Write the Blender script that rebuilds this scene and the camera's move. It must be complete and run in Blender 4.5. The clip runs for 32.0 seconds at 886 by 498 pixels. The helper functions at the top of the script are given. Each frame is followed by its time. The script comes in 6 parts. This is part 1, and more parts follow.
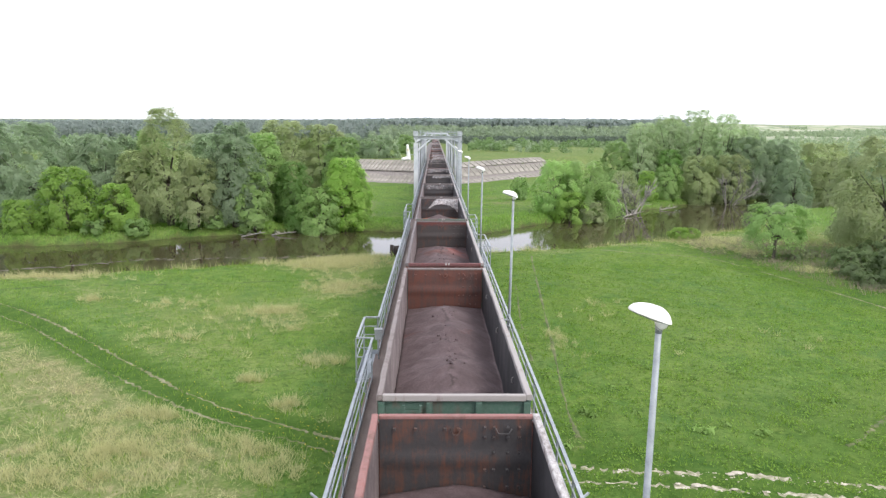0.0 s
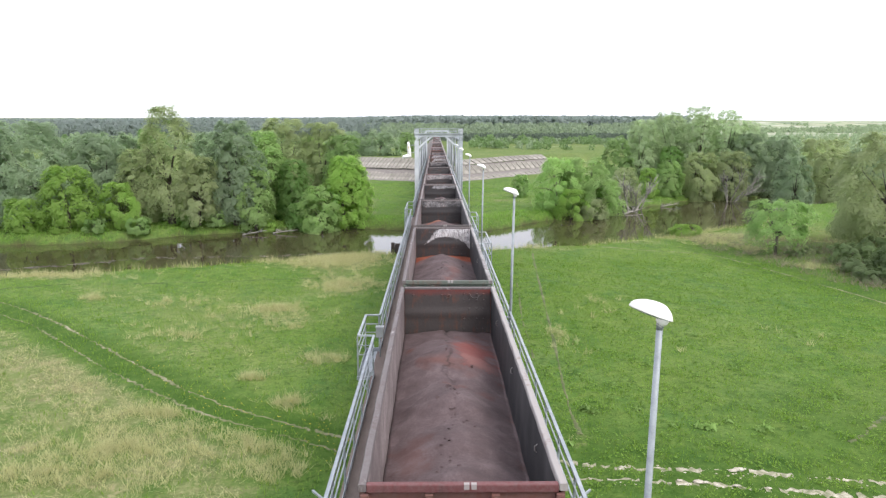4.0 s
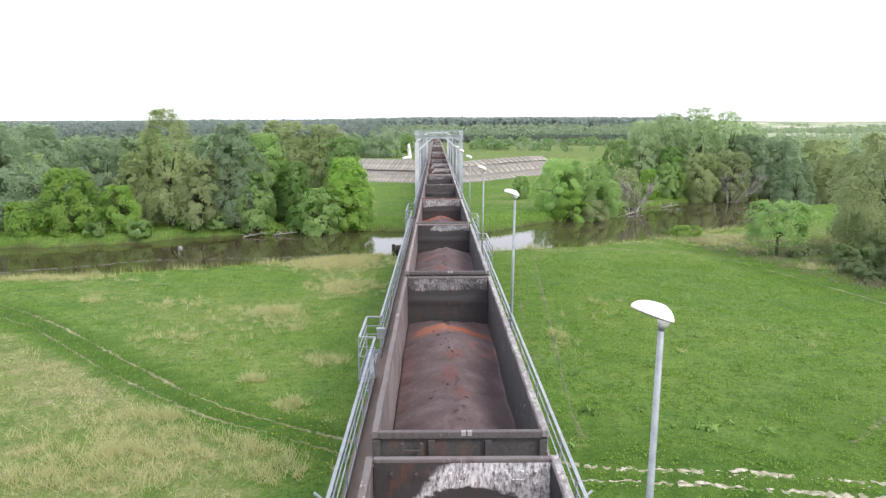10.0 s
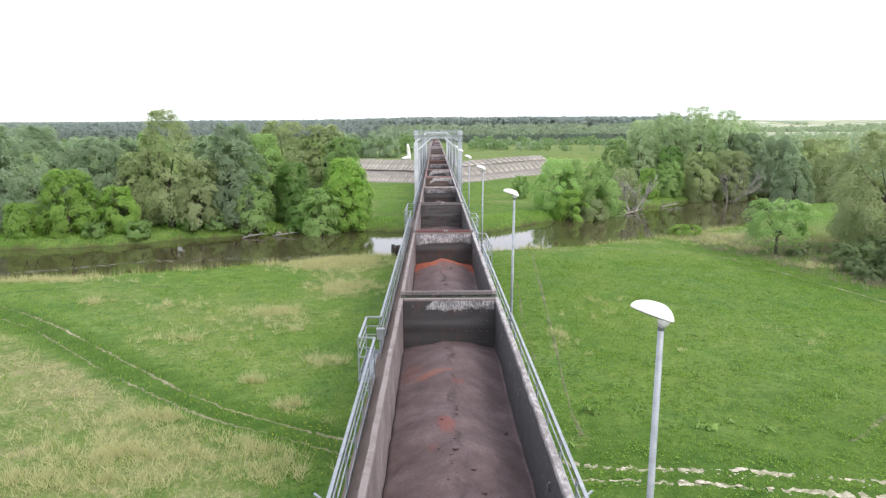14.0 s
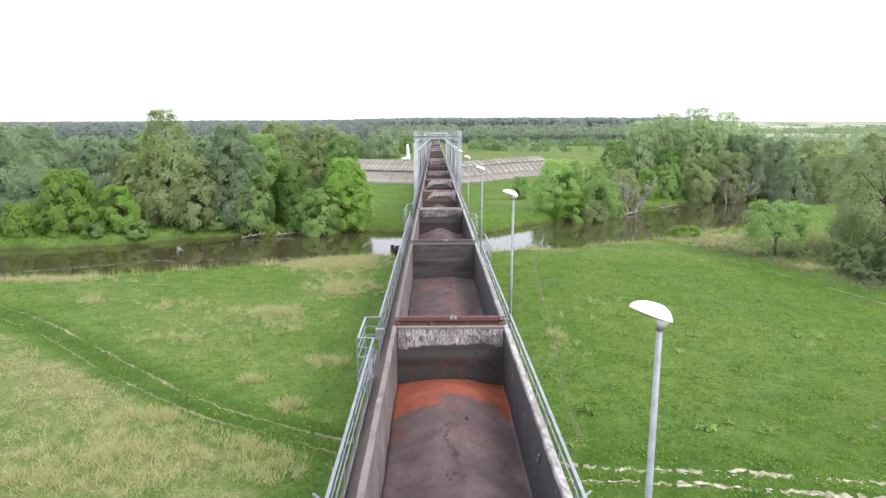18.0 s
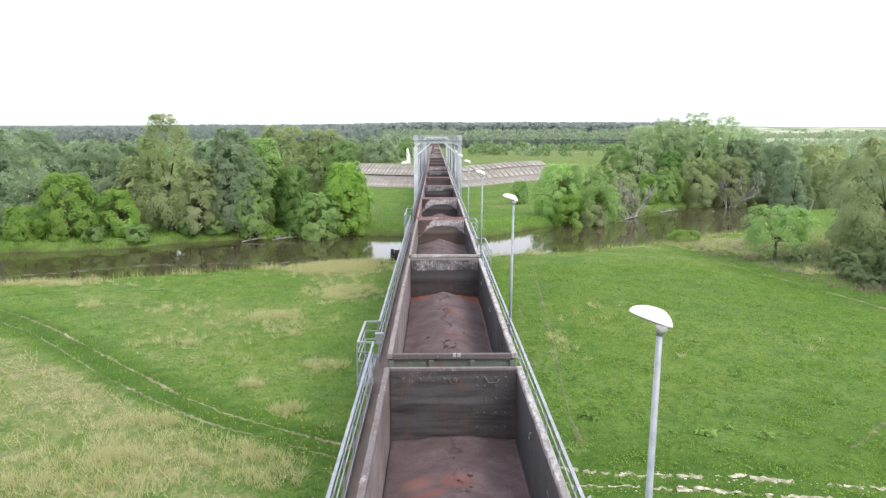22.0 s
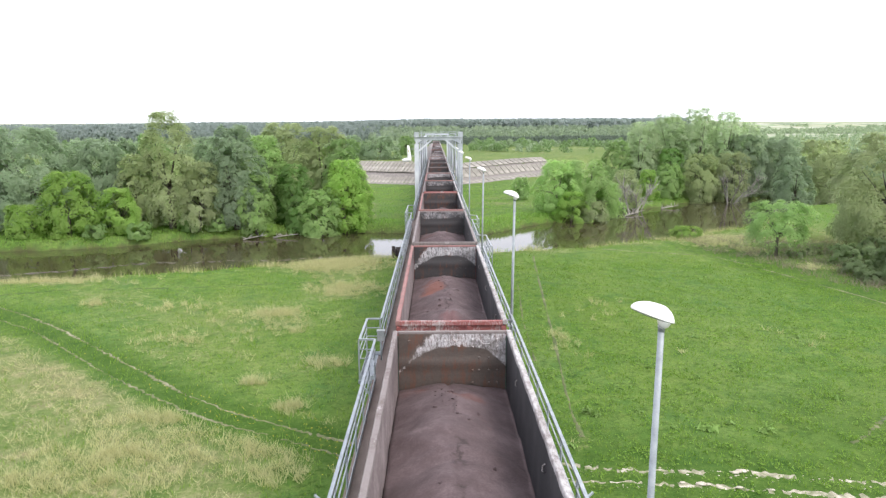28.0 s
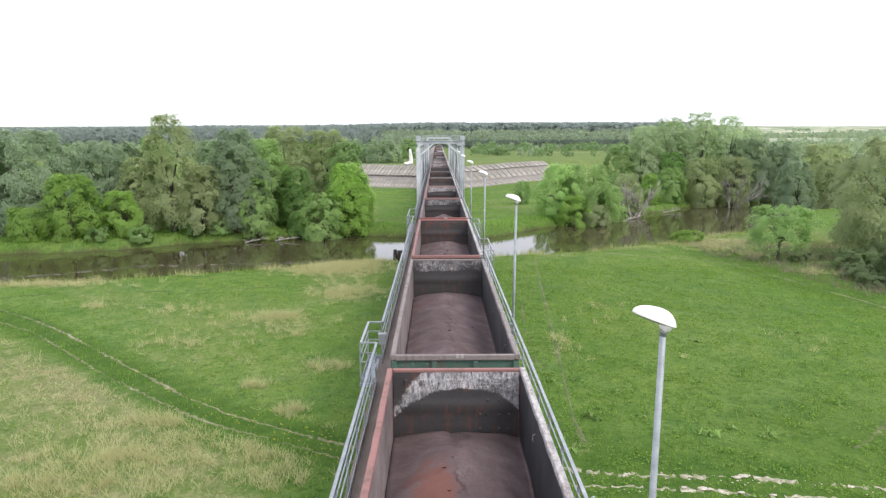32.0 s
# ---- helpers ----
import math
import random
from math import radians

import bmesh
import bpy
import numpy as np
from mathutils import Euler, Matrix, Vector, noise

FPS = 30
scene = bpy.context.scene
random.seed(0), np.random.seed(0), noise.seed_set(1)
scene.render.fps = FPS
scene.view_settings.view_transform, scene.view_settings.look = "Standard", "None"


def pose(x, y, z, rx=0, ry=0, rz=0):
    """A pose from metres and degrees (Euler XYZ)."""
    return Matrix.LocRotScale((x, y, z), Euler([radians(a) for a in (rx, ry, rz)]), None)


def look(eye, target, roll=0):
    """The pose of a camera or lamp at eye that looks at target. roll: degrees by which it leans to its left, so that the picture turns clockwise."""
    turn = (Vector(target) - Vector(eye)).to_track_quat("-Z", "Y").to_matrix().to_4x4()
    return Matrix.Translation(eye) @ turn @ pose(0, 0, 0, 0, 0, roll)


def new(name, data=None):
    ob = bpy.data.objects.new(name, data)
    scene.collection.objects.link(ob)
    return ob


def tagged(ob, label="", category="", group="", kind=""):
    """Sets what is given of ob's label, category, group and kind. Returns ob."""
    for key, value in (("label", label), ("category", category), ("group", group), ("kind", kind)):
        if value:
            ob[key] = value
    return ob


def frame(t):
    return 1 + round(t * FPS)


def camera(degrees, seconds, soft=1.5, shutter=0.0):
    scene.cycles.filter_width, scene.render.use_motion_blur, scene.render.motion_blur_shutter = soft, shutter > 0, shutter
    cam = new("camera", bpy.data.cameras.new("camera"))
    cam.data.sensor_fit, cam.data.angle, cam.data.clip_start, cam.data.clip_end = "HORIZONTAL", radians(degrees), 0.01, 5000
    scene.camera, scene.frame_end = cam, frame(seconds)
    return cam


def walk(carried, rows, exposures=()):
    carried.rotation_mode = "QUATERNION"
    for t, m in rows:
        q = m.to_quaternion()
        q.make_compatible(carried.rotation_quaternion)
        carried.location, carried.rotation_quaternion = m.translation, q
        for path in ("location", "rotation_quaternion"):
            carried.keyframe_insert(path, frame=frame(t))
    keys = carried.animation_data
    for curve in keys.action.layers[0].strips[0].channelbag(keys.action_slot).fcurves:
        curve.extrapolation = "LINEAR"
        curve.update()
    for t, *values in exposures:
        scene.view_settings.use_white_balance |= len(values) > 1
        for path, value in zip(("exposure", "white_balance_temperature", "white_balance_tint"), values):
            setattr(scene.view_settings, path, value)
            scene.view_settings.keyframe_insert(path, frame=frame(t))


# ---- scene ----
# A long ore train crosses a railway bridge over a river meadow; the eye stands above the track.
EYE = 16.0            # height of the eye over the meadow
RAIL = 7.264          # top of the rails
MID = 0.414           # the track's centre line


def view(x, y, z, down, right, lean):
    return pose(x, y, z, 90 - down, 0, -right) @ pose(0, 0, 0, 0, 0, lean)


cam = camera(65.37, 32.0, soft=1.3)
walk(cam, [
    (0.0, view(0.002, 0.021, 16.007, 9.799, 0.728, 0.324)),
    (0.5, view(0.005, 0.021, 16.006, 9.794, 0.705, 0.398)),
    (1.0, view(0.008, 0.018, 16.006, 9.725, 0.673, 0.478)),
    (1.5, view(0.008, 0.020, 16.007, 9.688, 0.695, 0.391)),
    (2.0, view(0.006, 0.017, 16.007, 9.734, 0.711, 0.252)),
    (2.5, view(0.005, 0.013, 16.006, 9.841, 0.697, 0.108)),
    (3.0, view(0.006, 0.026, 16.004, 9.927, 0.677, 0.053)),
    (3.5, view(0.009, 0.020, 16.004, 9.973, 0.641, 0.058)),
    (5.5, view(0.007, 0.020, 16.004, 10.033, 0.643, 0.199)),
    (6.0, view(0.004, 0.013, 16.004, 10.035, 0.644, 0.203)),
    (6.5, view(0.004, 0.011, 16.004, 10.025, 0.644, 0.174)),
    (7.0, view(0.007, 0.016, 16.003, 9.992, 0.640, 0.055)),
    (7.5, view(0.006, 0.024, 16.002, 9.993, 0.629, -0.031)),
    (8.0, view(0.006, 0.017, 16.003, 9.952, 0.641, -0.072)),
    (8.5, view(0.004, 0.009, 15.999, 9.897, 0.652, -0.091)),
    (9.0, view(0.001, 0.006, 16.000, 9.886, 0.649, -0.115)),
    (9.5, view(0.002, 0.019, 16.001, 9.891, 0.622, -0.153)),
    (10.0, view(0.000, 0.020, 16.003, 9.869, 0.577, -0.067)),
    (10.5, view(-0.000, 0.018, 16.006, 9.809, 0.559, -0.001)),
    (11.0, view(0.002, 0.018, 16.003, 9.812, 0.552, -0.046)),
    (11.5, view(0.004, 0.017, 15.998, 9.819, 0.543, -0.108)),
    (12.0, view(0.001, 0.011, 15.999, 9.815, 0.536, -0.112)),
    (12.5, view(-0.001, 0.018, 16.003, 9.825, 0.535, -0.104)),
    (13.0, view(0.007, 0.020, 16.004, 9.859, 0.536, -0.177)),
    (13.5, view(0.006, 0.019, 16.006, 9.878, 0.584, -0.281)),
    (14.0, view(0.003, 0.030, 16.008, 9.875, 0.613, -0.256)),
    (14.5, view(0.006, 0.038, 16.008, 9.874, 0.643, -0.254)),
    (16.5, view(0.001, 0.023, 16.005, 9.812, 0.680, -0.355)),
    (17.0, view(0.006, 0.025, 16.005, 9.816, 0.701, -0.310)),
    (17.5, view(0.003, 0.024, 16.002, 9.827, 0.719, -0.235)),
    (18.0, view(0.004, 0.020, 16.003, 9.826, 0.681, -0.104)),
    (18.5, view(0.002, 0.020, 16.004, 9.793, 0.634, 0.004)),
    (19.0, view(0.003, 0.020, 16.005, 9.758, 0.621, -0.017)),
    (19.5, view(0.004, 0.022, 16.010, 9.750, 0.642, -0.039)),
    (20.0, view(0.005, 0.025, 16.006, 9.727, 0.714, -0.063)),
    (20.5, view(0.000, 0.022, 16.008, 9.693, 0.720, -0.005)),
    (21.0, view(0.004, 0.027, 16.008, 9.616, 0.697, 0.073)),
    (21.5, view(0.004, 0.023, 16.007, 9.532, 0.687, 0.062)),
    (22.0, view(0.007, 0.022, 16.006, 9.476, 0.677, -0.040)),
    (22.5, view(0.008, 0.020, 16.006, 9.496, 0.672, -0.095)),
    (23.0, view(0.008, 0.029, 16.003, 9.619, 0.672, -0.107)),
    (23.5, view(-0.002, 0.028, 16.002, 9.660, 0.677, -0.037)),
    (24.0, view(-0.000, 0.029, 16.006, 9.656, 0.652, -0.009)),
    (24.5, view(0.009, 0.032, 16.010, 9.659, 0.614, -0.106)),
    (25.0, view(0.008, 0.029, 16.006, 9.671, 0.606, -0.137)),
    (25.5, view(-0.002, 0.022, 16.005, 9.725, 0.614, -0.127)),
    (27.5, view(0.001, 0.019, 16.005, 9.714, 0.587, -0.282)),
    (28.0, view(0.002, 0.019, 16.006, 9.733, 0.581, -0.281)),
    (28.5, view(0.005, 0.027, 16.006, 9.722, 0.551, -0.197)),
    (29.0, view(0.005, 0.027, 16.009, 9.694, 0.498, -0.175)),
    (29.5, view(0.004, 0.030, 16.008, 9.659, 0.464, -0.246)),
    (30.0, view(0.003, 0.030, 16.005, 9.629, 0.460, -0.273)),
    (30.5, view(0.005, 0.025, 16.004, 9.566, 0.438, -0.186)),
    (31.0, view(0.005, 0.017, 16.005, 9.482, 0.411, -0.056)),
    (31.5, view(0.007, 0.020, 16.004, 9.432, 0.415, -0.074)),
    (32.0, view(0.002, 0.020, 16.005, 9.438, 0.448, -0.155)),
], exposures=[(0.0, 0.02), (9.0, 0.04), (17.0, 0.08), (24.0, 0.15), (28.0, 0.18), (29.0, 0.17), (30.0, 0.02), (32.0, -0.05)])

# ---- light ----
SUN_TURN, SUN_HEIGHT = 138, 50      # clockwise from straight ahead, above the horizon
world = bpy.data.worlds.new("sky")
scene.world = world
world.use_nodes = True
wn, wl = world.node_tree.nodes, world.node_tree.links
wn.clear()
sky = wn.new("ShaderNodeTexSky")
sky.sky_type, sky.sun_disc = "NISHITA", False
sky.sun_elevation, sky.sun_rotation = radians(SUN_HEIGHT), radians(SUN_TURN)
sky.air_density, sky.dust_density, sky.ozone_density = 0.8, 5.0, 0.3
veil = wn.new("ShaderNodeMix")
veil.data_type = "RGBA"
veil.inputs[0].default_value = 0.72
veil.inputs[7].default_value = (11.7, 11.8, 13.1, 1)     # thin bright cloud over the whole sky
wl.new(sky.outputs[0], veil.inputs[6])
back = wn.new("ShaderNodeBackground")
back.inputs[1].default_value = 0.158
wl.new(veil.outputs[2], back.inputs[0])
wout = wn.new("ShaderNodeOutputWorld")
wl.new(back.outputs[0], wout.inputs[0])
sun = new("sun", bpy.data.lights.new("sun", "SUN"))
sun.data.energy, sun.data.angle, sun.data.color = 1.75, radians(20), (1.0, 0.94, 0.91)
a, e = radians(SUN_TURN), radians(SUN_HEIGHT)
sun.matrix_world = look((60 * math.sin(a) * math.cos(e), 60 * math.cos(a) * math.cos(e), 60 * math.sin(e)), (0, 0, 0))


# ---- materials ----
def nodes_of(name):
    m = bpy.data.materials.new(name)
    m.use_nodes = True
    return m, m.node_tree.nodes, m.node_tree.links, m.node_tree.nodes["Principled BSDF"]


def noise_node(n, l, coord, scale, detail=5.0, rough=0.6, stretch=None, distort=0.0):
    t = n.new("ShaderNodeTexNoise")
    t.inputs["Scale"].default_value, t.inputs["Detail"].default_value = scale, detail
    t.inputs["Roughness"].default_value, t.inputs["Distortion"].default_value = rough, distort
    if stretch:
        mp = n.new("ShaderNodeMapping")
        mp.inputs["Scale"].default_value = stretch
        l.new(coord, mp.inputs["Vector"])
        coord = mp.outputs[0]
    l.new(coord, t.inputs["Vector"])
    return t.outputs["Fac"]


def ramp(n, l, value, stops):
    r = n.new("ShaderNodeValToRGB")
    while len(r.color_ramp.elements) < len(stops):
        r.color_ramp.elements.new(0.5)
    for el, (p, c) in zip(r.color_ramp.elements, stops):
        el.position, el.color = p, ((*c, 1) if not isinstance(c, float) else (c, c, c, 1))
    l.new(value, r.inputs[0])
    return r.outputs[0]


def blend(n, l, f, a, b, mode="MIX"):
    m = n.new("ShaderNodeMix")
    m.data_type, m.blend_type = "RGBA", mode
    for i, v in ((0, f), (6, a), (7, b)):
        if hasattr(v, "is_output"):
            l.new(v, m.inputs[i])
        elif i == 0:
            m.inputs[0].default_value = v
        else:
            m.inputs[i].default_value = (*v, 1)
    return m.outputs[2]


def calc(n, l, op, a, b=0.0, c=0.0, clamp=False):
    m = n.new("ShaderNodeMath")
    m.operation, m.use_clamp = op, clamp
    for i, v in enumerate((a, b, c)):
        if hasattr(v, "is_output"):
            l.new(v, m.inputs[i])
        else:
            m.inputs[i].default_value = v
    return m.outputs[0]


def relief(n, l, bsdf, height, strength, depth):
    b = n.new("ShaderNodeBump")
    b.inputs["Strength"].default_value, b.inputs["Distance"].default_value = strength, depth
    l.new(height, b.inputs["Height"])
    l.new(b.outputs[0], bsdf.inputs["Normal"])


def object_coord(n):
    return n.new("ShaderNodeTexCoord").outputs["Object"]


def surface(name, low, mid, high, scale=1.5, fine=25.0, rough=0.75, metal=0.0, bump=0.25, depth=0.01, stretch=None, vary=0.0, coat=None):
    """A worn surface: three tones at two scales, fine relief, and a shade of its own for each piece."""
    m, n, l, b = nodes_of(name)
    c = object_coord(n)
    big = noise_node(n, l, c, scale, 6, 0.65, stretch)
    small = noise_node(n, l, c, fine, 4, 0.7)
    both = calc(n, l, "ADD", calc(n, l, "MULTIPLY", big, 0.7), calc(n, l, "MULTIPLY", small, 0.3))
    col = ramp(n, l, both, [(0.34, low), (0.5, mid), (0.66, high)])
    if vary:
        info = n.new("ShaderNodeObjectInfo")
        k = calc(n, l, "MULTIPLY_ADD", info.outputs["Random"], 2 * vary, 1 - vary)
        hsv = n.new("ShaderNodeHueSaturation")
        l.new(k, hsv.inputs["Value"])
        l.new(col, hsv.inputs["Color"])
        col = hsv.outputs[0]
    l.new(col, b.inputs["Base Color"])
    b.inputs["Metallic"].default_value = metal
    l.new(calc(n, l, "MULTIPLY_ADD", small, 0.3, rough - 0.15), b.inputs["Roughness"])
    relief(n, l, b, both, bump, depth)
    return m


def leaf_material(name, dark, light, glow=0.6, vary=0.12):
    m, n, l, b = nodes_of(name)
    geo, info = n.new("ShaderNodeNewGeometry"), n.new("ShaderNodeObjectInfo")
    patch = noise_node(n, l, object_coord(n), 0.45, 3, 0.6)
    f = calc(n, l, "ADD", calc(n, l, "MULTIPLY", geo.outputs["Random Per Island"], 0.3), calc(n, l, "MULTIPLY", patch, 0.7))
    col = blend(n, l, f, dark, light)
    hsv = n.new("ShaderNodeHueSaturation")
    l.new(calc(n, l, "MULTIPLY_ADD", info.outputs["Random"], 2 * vary, 1 - vary), hsv.inputs["Value"])
    l.new(col, hsv.inputs["Color"])
    l.new(hsv.outputs[0], b.inputs["Base Color"])
    b.inputs["Roughness"].default_value = 0.65
    b.inputs["Specular IOR Level"].default_value = 0.25
    tr = n.new("ShaderNodeBsdfTranslucent")
    l.new(blend(n, l, 1.0, hsv.outputs[0], (1.25, 1.3, 1.1), "MULTIPLY"), tr.inputs[0])
    mx = n.new("ShaderNodeMixShader")
    mx.inputs[0].default_value = glow
    l.new(b.outputs[0], mx.inputs[1])
    l.new(tr.outputs[0], mx.inputs[2])
    l.new(mx.outputs[0], n["Material Output"].inputs[0])
    return m


GALV = surface("galvanised_steel", (0.27, 0.3, 0.33), (0.37, 0.41, 0.44), (0.48, 0.51, 0.54), 3, 40, 0.5, 0.3, 0.1, 0.003)
POLE = surface("grey_pole_paint", (0.21, 0.24, 0.255), (0.3, 0.335, 0.355), (0.38, 0.41, 0.43), 3, 40, 0.5, 0.2, 0.1, 0.003)
TRUSS = surface("pale_grey_paint", (0.38, 0.42, 0.455), (0.52, 0.56, 0.59), (0.64, 0.67, 0.69), 0.8, 20, 0.6, 0.0, 0.1, 0.004)
# darker copy of the truss paint: shade inside the truss put into the colour
SHADED_TRUSS = surface("shaded_grey_paint", (0.2, 0.22, 0.245), (0.3, 0.325, 0.35), (0.4, 0.42, 0.44), 0.8, 20, 0.65, 0.0, 0.1, 0.004)
CONCRETE = surface("concrete", (0.26, 0.25, 0.23), (0.36, 0.35, 0.32), (0.45, 0.43, 0.4), 0.7, 18, 0.9, 0.0, 0.3, 0.01)
FOOTWAY = surface("footway_dust", (0.15, 0.115, 0.1), (0.2, 0.16, 0.14), (0.27, 0.23, 0.2), 1.2, 22, 0.95, 0.0, 0.35, 0.01, (1, 0.3, 1))
STEEL = surface("rail_steel", (0.09, 0.07, 0.06), (0.14, 0.11, 0.1), (0.2, 0.17, 0.15), 2, 30, 0.5, 0.6, 0.1, 0.003)
RUNNING = surface("running_gear", (0.025, 0.022, 0.02), (0.05, 0.04, 0.035), (0.08, 0.065, 0.055), 3, 30, 0.8, 0.2)
LAMP_WHITE = surface("lamp_white", (0.78, 0.78, 0.76), (0.84, 0.84, 0.82), (0.88, 0.88, 0.87), 3, 30, 0.35, 0.0, 0.05, 0.002)
LAMP_UNDER = surface("lamp_cover", (0.45, 0.47, 0.48), (0.55, 0.57, 0.58), (0.62, 0.63, 0.63), 3, 30, 0.25, 0.0, 0.05, 0.002)
YELLOW = surface("yellow_paint", (0.6, 0.52, 0.3), (0.68, 0.6, 0.36), (0.72, 0.66, 0.42), 3, 30, 0.5)
BOX_GREY = surface("box_grey", (0.28, 0.3, 0.31), (0.36, 0.38, 0.39), (0.44, 0.45, 0.46), 3, 30, 0.6)
SLAB = surface("weathered_slab", (0.165, 0.155, 0.133), (0.265, 0.25, 0.216), (0.385, 0.365, 0.32), 0.35, 6, 0.95, 0.0, 0.3, 0.02, None, 0.13)
BARK = surface("bark", (0.05, 0.042, 0.034), (0.11, 0.095, 0.08), (0.19, 0.17, 0.15), 3, 14, 0.95, 0.0, 0.6, 0.03, (1, 1, 0.25))
DEADWOOD = surface("dead_wood", (0.2, 0.19, 0.17), (0.34, 0.325, 0.295), (0.5, 0.48, 0.44), 2.5, 15, 0.9, 0.0, 0.4, 0.02, (1, 1, 0.3))
SHED = surface("pale_plaster", (0.4, 0.38, 0.31), (0.52, 0.5, 0.42), (0.6, 0.58, 0.5), 0.6, 6, 0.9)
STONE = surface("pale_stone", (0.33, 0.3, 0.24), (0.48, 0.44, 0.36), (0.6, 0.57, 0.5), 2, 12, 0.95, 0.0, 0.5, 0.03)
RUT = surface("sandy_rut", (0.075, 0.11, 0.03), (0.165, 0.17, 0.085), (0.32, 0.3, 0.21), 0.6, 5, 0.95, 0.0, 0.4, 0.02)
TRODDEN = surface("trodden_grass", (0.06, 0.09, 0.03), (0.11, 0.13, 0.05), (0.22, 0.215, 0.12), 0.6, 6, 0.95, 0.0, 0.4, 0.02)
FOAM = surface("river_scum", (0.12, 0.11, 0.08), (0.18, 0.17, 0.135), (0.27, 0.26, 0.22), 2, 12, 0.9)
STEP_SHADE = surface("grass_step_shade", (0.03, 0.06, 0.012), (0.05, 0.09, 0.02), (0.1, 0.14, 0.04), 0.8, 7, 0.95, 0.0, 0.4, 0.02)
PALE_RUT = surface("pale_gravel_rut", (0.07, 0.12, 0.025), (0.3, 0.285, 0.2), (0.62, 0.58, 0.49), 2.2, 9, 0.95, 0.0, 0.4, 0.03)
BALLAST = surface("ballast", (0.12, 0.11, 0.1), (0.22, 0.2, 0.185), (0.32, 0.3, 0.28), 4, 14, 0.95, 0.0, 0.7, 0.04)

LEAF_WILLOW = leaf_material("willow_leaves", (0.267, 0.344, 0.221), (0.369, 0.459, 0.322))
LEAF_OLIVE = leaf_material("olive_willow_leaves", (0.321, 0.370, 0.195), (0.427, 0.488, 0.289))
LEAF_SPRING = leaf_material("spring_leaves", (0.312, 0.455, 0.170), (0.474, 0.619, 0.290))
LEAF_BRIGHT = leaf_material("fresh_leaves", (0.257, 0.402, 0.091), (0.408, 0.565, 0.181))
LEAF_MID = leaf_material("green_leaves", (0.231, 0.352, 0.145), (0.403, 0.543, 0.236))
LEAF_DARK = leaf_material("deep_green_leaves", (0.196, 0.337, 0.110), (0.305, 0.466, 0.168))
LEAF_TANGLE = leaf_material("tangled_leaves", (0.17, 0.235, 0.11), (0.28, 0.36, 0.19))
BRUSH = leaf_material("dead_brush", (0.2, 0.17, 0.12), (0.38, 0.33, 0.26), 0.25)
# poplar leaves paled beyond their own green to carry haze
LEAF_POPLAR = leaf_material("hazy_poplar_leaves", (0.358, 0.451, 0.265), (0.531, 0.620, 0.423))
# the haze of distance is put into these four leaf colours, paler and bluer
FAR_DARK = leaf_material("hazy_pine_needles", (0.215, 0.262, 0.25), (0.27, 0.312, 0.29), 0.45)
FAR_LIGHT = leaf_material("hazy_far_leaves", (0.235, 0.305, 0.205), (0.37, 0.45, 0.295), 0.45)
PINE = leaf_material("hazy_young_pine_needles", (0.145, 0.19, 0.155), (0.2, 0.245, 0.19), 0.4)
FAR_MIX = leaf_material("hazy_mixed_leaves", (0.195, 0.25, 0.19), (0.285, 0.345, 0.235), 0.45)
SCRUB = leaf_material("scrub_leaves", (0.14, 0.225, 0.1), (0.25, 0.35, 0.16), 0.45)
GRASS = leaf_material("grass_blades", (0.115, 0.215, 0.03), (0.235, 0.355, 0.062), 0.4)
BANK_GRASS = leaf_material("bank_grass_blades", (0.15, 0.3, 0.055), (0.3, 0.46, 0.11), 0.4)
STRAW = leaf_material("dry_grass", (0.41, 0.41, 0.2), (0.65, 0.63, 0.37), 0.4)
WEED = leaf_material("weed_leaves", (0.15, 0.27, 0.06), (0.28, 0.4, 0.13), 0.35)
HERB = leaf_material("herb_leaves", (0.1, 0.2, 0.026), (0.21, 0.33, 0.06), 0.35)
DANDELION = surface("dandelion_petals", (0.6, 0.45, 0.02), (0.7, 0.55, 0.03), (0.75, 0.6, 0.05))


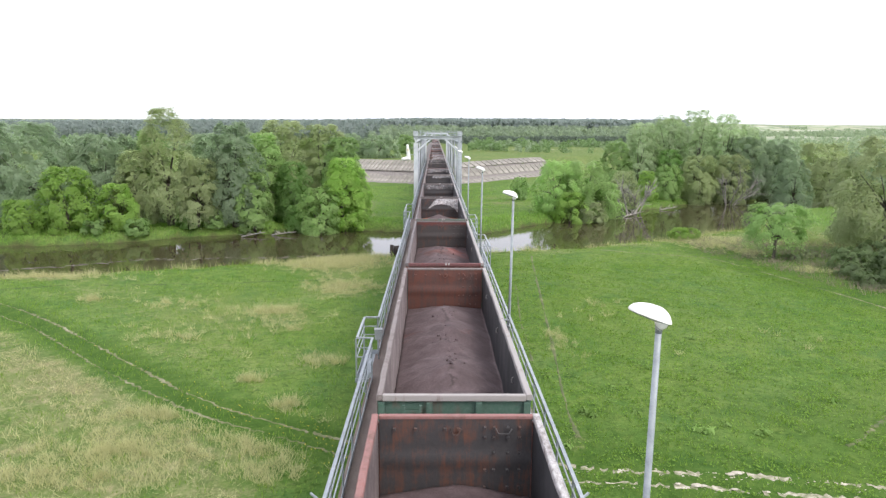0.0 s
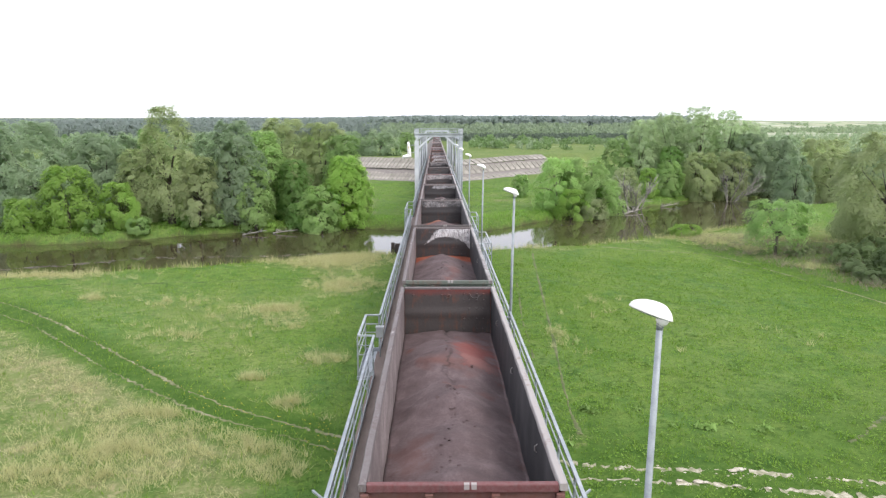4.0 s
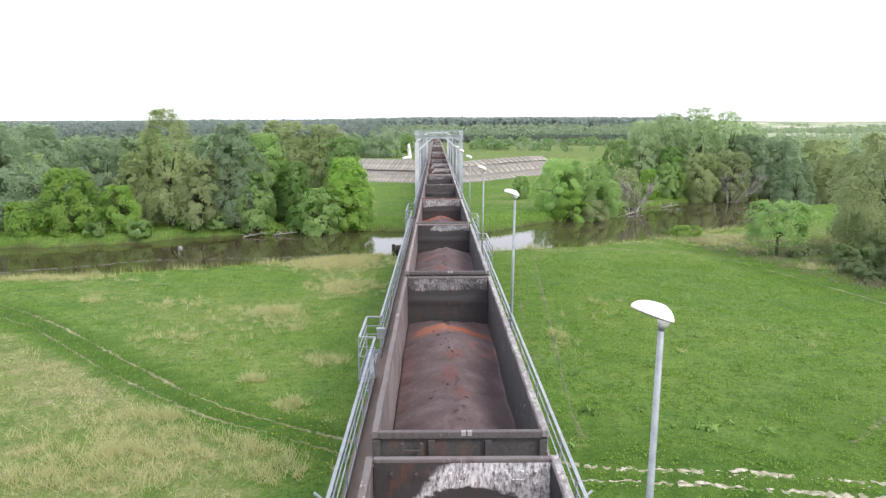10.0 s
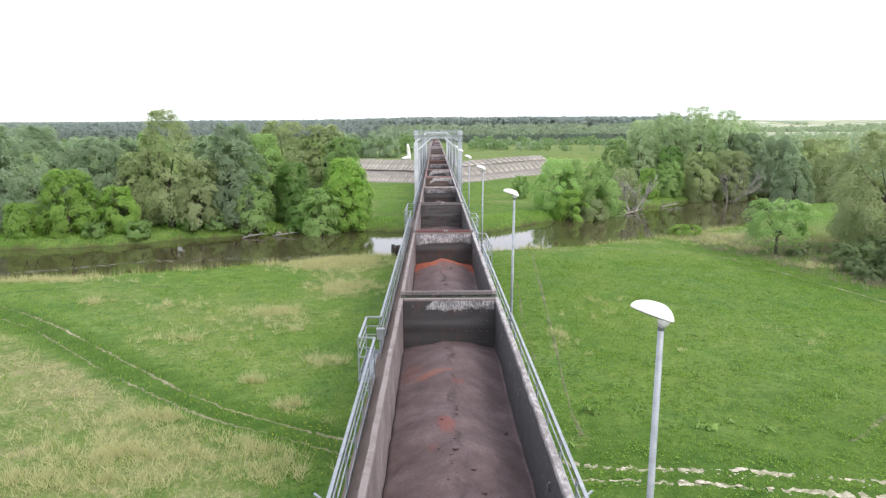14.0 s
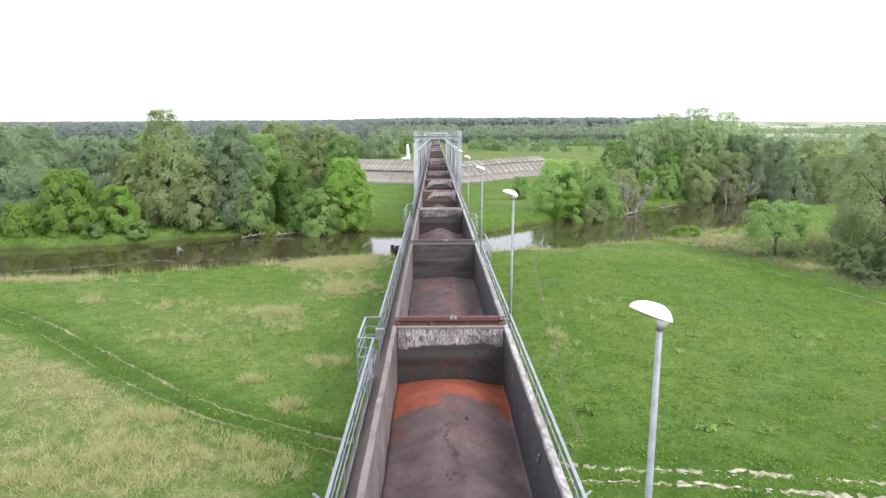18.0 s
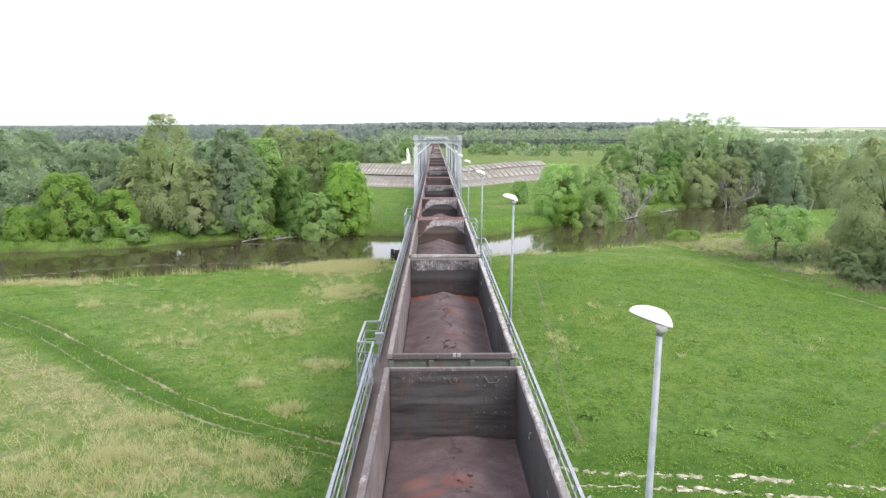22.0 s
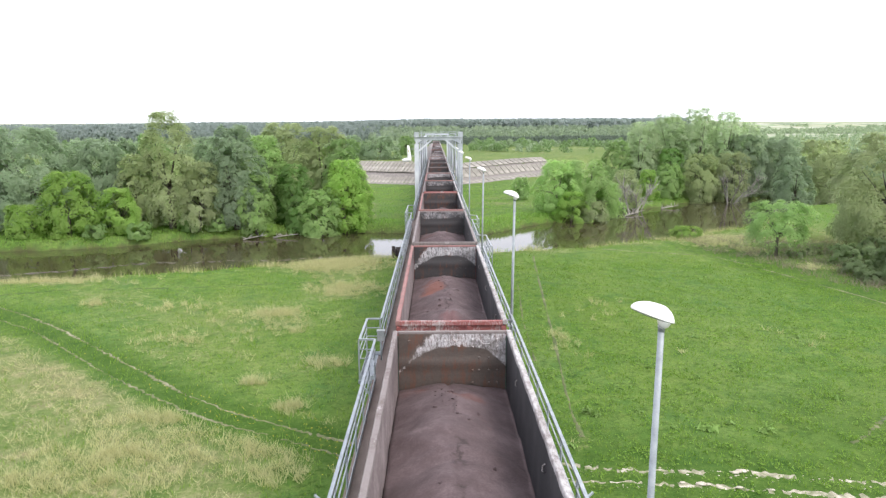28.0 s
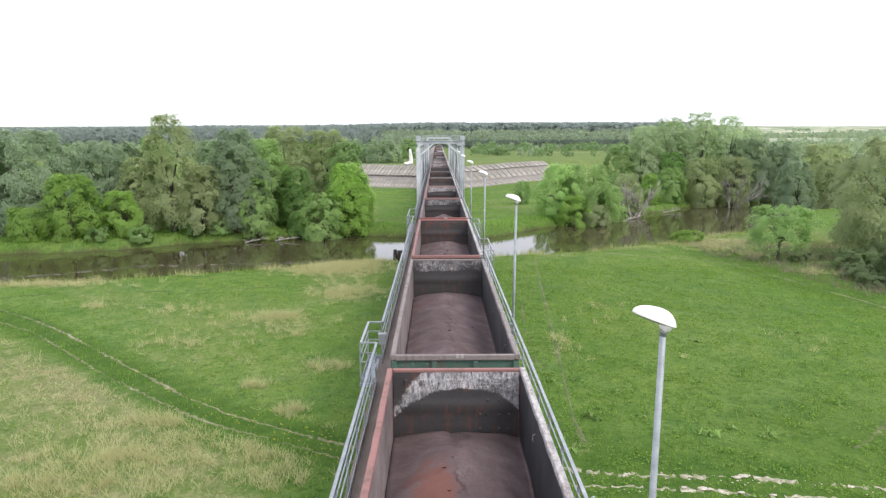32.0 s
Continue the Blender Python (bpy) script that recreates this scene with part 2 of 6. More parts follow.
def ground_material():
    m, n, l, b = nodes_of("meadow")
    pos = n.new("ShaderNodeNewGeometry").outputs["Position"]
    big = noise_node(n, l, pos, 0.06, 5, 0.6)
    mid = noise_node(n, l, pos, 0.6, 6, 0.7)
    fine = noise_node(n, l, pos, 5.0, 5, 0.75)
    g = calc(n, l, "ADD", calc(n, l, "MULTIPLY", mid, 0.55), calc(n, l, "MULTIPLY", fine, 0.45))
    green = ramp(n, l, g, [(0.34, (0.042, 0.105, 0.016)), (0.5, (0.088, 0.17, 0.03)), (0.66, (0.15, 0.235, 0.055))])
    pale = ramp(n, l, g, [(0.34, (0.08, 0.13, 0.03)), (0.5, (0.125, 0.2, 0.055)), (0.66, (0.19, 0.245, 0.09))])
    green = blend(n, l, ramp(n, l, big, [(0.42, 0.0), (0.62, 0.8)]), green, pale)
    straw = ramp(n, l, g, [(0.32, (0.1, 0.135, 0.04)), (0.5, (0.18, 0.195, 0.085)), (0.68, (0.33, 0.3, 0.165))])
    lush_and_shadow = n.new("ShaderNodeAttribute")
    lush_and_shadow.attribute_name = "lush_and_shadow"
    deep = ramp(n, l, g, [(0.34, (0.026, 0.068, 0.01)), (0.5, (0.052, 0.108, 0.017)), (0.66, (0.1, 0.165, 0.032))])
    # yellower swells, bluish hollows, then tufts and dark broad-leaved spots
    swell = noise_node(n, l, pos, 0.09, 4, 0.65, (1, 0.6, 1), 0.4)
    green = blend(n, l, ramp(n, l, swell, [(0.46, 0.0), (0.64, 0.75)]), green, blend(n, l, g, (0.09, 0.16, 0.025), (0.21, 0.27, 0.075)))
    green = blend(n, l, ramp(n, l, noise_node(n, l, pos, 0.2, 4, 0.65), [(0.52, 0.0), (0.66, 0.5)]), green, (0.05, 0.13, 0.036))
    tuft = noise_node(n, l, pos, 1.1, 7, 0.78)
    green = blend(n, l, ramp(n, l, tuft, [(0.5, 0.0), (0.64, 0.8)]), green, (0.185, 0.25, 0.06))
    green = blend(n, l, ramp(n, l, noise_node(n, l, pos, 2.2, 7, 0.78, None, 0.6), [(0.49, 0.0), (0.62, 0.85)]), green, (0.026, 0.068, 0.009))
    green = blend(n, l, ramp(n, l, noise_node(n, l, pos, 7.0, 4, 0.8), [(0.58, 0.0), (0.72, 0.6)]), green, (0.2, 0.26, 0.085))
    green = blend(n, l, calc(n, l, "MULTIPLY", lush_and_shadow.outputs["Fac"], 0.92), green, deep)
    straw = blend(n, l, ramp(n, l, noise_node(n, l, pos, 0.45, 6, 0.72, None, 0.6), [(0.48, 0.0), (0.6, 0.75)]), straw, blend(n, l, g, (0.06, 0.11, 0.02), (0.17, 0.23, 0.07)))
    straw = blend(n, l, ramp(n, l, noise_node(n, l, pos, 0.8, 6, 0.75, None, 0.4), [(0.54, 0.0), (0.66, 0.6)]), straw, (0.17, 0.135, 0.075))
    straw = blend(n, l, ramp(n, l, noise_node(n, l, pos, 2.4, 6, 0.78), [(0.53, 0.0), (0.68, 0.7)]), straw, (0.4, 0.37, 0.21))
    dry = n.new("ShaderNodeAttribute")
    dry.attribute_name = "dry"
    f = calc(n, l, "ADD", dry.outputs["Fac"], calc(n, l, "MULTIPLY", calc(n, l, "SUBTRACT", g, 0.5), 1.6), clamp=True)
    f = ramp(n, l, f, [(0.25, 0.0), (0.75, 1.0)])
    col = blend(n, l, f, green, straw)
    mud = n.new("ShaderNodeAttribute")
    mud.attribute_name = "mud"
    col = blend(n, l, mud.outputs["Fac"], col, (0.07, 0.055, 0.035))
    far = n.new("ShaderNodeAttribute")
    far.attribute_name = "crop"
    strips = noise_node(n, l, pos, 0.0045, 2, 0.5, (1, 0.35, 1))
    crops = ramp(n, l, strips, [(0.38, (0.2, 0.25, 0.16)), (0.44, (0.42, 0.42, 0.3)), (0.5, (0.2, 0.28, 0.15)), (0.55, (0.5, 0.49, 0.4)), (0.62, (0.26, 0.31, 0.2))])
    col = blend(n, l, far.outputs["Fac"], col, crops)
    l.new(col, b.inputs["Base Color"])
    b.inputs["Roughness"].default_value = 0.95
    b.inputs["Specular IOR Level"].default_value = 0.1
    relief(n, l, b, g, 0.8, 0.15)
    return m


def water_material():
    m, n, l, b = nodes_of("river_water")
    pos = n.new("ShaderNodeNewGeometry").outputs["Position"]
    w = calc(n, l, "ADD", noise_node(n, l, pos, 0.5, 4, 0.6, (0.5, 1, 1), 0.4), calc(n, l, "MULTIPLY", noise_node(n, l, pos, 3.0, 3, 0.6), 0.25))
    b.inputs["Base Color"].default_value = (0.06, 0.054, 0.027, 1)
    b.inputs["Roughness"].default_value = 0.04
    b.inputs["IOR"].default_value = 1.5
    relief(n, l, b, w, 0.08, 0.03)
    return m


def wagon_paint(name, base, rust, amount=0.45, crust=0.0):
    """Old wagon paint, dusty on top and rusty in patches."""
    m, n, l, b = nodes_of(name)
    c = object_coord(n)
    big, small = noise_node(n, l, c, 1.3, 6, 0.7), noise_node(n, l, c, 14, 5, 0.7)
    streak = noise_node(n, l, c, 2.2, 4, 0.6, (3, 3, 0.35))
    f = ramp(n, l, calc(n, l, "ADD", calc(n, l, "MULTIPLY", big, 0.6), calc(n, l, "MULTIPLY", streak, 0.4)), [(0.62 - amount * 0.35, 0.0), (0.72 - amount * 0.2, 1.0)])
    col = blend(n, l, f, base, rust)
    col = blend(n, l, ramp(n, l, small, [(0.3, 0.0), (0.75, 0.55)]), col, tuple(0.55 * v + 0.12 for v in base))
    if crust:
        spray = calc(n, l, "ADD", calc(n, l, "MULTIPLY", noise_node(n, l, c, 13, 8, 0.8, (1, 0.45, 0.5)), 0.6), calc(n, l, "MULTIPLY", big, 0.4))
        col = blend(n, l, ramp(n, l, spray, [(0.6 - 0.2 * crust, 0.0), (0.74 - 0.16 * crust, 0.9)]), col, (0.58, 0.57, 0.56))
    l.new(col, b.inputs["Base Color"])
    b.inputs["Roughness"].default_value = 0.75
    relief(n, l, b, calc(n, l, "ADD", big, small), 0.25, 0.01)
    return m


def wall_material(name, base, rust, rusty, white=0.0, arch=0.0, edge=3.1, bands=0.0, split=-19.0, cap=0.0):
    """The inside of an end wall: bare dark steel, rust, and a dried pale splash above the mark of an old heap."""
    m, n, l, b = nodes_of(name)
    c = object_coord(n)
    xyz = n.new("ShaderNodeSeparateXYZ")
    l.new(c, xyz.inputs[0])
    big, small = noise_node(n, l, c, 1.6, 6, 0.7), noise_node(n, l, c, 16, 6, 0.75)
    streak = noise_node(n, l, c, 3.0, 5, 0.65, (3, 3, 0.3))
    level = noise_node(n, l, c, 2.5, 4, 0.6, (0.25, 1, 2.2))
    col = blend(n, l, ramp(n, l, small, [(0.3, 0.0), (0.72, 0.7)]), base, tuple(v * 1.7 for v in base))
    col = blend(n, l, ramp(n, l, level, [(0.45, 0.0), (0.6, bands)]), col, tuple(v * 0.5 for v in base))
    col = blend(n, l, ramp(n, l, calc(n, l, "ADD", calc(n, l, "MULTIPLY", big, 0.55), calc(n, l, "MULTIPLY", streak, 0.45)), [(0.62 - rusty * 0.3, 0.0), (0.74 - rusty * 0.24, 0.9)]), col, rust)
    if cap:
        f = ramp(n, l, calc(n, l, "ADD", calc(n, l, "SUBTRACT", xyz.outputs["Z"], 3.3 - cap), calc(n, l, "MULTIPLY", calc(n, l, "SUBTRACT", big, 0.5), 0.5)), [(0.0, 0.0), (0.2, 0.75)])
        col = blend(n, l, f, col, (0.17, 0.036, 0.03))
    if white:
        off = calc(n, l, "SUBTRACT", xyz.outputs["X"], 0.1)
        line = calc(n, l, "MULTIPLY_ADD", calc(n, l, "MULTIPLY", off, off), -arch, edge)
        above = calc(n, l, "ADD", calc(n, l, "SUBTRACT", xyz.outputs["Z"], line), calc(n, l, "ADD", calc(n, l, "MULTIPLY", calc(n, l, "SUBTRACT", small, 0.5), 0.2), calc(n, l, "MULTIPLY", calc(n, l, "SUBTRACT", big, 0.5), 0.45)))
        above = ramp(n, l, above, [(0.0, 0.0), (0.05, 1.0)])
        side = ramp(n, l, calc(n, l, "ADD", calc(n, l, "SUBTRACT", calc(n, l, "MULTIPLY_ADD", xyz.outputs["Z"], -0.9, xyz.outputs["X"]), split - 3.0), calc(n, l, "MULTIPLY", big, 0.9)), [(0.34, 0.0), (0.46, 1.0)])
        spray = noise_node(n, l, c, 34, 9, 0.85)
        cover = ramp(n, l, calc(n, l, "ADD", calc(n, l, "MULTIPLY", spray, 0.55), calc(n, l, "MULTIPLY", big, 0.45)), [(0.62 - 0.34 * white, 0.0), (0.82 - 0.32 * white, 1.0)])
        flake = ramp(n, l, noise_node(n, l, c, 9, 7, 0.8, (2, 2, 0.6)), [(0.38, 0.05), (0.56, 1.0)])
        f = calc(n, l, "MULTIPLY", calc(n, l, "MULTIPLY", above, side), calc(n, l, "MULTIPLY", cover, flake))
        col = blend(n, l, f, col, (0.82, 0.82, 0.83))
    l.new(col, b.inputs["Base Color"])
    b.inputs["Roughness"].default_value = 0.6
    b.inputs["Metallic"].default_value = 0.1
    relief(n, l, b, calc(n, l, "ADD", big, small), 0.3, 0.012)
    return m


def ore_material(name, band=9.0, red=0.3, seed=0.0, bright=1.0, rusty=(0.13, 0.048, 0.034), spots=()):
    """Damp iron ore: purple-brown, with rust-red patches, orange fines behind the line y = band, and spots of other ore."""
    m, n, l, b = nodes_of(name)
    c = n.new("ShaderNodeMapping")
    l.new(object_coord(n), c.inputs["Vector"])
    c.inputs["Location"].default_value = (seed, seed * 2.3, 0)
    v = c.outputs[0]
    big, mid, small = noise_node(n, l, v, 0.45, 4, 0.6, None, 0.6), noise_node(n, l, v, 1.6, 6, 0.65), noise_node(n, l, v, 22, 5, 0.75)
    g = calc(n, l, "ADD", calc(n, l, "MULTIPLY", mid, 0.6), calc(n, l, "MULTIPLY", small, 0.4))
    col = ramp(n, l, g, [(0.3, (0.05, 0.034, 0.034)), (0.5, (0.1, 0.07, 0.071)), (0.68, (0.17, 0.128, 0.131))])
    col = blend(n, l, ramp(n, l, big, [(0.66 - red * 0.3, 0.0), (0.78 - red * 0.3, 0.75)]), col, rusty)
    xyz = n.new("ShaderNodeSeparateXYZ")
    l.new(object_coord(n), xyz.inputs[0])
    seam = calc(n, l, "ABSOLUTE", calc(n, l, "ADD", xyz.outputs["X"], calc(n, l, "MULTIPLY", calc(n, l, "SUBTRACT", mid, 0.5), 1.3)))
    seam = calc(n, l, "MULTIPLY", ramp(n, l, seam, [(0.0, 1.0), (0.09, 0.0)]), ramp(n, l, noise_node(n, l, v, 0.9, 2, 0.5), [(0.48, 0.0), (0.58, 0.8)]))
    col = blend(n, l, seam, col, (0.028, 0.018, 0.017))
    if band < 6.2:
        y = calc(n, l, "ADD", xyz.outputs["Y"], calc(n, l, "ADD", calc(n, l, "MULTIPLY", calc(n, l, "SUBTRACT", big, 0.5), 2.2), calc(n, l, "MULTIPLY", calc(n, l, "SUBTRACT", mid, 0.5), 1.8)))
        f = ramp(n, l, calc(n, l, "SUBTRACT", y, band - 0.5), [(0.3, 0.0), (0.7, 1.0)])
        tint = ramp(n, l, g, [(0.35, (0.19, 0.04, 0.018)), (0.55, (0.3, 0.072, 0.03)), (0.7, (0.36, 0.15, 0.1))])
        col = blend(n, l, calc(n, l, "MULTIPLY", f, 0.92 * bright), col, tint)
    for sx, sy, rx, ry, tint, full in spots:
        dx = calc(n, l, "MULTIPLY", calc(n, l, "SUBTRACT", xyz.outputs["X"], sx), 1 / rx)
        dy = calc(n, l, "MULTIPLY", calc(n, l, "SUBTRACT", xyz.outputs["Y"], sy), 1 / ry)
        r = calc(n, l, "SQRT", calc(n, l, "ADD", calc(n, l, "MULTIPLY", dx, dx), calc(n, l, "MULTIPLY", dy, dy)))
        r = calc(n, l, "ADD", r, calc(n, l, "MULTIPLY", calc(n, l, "SUBTRACT", g, 0.5), 4.0))
        col = blend(n, l, ramp(n, l, r, [(0.5, 0.62 * full), (1.12, 0.0)]), col, tint)
    l.new(col, b.inputs["Base Color"])
    b.inputs["Roughness"].default_value = 0.85
    relief(n, l, b, g, 0.7, 0.045)
    return m


# ---- mesh helpers ----
def box(bm, x0, x1, y0, y1, z0, z1, bevel=0.0):
    r = bmesh.ops.create_cube(bm, size=1.0)
    for v in r["verts"]:
        v.co = ((x0 + x1) / 2 + v.co.x * (x1 - x0), (y0 + y1) / 2 + v.co.y * (y1 - y0), (z0 + z1) / 2 + v.co.z * (z1 - z0))
    if bevel:
        edges = list({ed for v in r["verts"] for ed in v.link_edges})
        bmesh.ops.bevel(bm, geom=edges, offset=bevel, segments=2, affect="EDGES", profile=0.5)
    return bm


def bar(bm, a, b, w, h=None, up=(0, 0, 1), bevel=0.0):
    """A bar of rectangular section from a to b."""
    a, b = Vector(a), Vector(b)
    d = (b - a).normalized()
    u = Vector(up)
    if abs(d.dot(u)) > 0.98:
        u = Vector((0, 1, 0))
    s = d.cross(u).normalized()
    t = s.cross(d)
    h = h or w
    ring = [[bm.verts.new(p + s * (i * w / 2) + t * (j * h / 2)) for i, j in ((-1, -1), (1, -1), (1, 1), (-1, 1))] for p in (a, b)]
    for i in range(4):
        bm.faces.new((ring[0][i], ring[0][(i + 1) % 4], ring[1][(i + 1) % 4], ring[1][i]))
    bm.faces.new(ring[0][::-1])
    bm.faces.new(ring[1])
    return bm


def tube(bm, pts, radii, seg=8, cap=True):
    """A round tube along points, with a radius for each."""
    pts = [Vector(p) for p in pts]
    if not isinstance(radii, (list, tuple)):
        radii = [radii] * len(pts)
    rings = []
    for i, p in enumerate(pts):
        d = (pts[min(i + 1, len(pts) - 1)] - pts[max(i - 1, 0)]).normalized()
        u = Vector((0, 0, 1)) if abs(d.z) < 0.9 else Vector((0, 1, 0))
        s = d.cross(u).normalized()
        t = s.cross(d)
        rings.append([bm.verts.new(p + (s * math.cos(k * 2 * math.pi / seg) + t * math.sin(k * 2 * math.pi / seg)) * radii[i]) for k in range(seg)])
    for r0, r1 in zip(rings, rings[1:]):
        for k in range(seg):
            f = bm.faces.new((r0[k], r0[(k + 1) % seg], r1[(k + 1) % seg], r1[k]))
            f.smooth = True
    if cap:
        bm.faces.new(rings[0][::-1])
        bm.faces.new(rings[-1])
    return bm


def finish(name, bm, material):
    bmesh.ops.recalc_face_normals(bm, faces=bm.faces)
    me = bpy.data.meshes.new(name)
    bm.to_mesh(me)
    bm.free()
    me.materials.append(material)
    return me


def part(name, bm, material, parent, label=""):
    ob = new(name, finish(name, bm, material))
    ob.parent = parent
    return tagged(ob, label)


def thing(name, label, category, at=(0, 0, 0), group="", kind=""):
    ob = new(name)
    ob.location = at
    return tagged(ob, label, category, group, kind)


def raw(name, verts, faces, material, smooth=False):
    """A mesh from arrays of points and of equal-sized faces."""
    verts, faces = np.asarray(verts, np.float32), np.asarray(faces, np.int32)
    me = bpy.data.meshes.new(name)
    me.vertices.add(len(verts))
    me.vertices.foreach_set("co", verts.ravel())
    k = faces.shape[1]
    me.loops.add(faces.size)
    me.loops.foreach_set("vertex_index", faces.ravel())
    me.polygons.add(len(faces))
    me.polygons.foreach_set("loop_start", np.arange(0, faces.size, k, dtype=np.int32))
    me.polygons.foreach_set("loop_total", np.full(len(faces), k, np.int32))
    me.polygons.foreach_set("use_smooth", np.full(len(faces), smooth))
    me.update()
    me.validate()
    me.materials.append(material)
    return me


# ---- the ground ----
RIVER = [(-260, 84, 13), (-110, 87, 13.2), (-62, 87.5, 13.4), (-45, 89.5, 14.6), (-31, 96.2, 16.2), (-17, 102, 16.2), (-6, 102.4, 14.6), (9, 103.2, 11.4),
         (16, 105.8, 11.7), (27, 114.6, 14.4), (42.5, 126.5, 15.3), (53.5, 139.5, 13.8), (69, 154.5, 12.5), (92, 166, 11.5), (150, 182, 12), (320, 200, 14)]
WATER = -1.2


def smooth(t):
    t = np.clip(t, 0, 1)
    return t * t * (3 - 2 * t)


def to_river(x, y):
    """Distance to the river's edge; negative in the water."""
    best = np.full(np.shape(x), 1e9)
    for (x0, y0, w0), (x1, y1, w1) in zip(RIVER, RIVER[1:]):
        dx, dy = x1 - x0, y1 - y0
        t = np.clip(((x - x0) * dx + (y - y0) * dy) / (dx * dx + dy * dy), 0, 1)
        best = np.minimum(best, np.hypot(x - x0 - t * dx, y - y0 - t * dy) - (w0 + t * (w1 - w0)))
    return best


def wave(x, y, s, k=0.0):
    """Cheap smooth noise, about -1 to 1, with bumps about s metres across."""
    return (np.sin(x / s * 2.1 + 1.3 * np.sin(y / s * 1.7 + k) + k) + np.sin(y / s * 2.3 + 1.7 * np.sin(x / s * 1.3 - k) + 2.1 * k) + np.sin((x + y) / s * 3.7 + k)) / 3


def terrace_foot(x):
    return 204 + np.minimum(0.4 * np.maximum(0, -x) + 1.25 * np.maximum(0, x - 6), 70)


def height(x, y):
    x, y = np.asarray(x, float), np.asarray(y, float)
    d = to_river(x, y) + 0.7 * wave(x, y, 4.0) + 0.35 * wave(x, y, 1.4, 2)
    z = 0.12 * wave(x, y, 14) + 0.05 * wave(x, y, 3.5, 1)
    z = z + 0.25 * smooth((6 - np.abs(d - 5)) / 6)
    z = z * smooth((d - 0.2) / 2) - 2.7 * smooth((1.2 - d) / 3.4)
    pond = np.hypot((x - 54) / 5.5, (y - 100) / 3.0)
    z = z - 1.9 * smooth((1.25 - pond) / 0.5)
    up = smooth((y - terrace_foot(x)) / 14) * smooth((y - 190) / 10)
    z = z + 5.5 * up
    z = z + 9 * smooth((y - 620) / 700) * (1 - smooth((x / np.maximum(y, 1) - 0.36) / 0.1)) + 0.5 * up * wave(x, y, 60, 3)
    z = z + 48 * smooth((y - 2300) / 1500)
    return z


def dryness(x, y):
    """How far the grass is dead and pale."""
    v = 0.16 + 0.1 * wave(x, y, 9, 1) + 0.08 * wave(x, y, 3, 4)
    lower = smooth((46 - (y + 0.62 * (x + 14))) / 10) * smooth((-5.5 - x) / 4)
    v = v + lower * (0.42 + 0.16 * wave(x, y, 6, 2))
    for cx, cy, rx, ry, k in ((-9.5, 69, 4, 4.5, 0.45), (-12, 81.5, 6.5, 4.5, 0.75), (-15, 58, 6, 4.5, 0.2), (-22, 60, 8, 6, 0.12), (-8, 46.5, 2.2, 2.5, 0.4), (-19, 50, 8, 5, 0.12), (41, 100.5, 8, 3, 0.65),
                              (26, 96, 7, 2, 0.35), (-42, 72.5, 7, 1.8, 0.6), (11.5, 62, 3, 9, 0.2), (60, 100, 14, 14, 0.35), (-33, 67, 4, 3, 0.2), (14, 90, 6, 3, 0.25),
                              (-14.5, 141, 2.0, 17, 0.5), (-13.5, 130, 4, 3, 0.35), (16, 152, 6, 4, 0.45), (24, 145, 6, 4, 0.4), (13, 166, 4, 5, 0.3), (12, 126, 5, 2, 0.25), (7.4, 33.5, 1.2, 2.5, 0.45)):
        v = v + k * np.exp(-((x - cx) / rx) ** 2 - ((y - cy) / ry) ** 2)
    v = v * (1 - 0.85 * smooth((2.6 - to_track(x, y)) / 1.2))
    v = v - 0.2 * smooth((x - 3) / 4) * smooth((85 - y) / 12) - 0.25 * smooth((3.5 - np.abs(x + 4)) / 3) * smooth((80 - y) / 10)
    return v


PATHS = [[(12.3, 85.9), (10.9, 71.2), (9.7, 57.8), (8.8, 48.6), (8.0, 40.8), (7.7, 36.9), (7.7, 34.0)],
         [(22, 91), (30.1, 88.7), (35.1, 86.1), (37.6, 80.5), (39.5, 72.5), (40.6, 66.2), (41.4, 61.5), (43, 48)],
         [(-60, 65.5), (-43.2, 66.9), (-38.5, 68.5), (-30.6, 70.1), (-22.2, 71.2), (-15.3, 72.4), (-8.3, 74.5)],
         [(1, 32), (6.9, 31.1), (8.8, 30.7), (11.4, 30.3), (14.4, 30.3), (16.5, 29.8), (20.4, 28.9), (30, 26.5)],
         [(1, 30.2), (6.9, 29.6), (9.2, 29.4), (12.0, 29.1), (14.4, 28.6), (16.7, 28.3), (19.6, 27.6), (30, 25.2)]]
TRACK = [(-52, 68.5), (-39.2, 60.6), (-31.5, 54.3), (-22, 46), (-14, 38.9), (-9.2, 35.7), (-5, 33.4), (2, 30.5), (8, 29.9), (16, 29), (30, 26)]


def to_line(line, x, y):
    """Distance to a line of points on the ground."""
    best = np.full(np.shape(x), 1e9)
    for (x0, y0), (x1, y1) in zip(line, line[1:]):
        dx, dy = x1 - x0, y1 - y0
        t = np.clip(((x - x0) * dx + (y - y0) * dy) / (dx * dx + dy * dy), 0, 1)
        best = np.minimum(best, np.hypot(x - x0 - t * dx, y - y0 - t * dy))
    return best


def to_track(x, y):
    """Distance to the middle of the track across the meadow."""
    return to_line(TRACK, x, y)


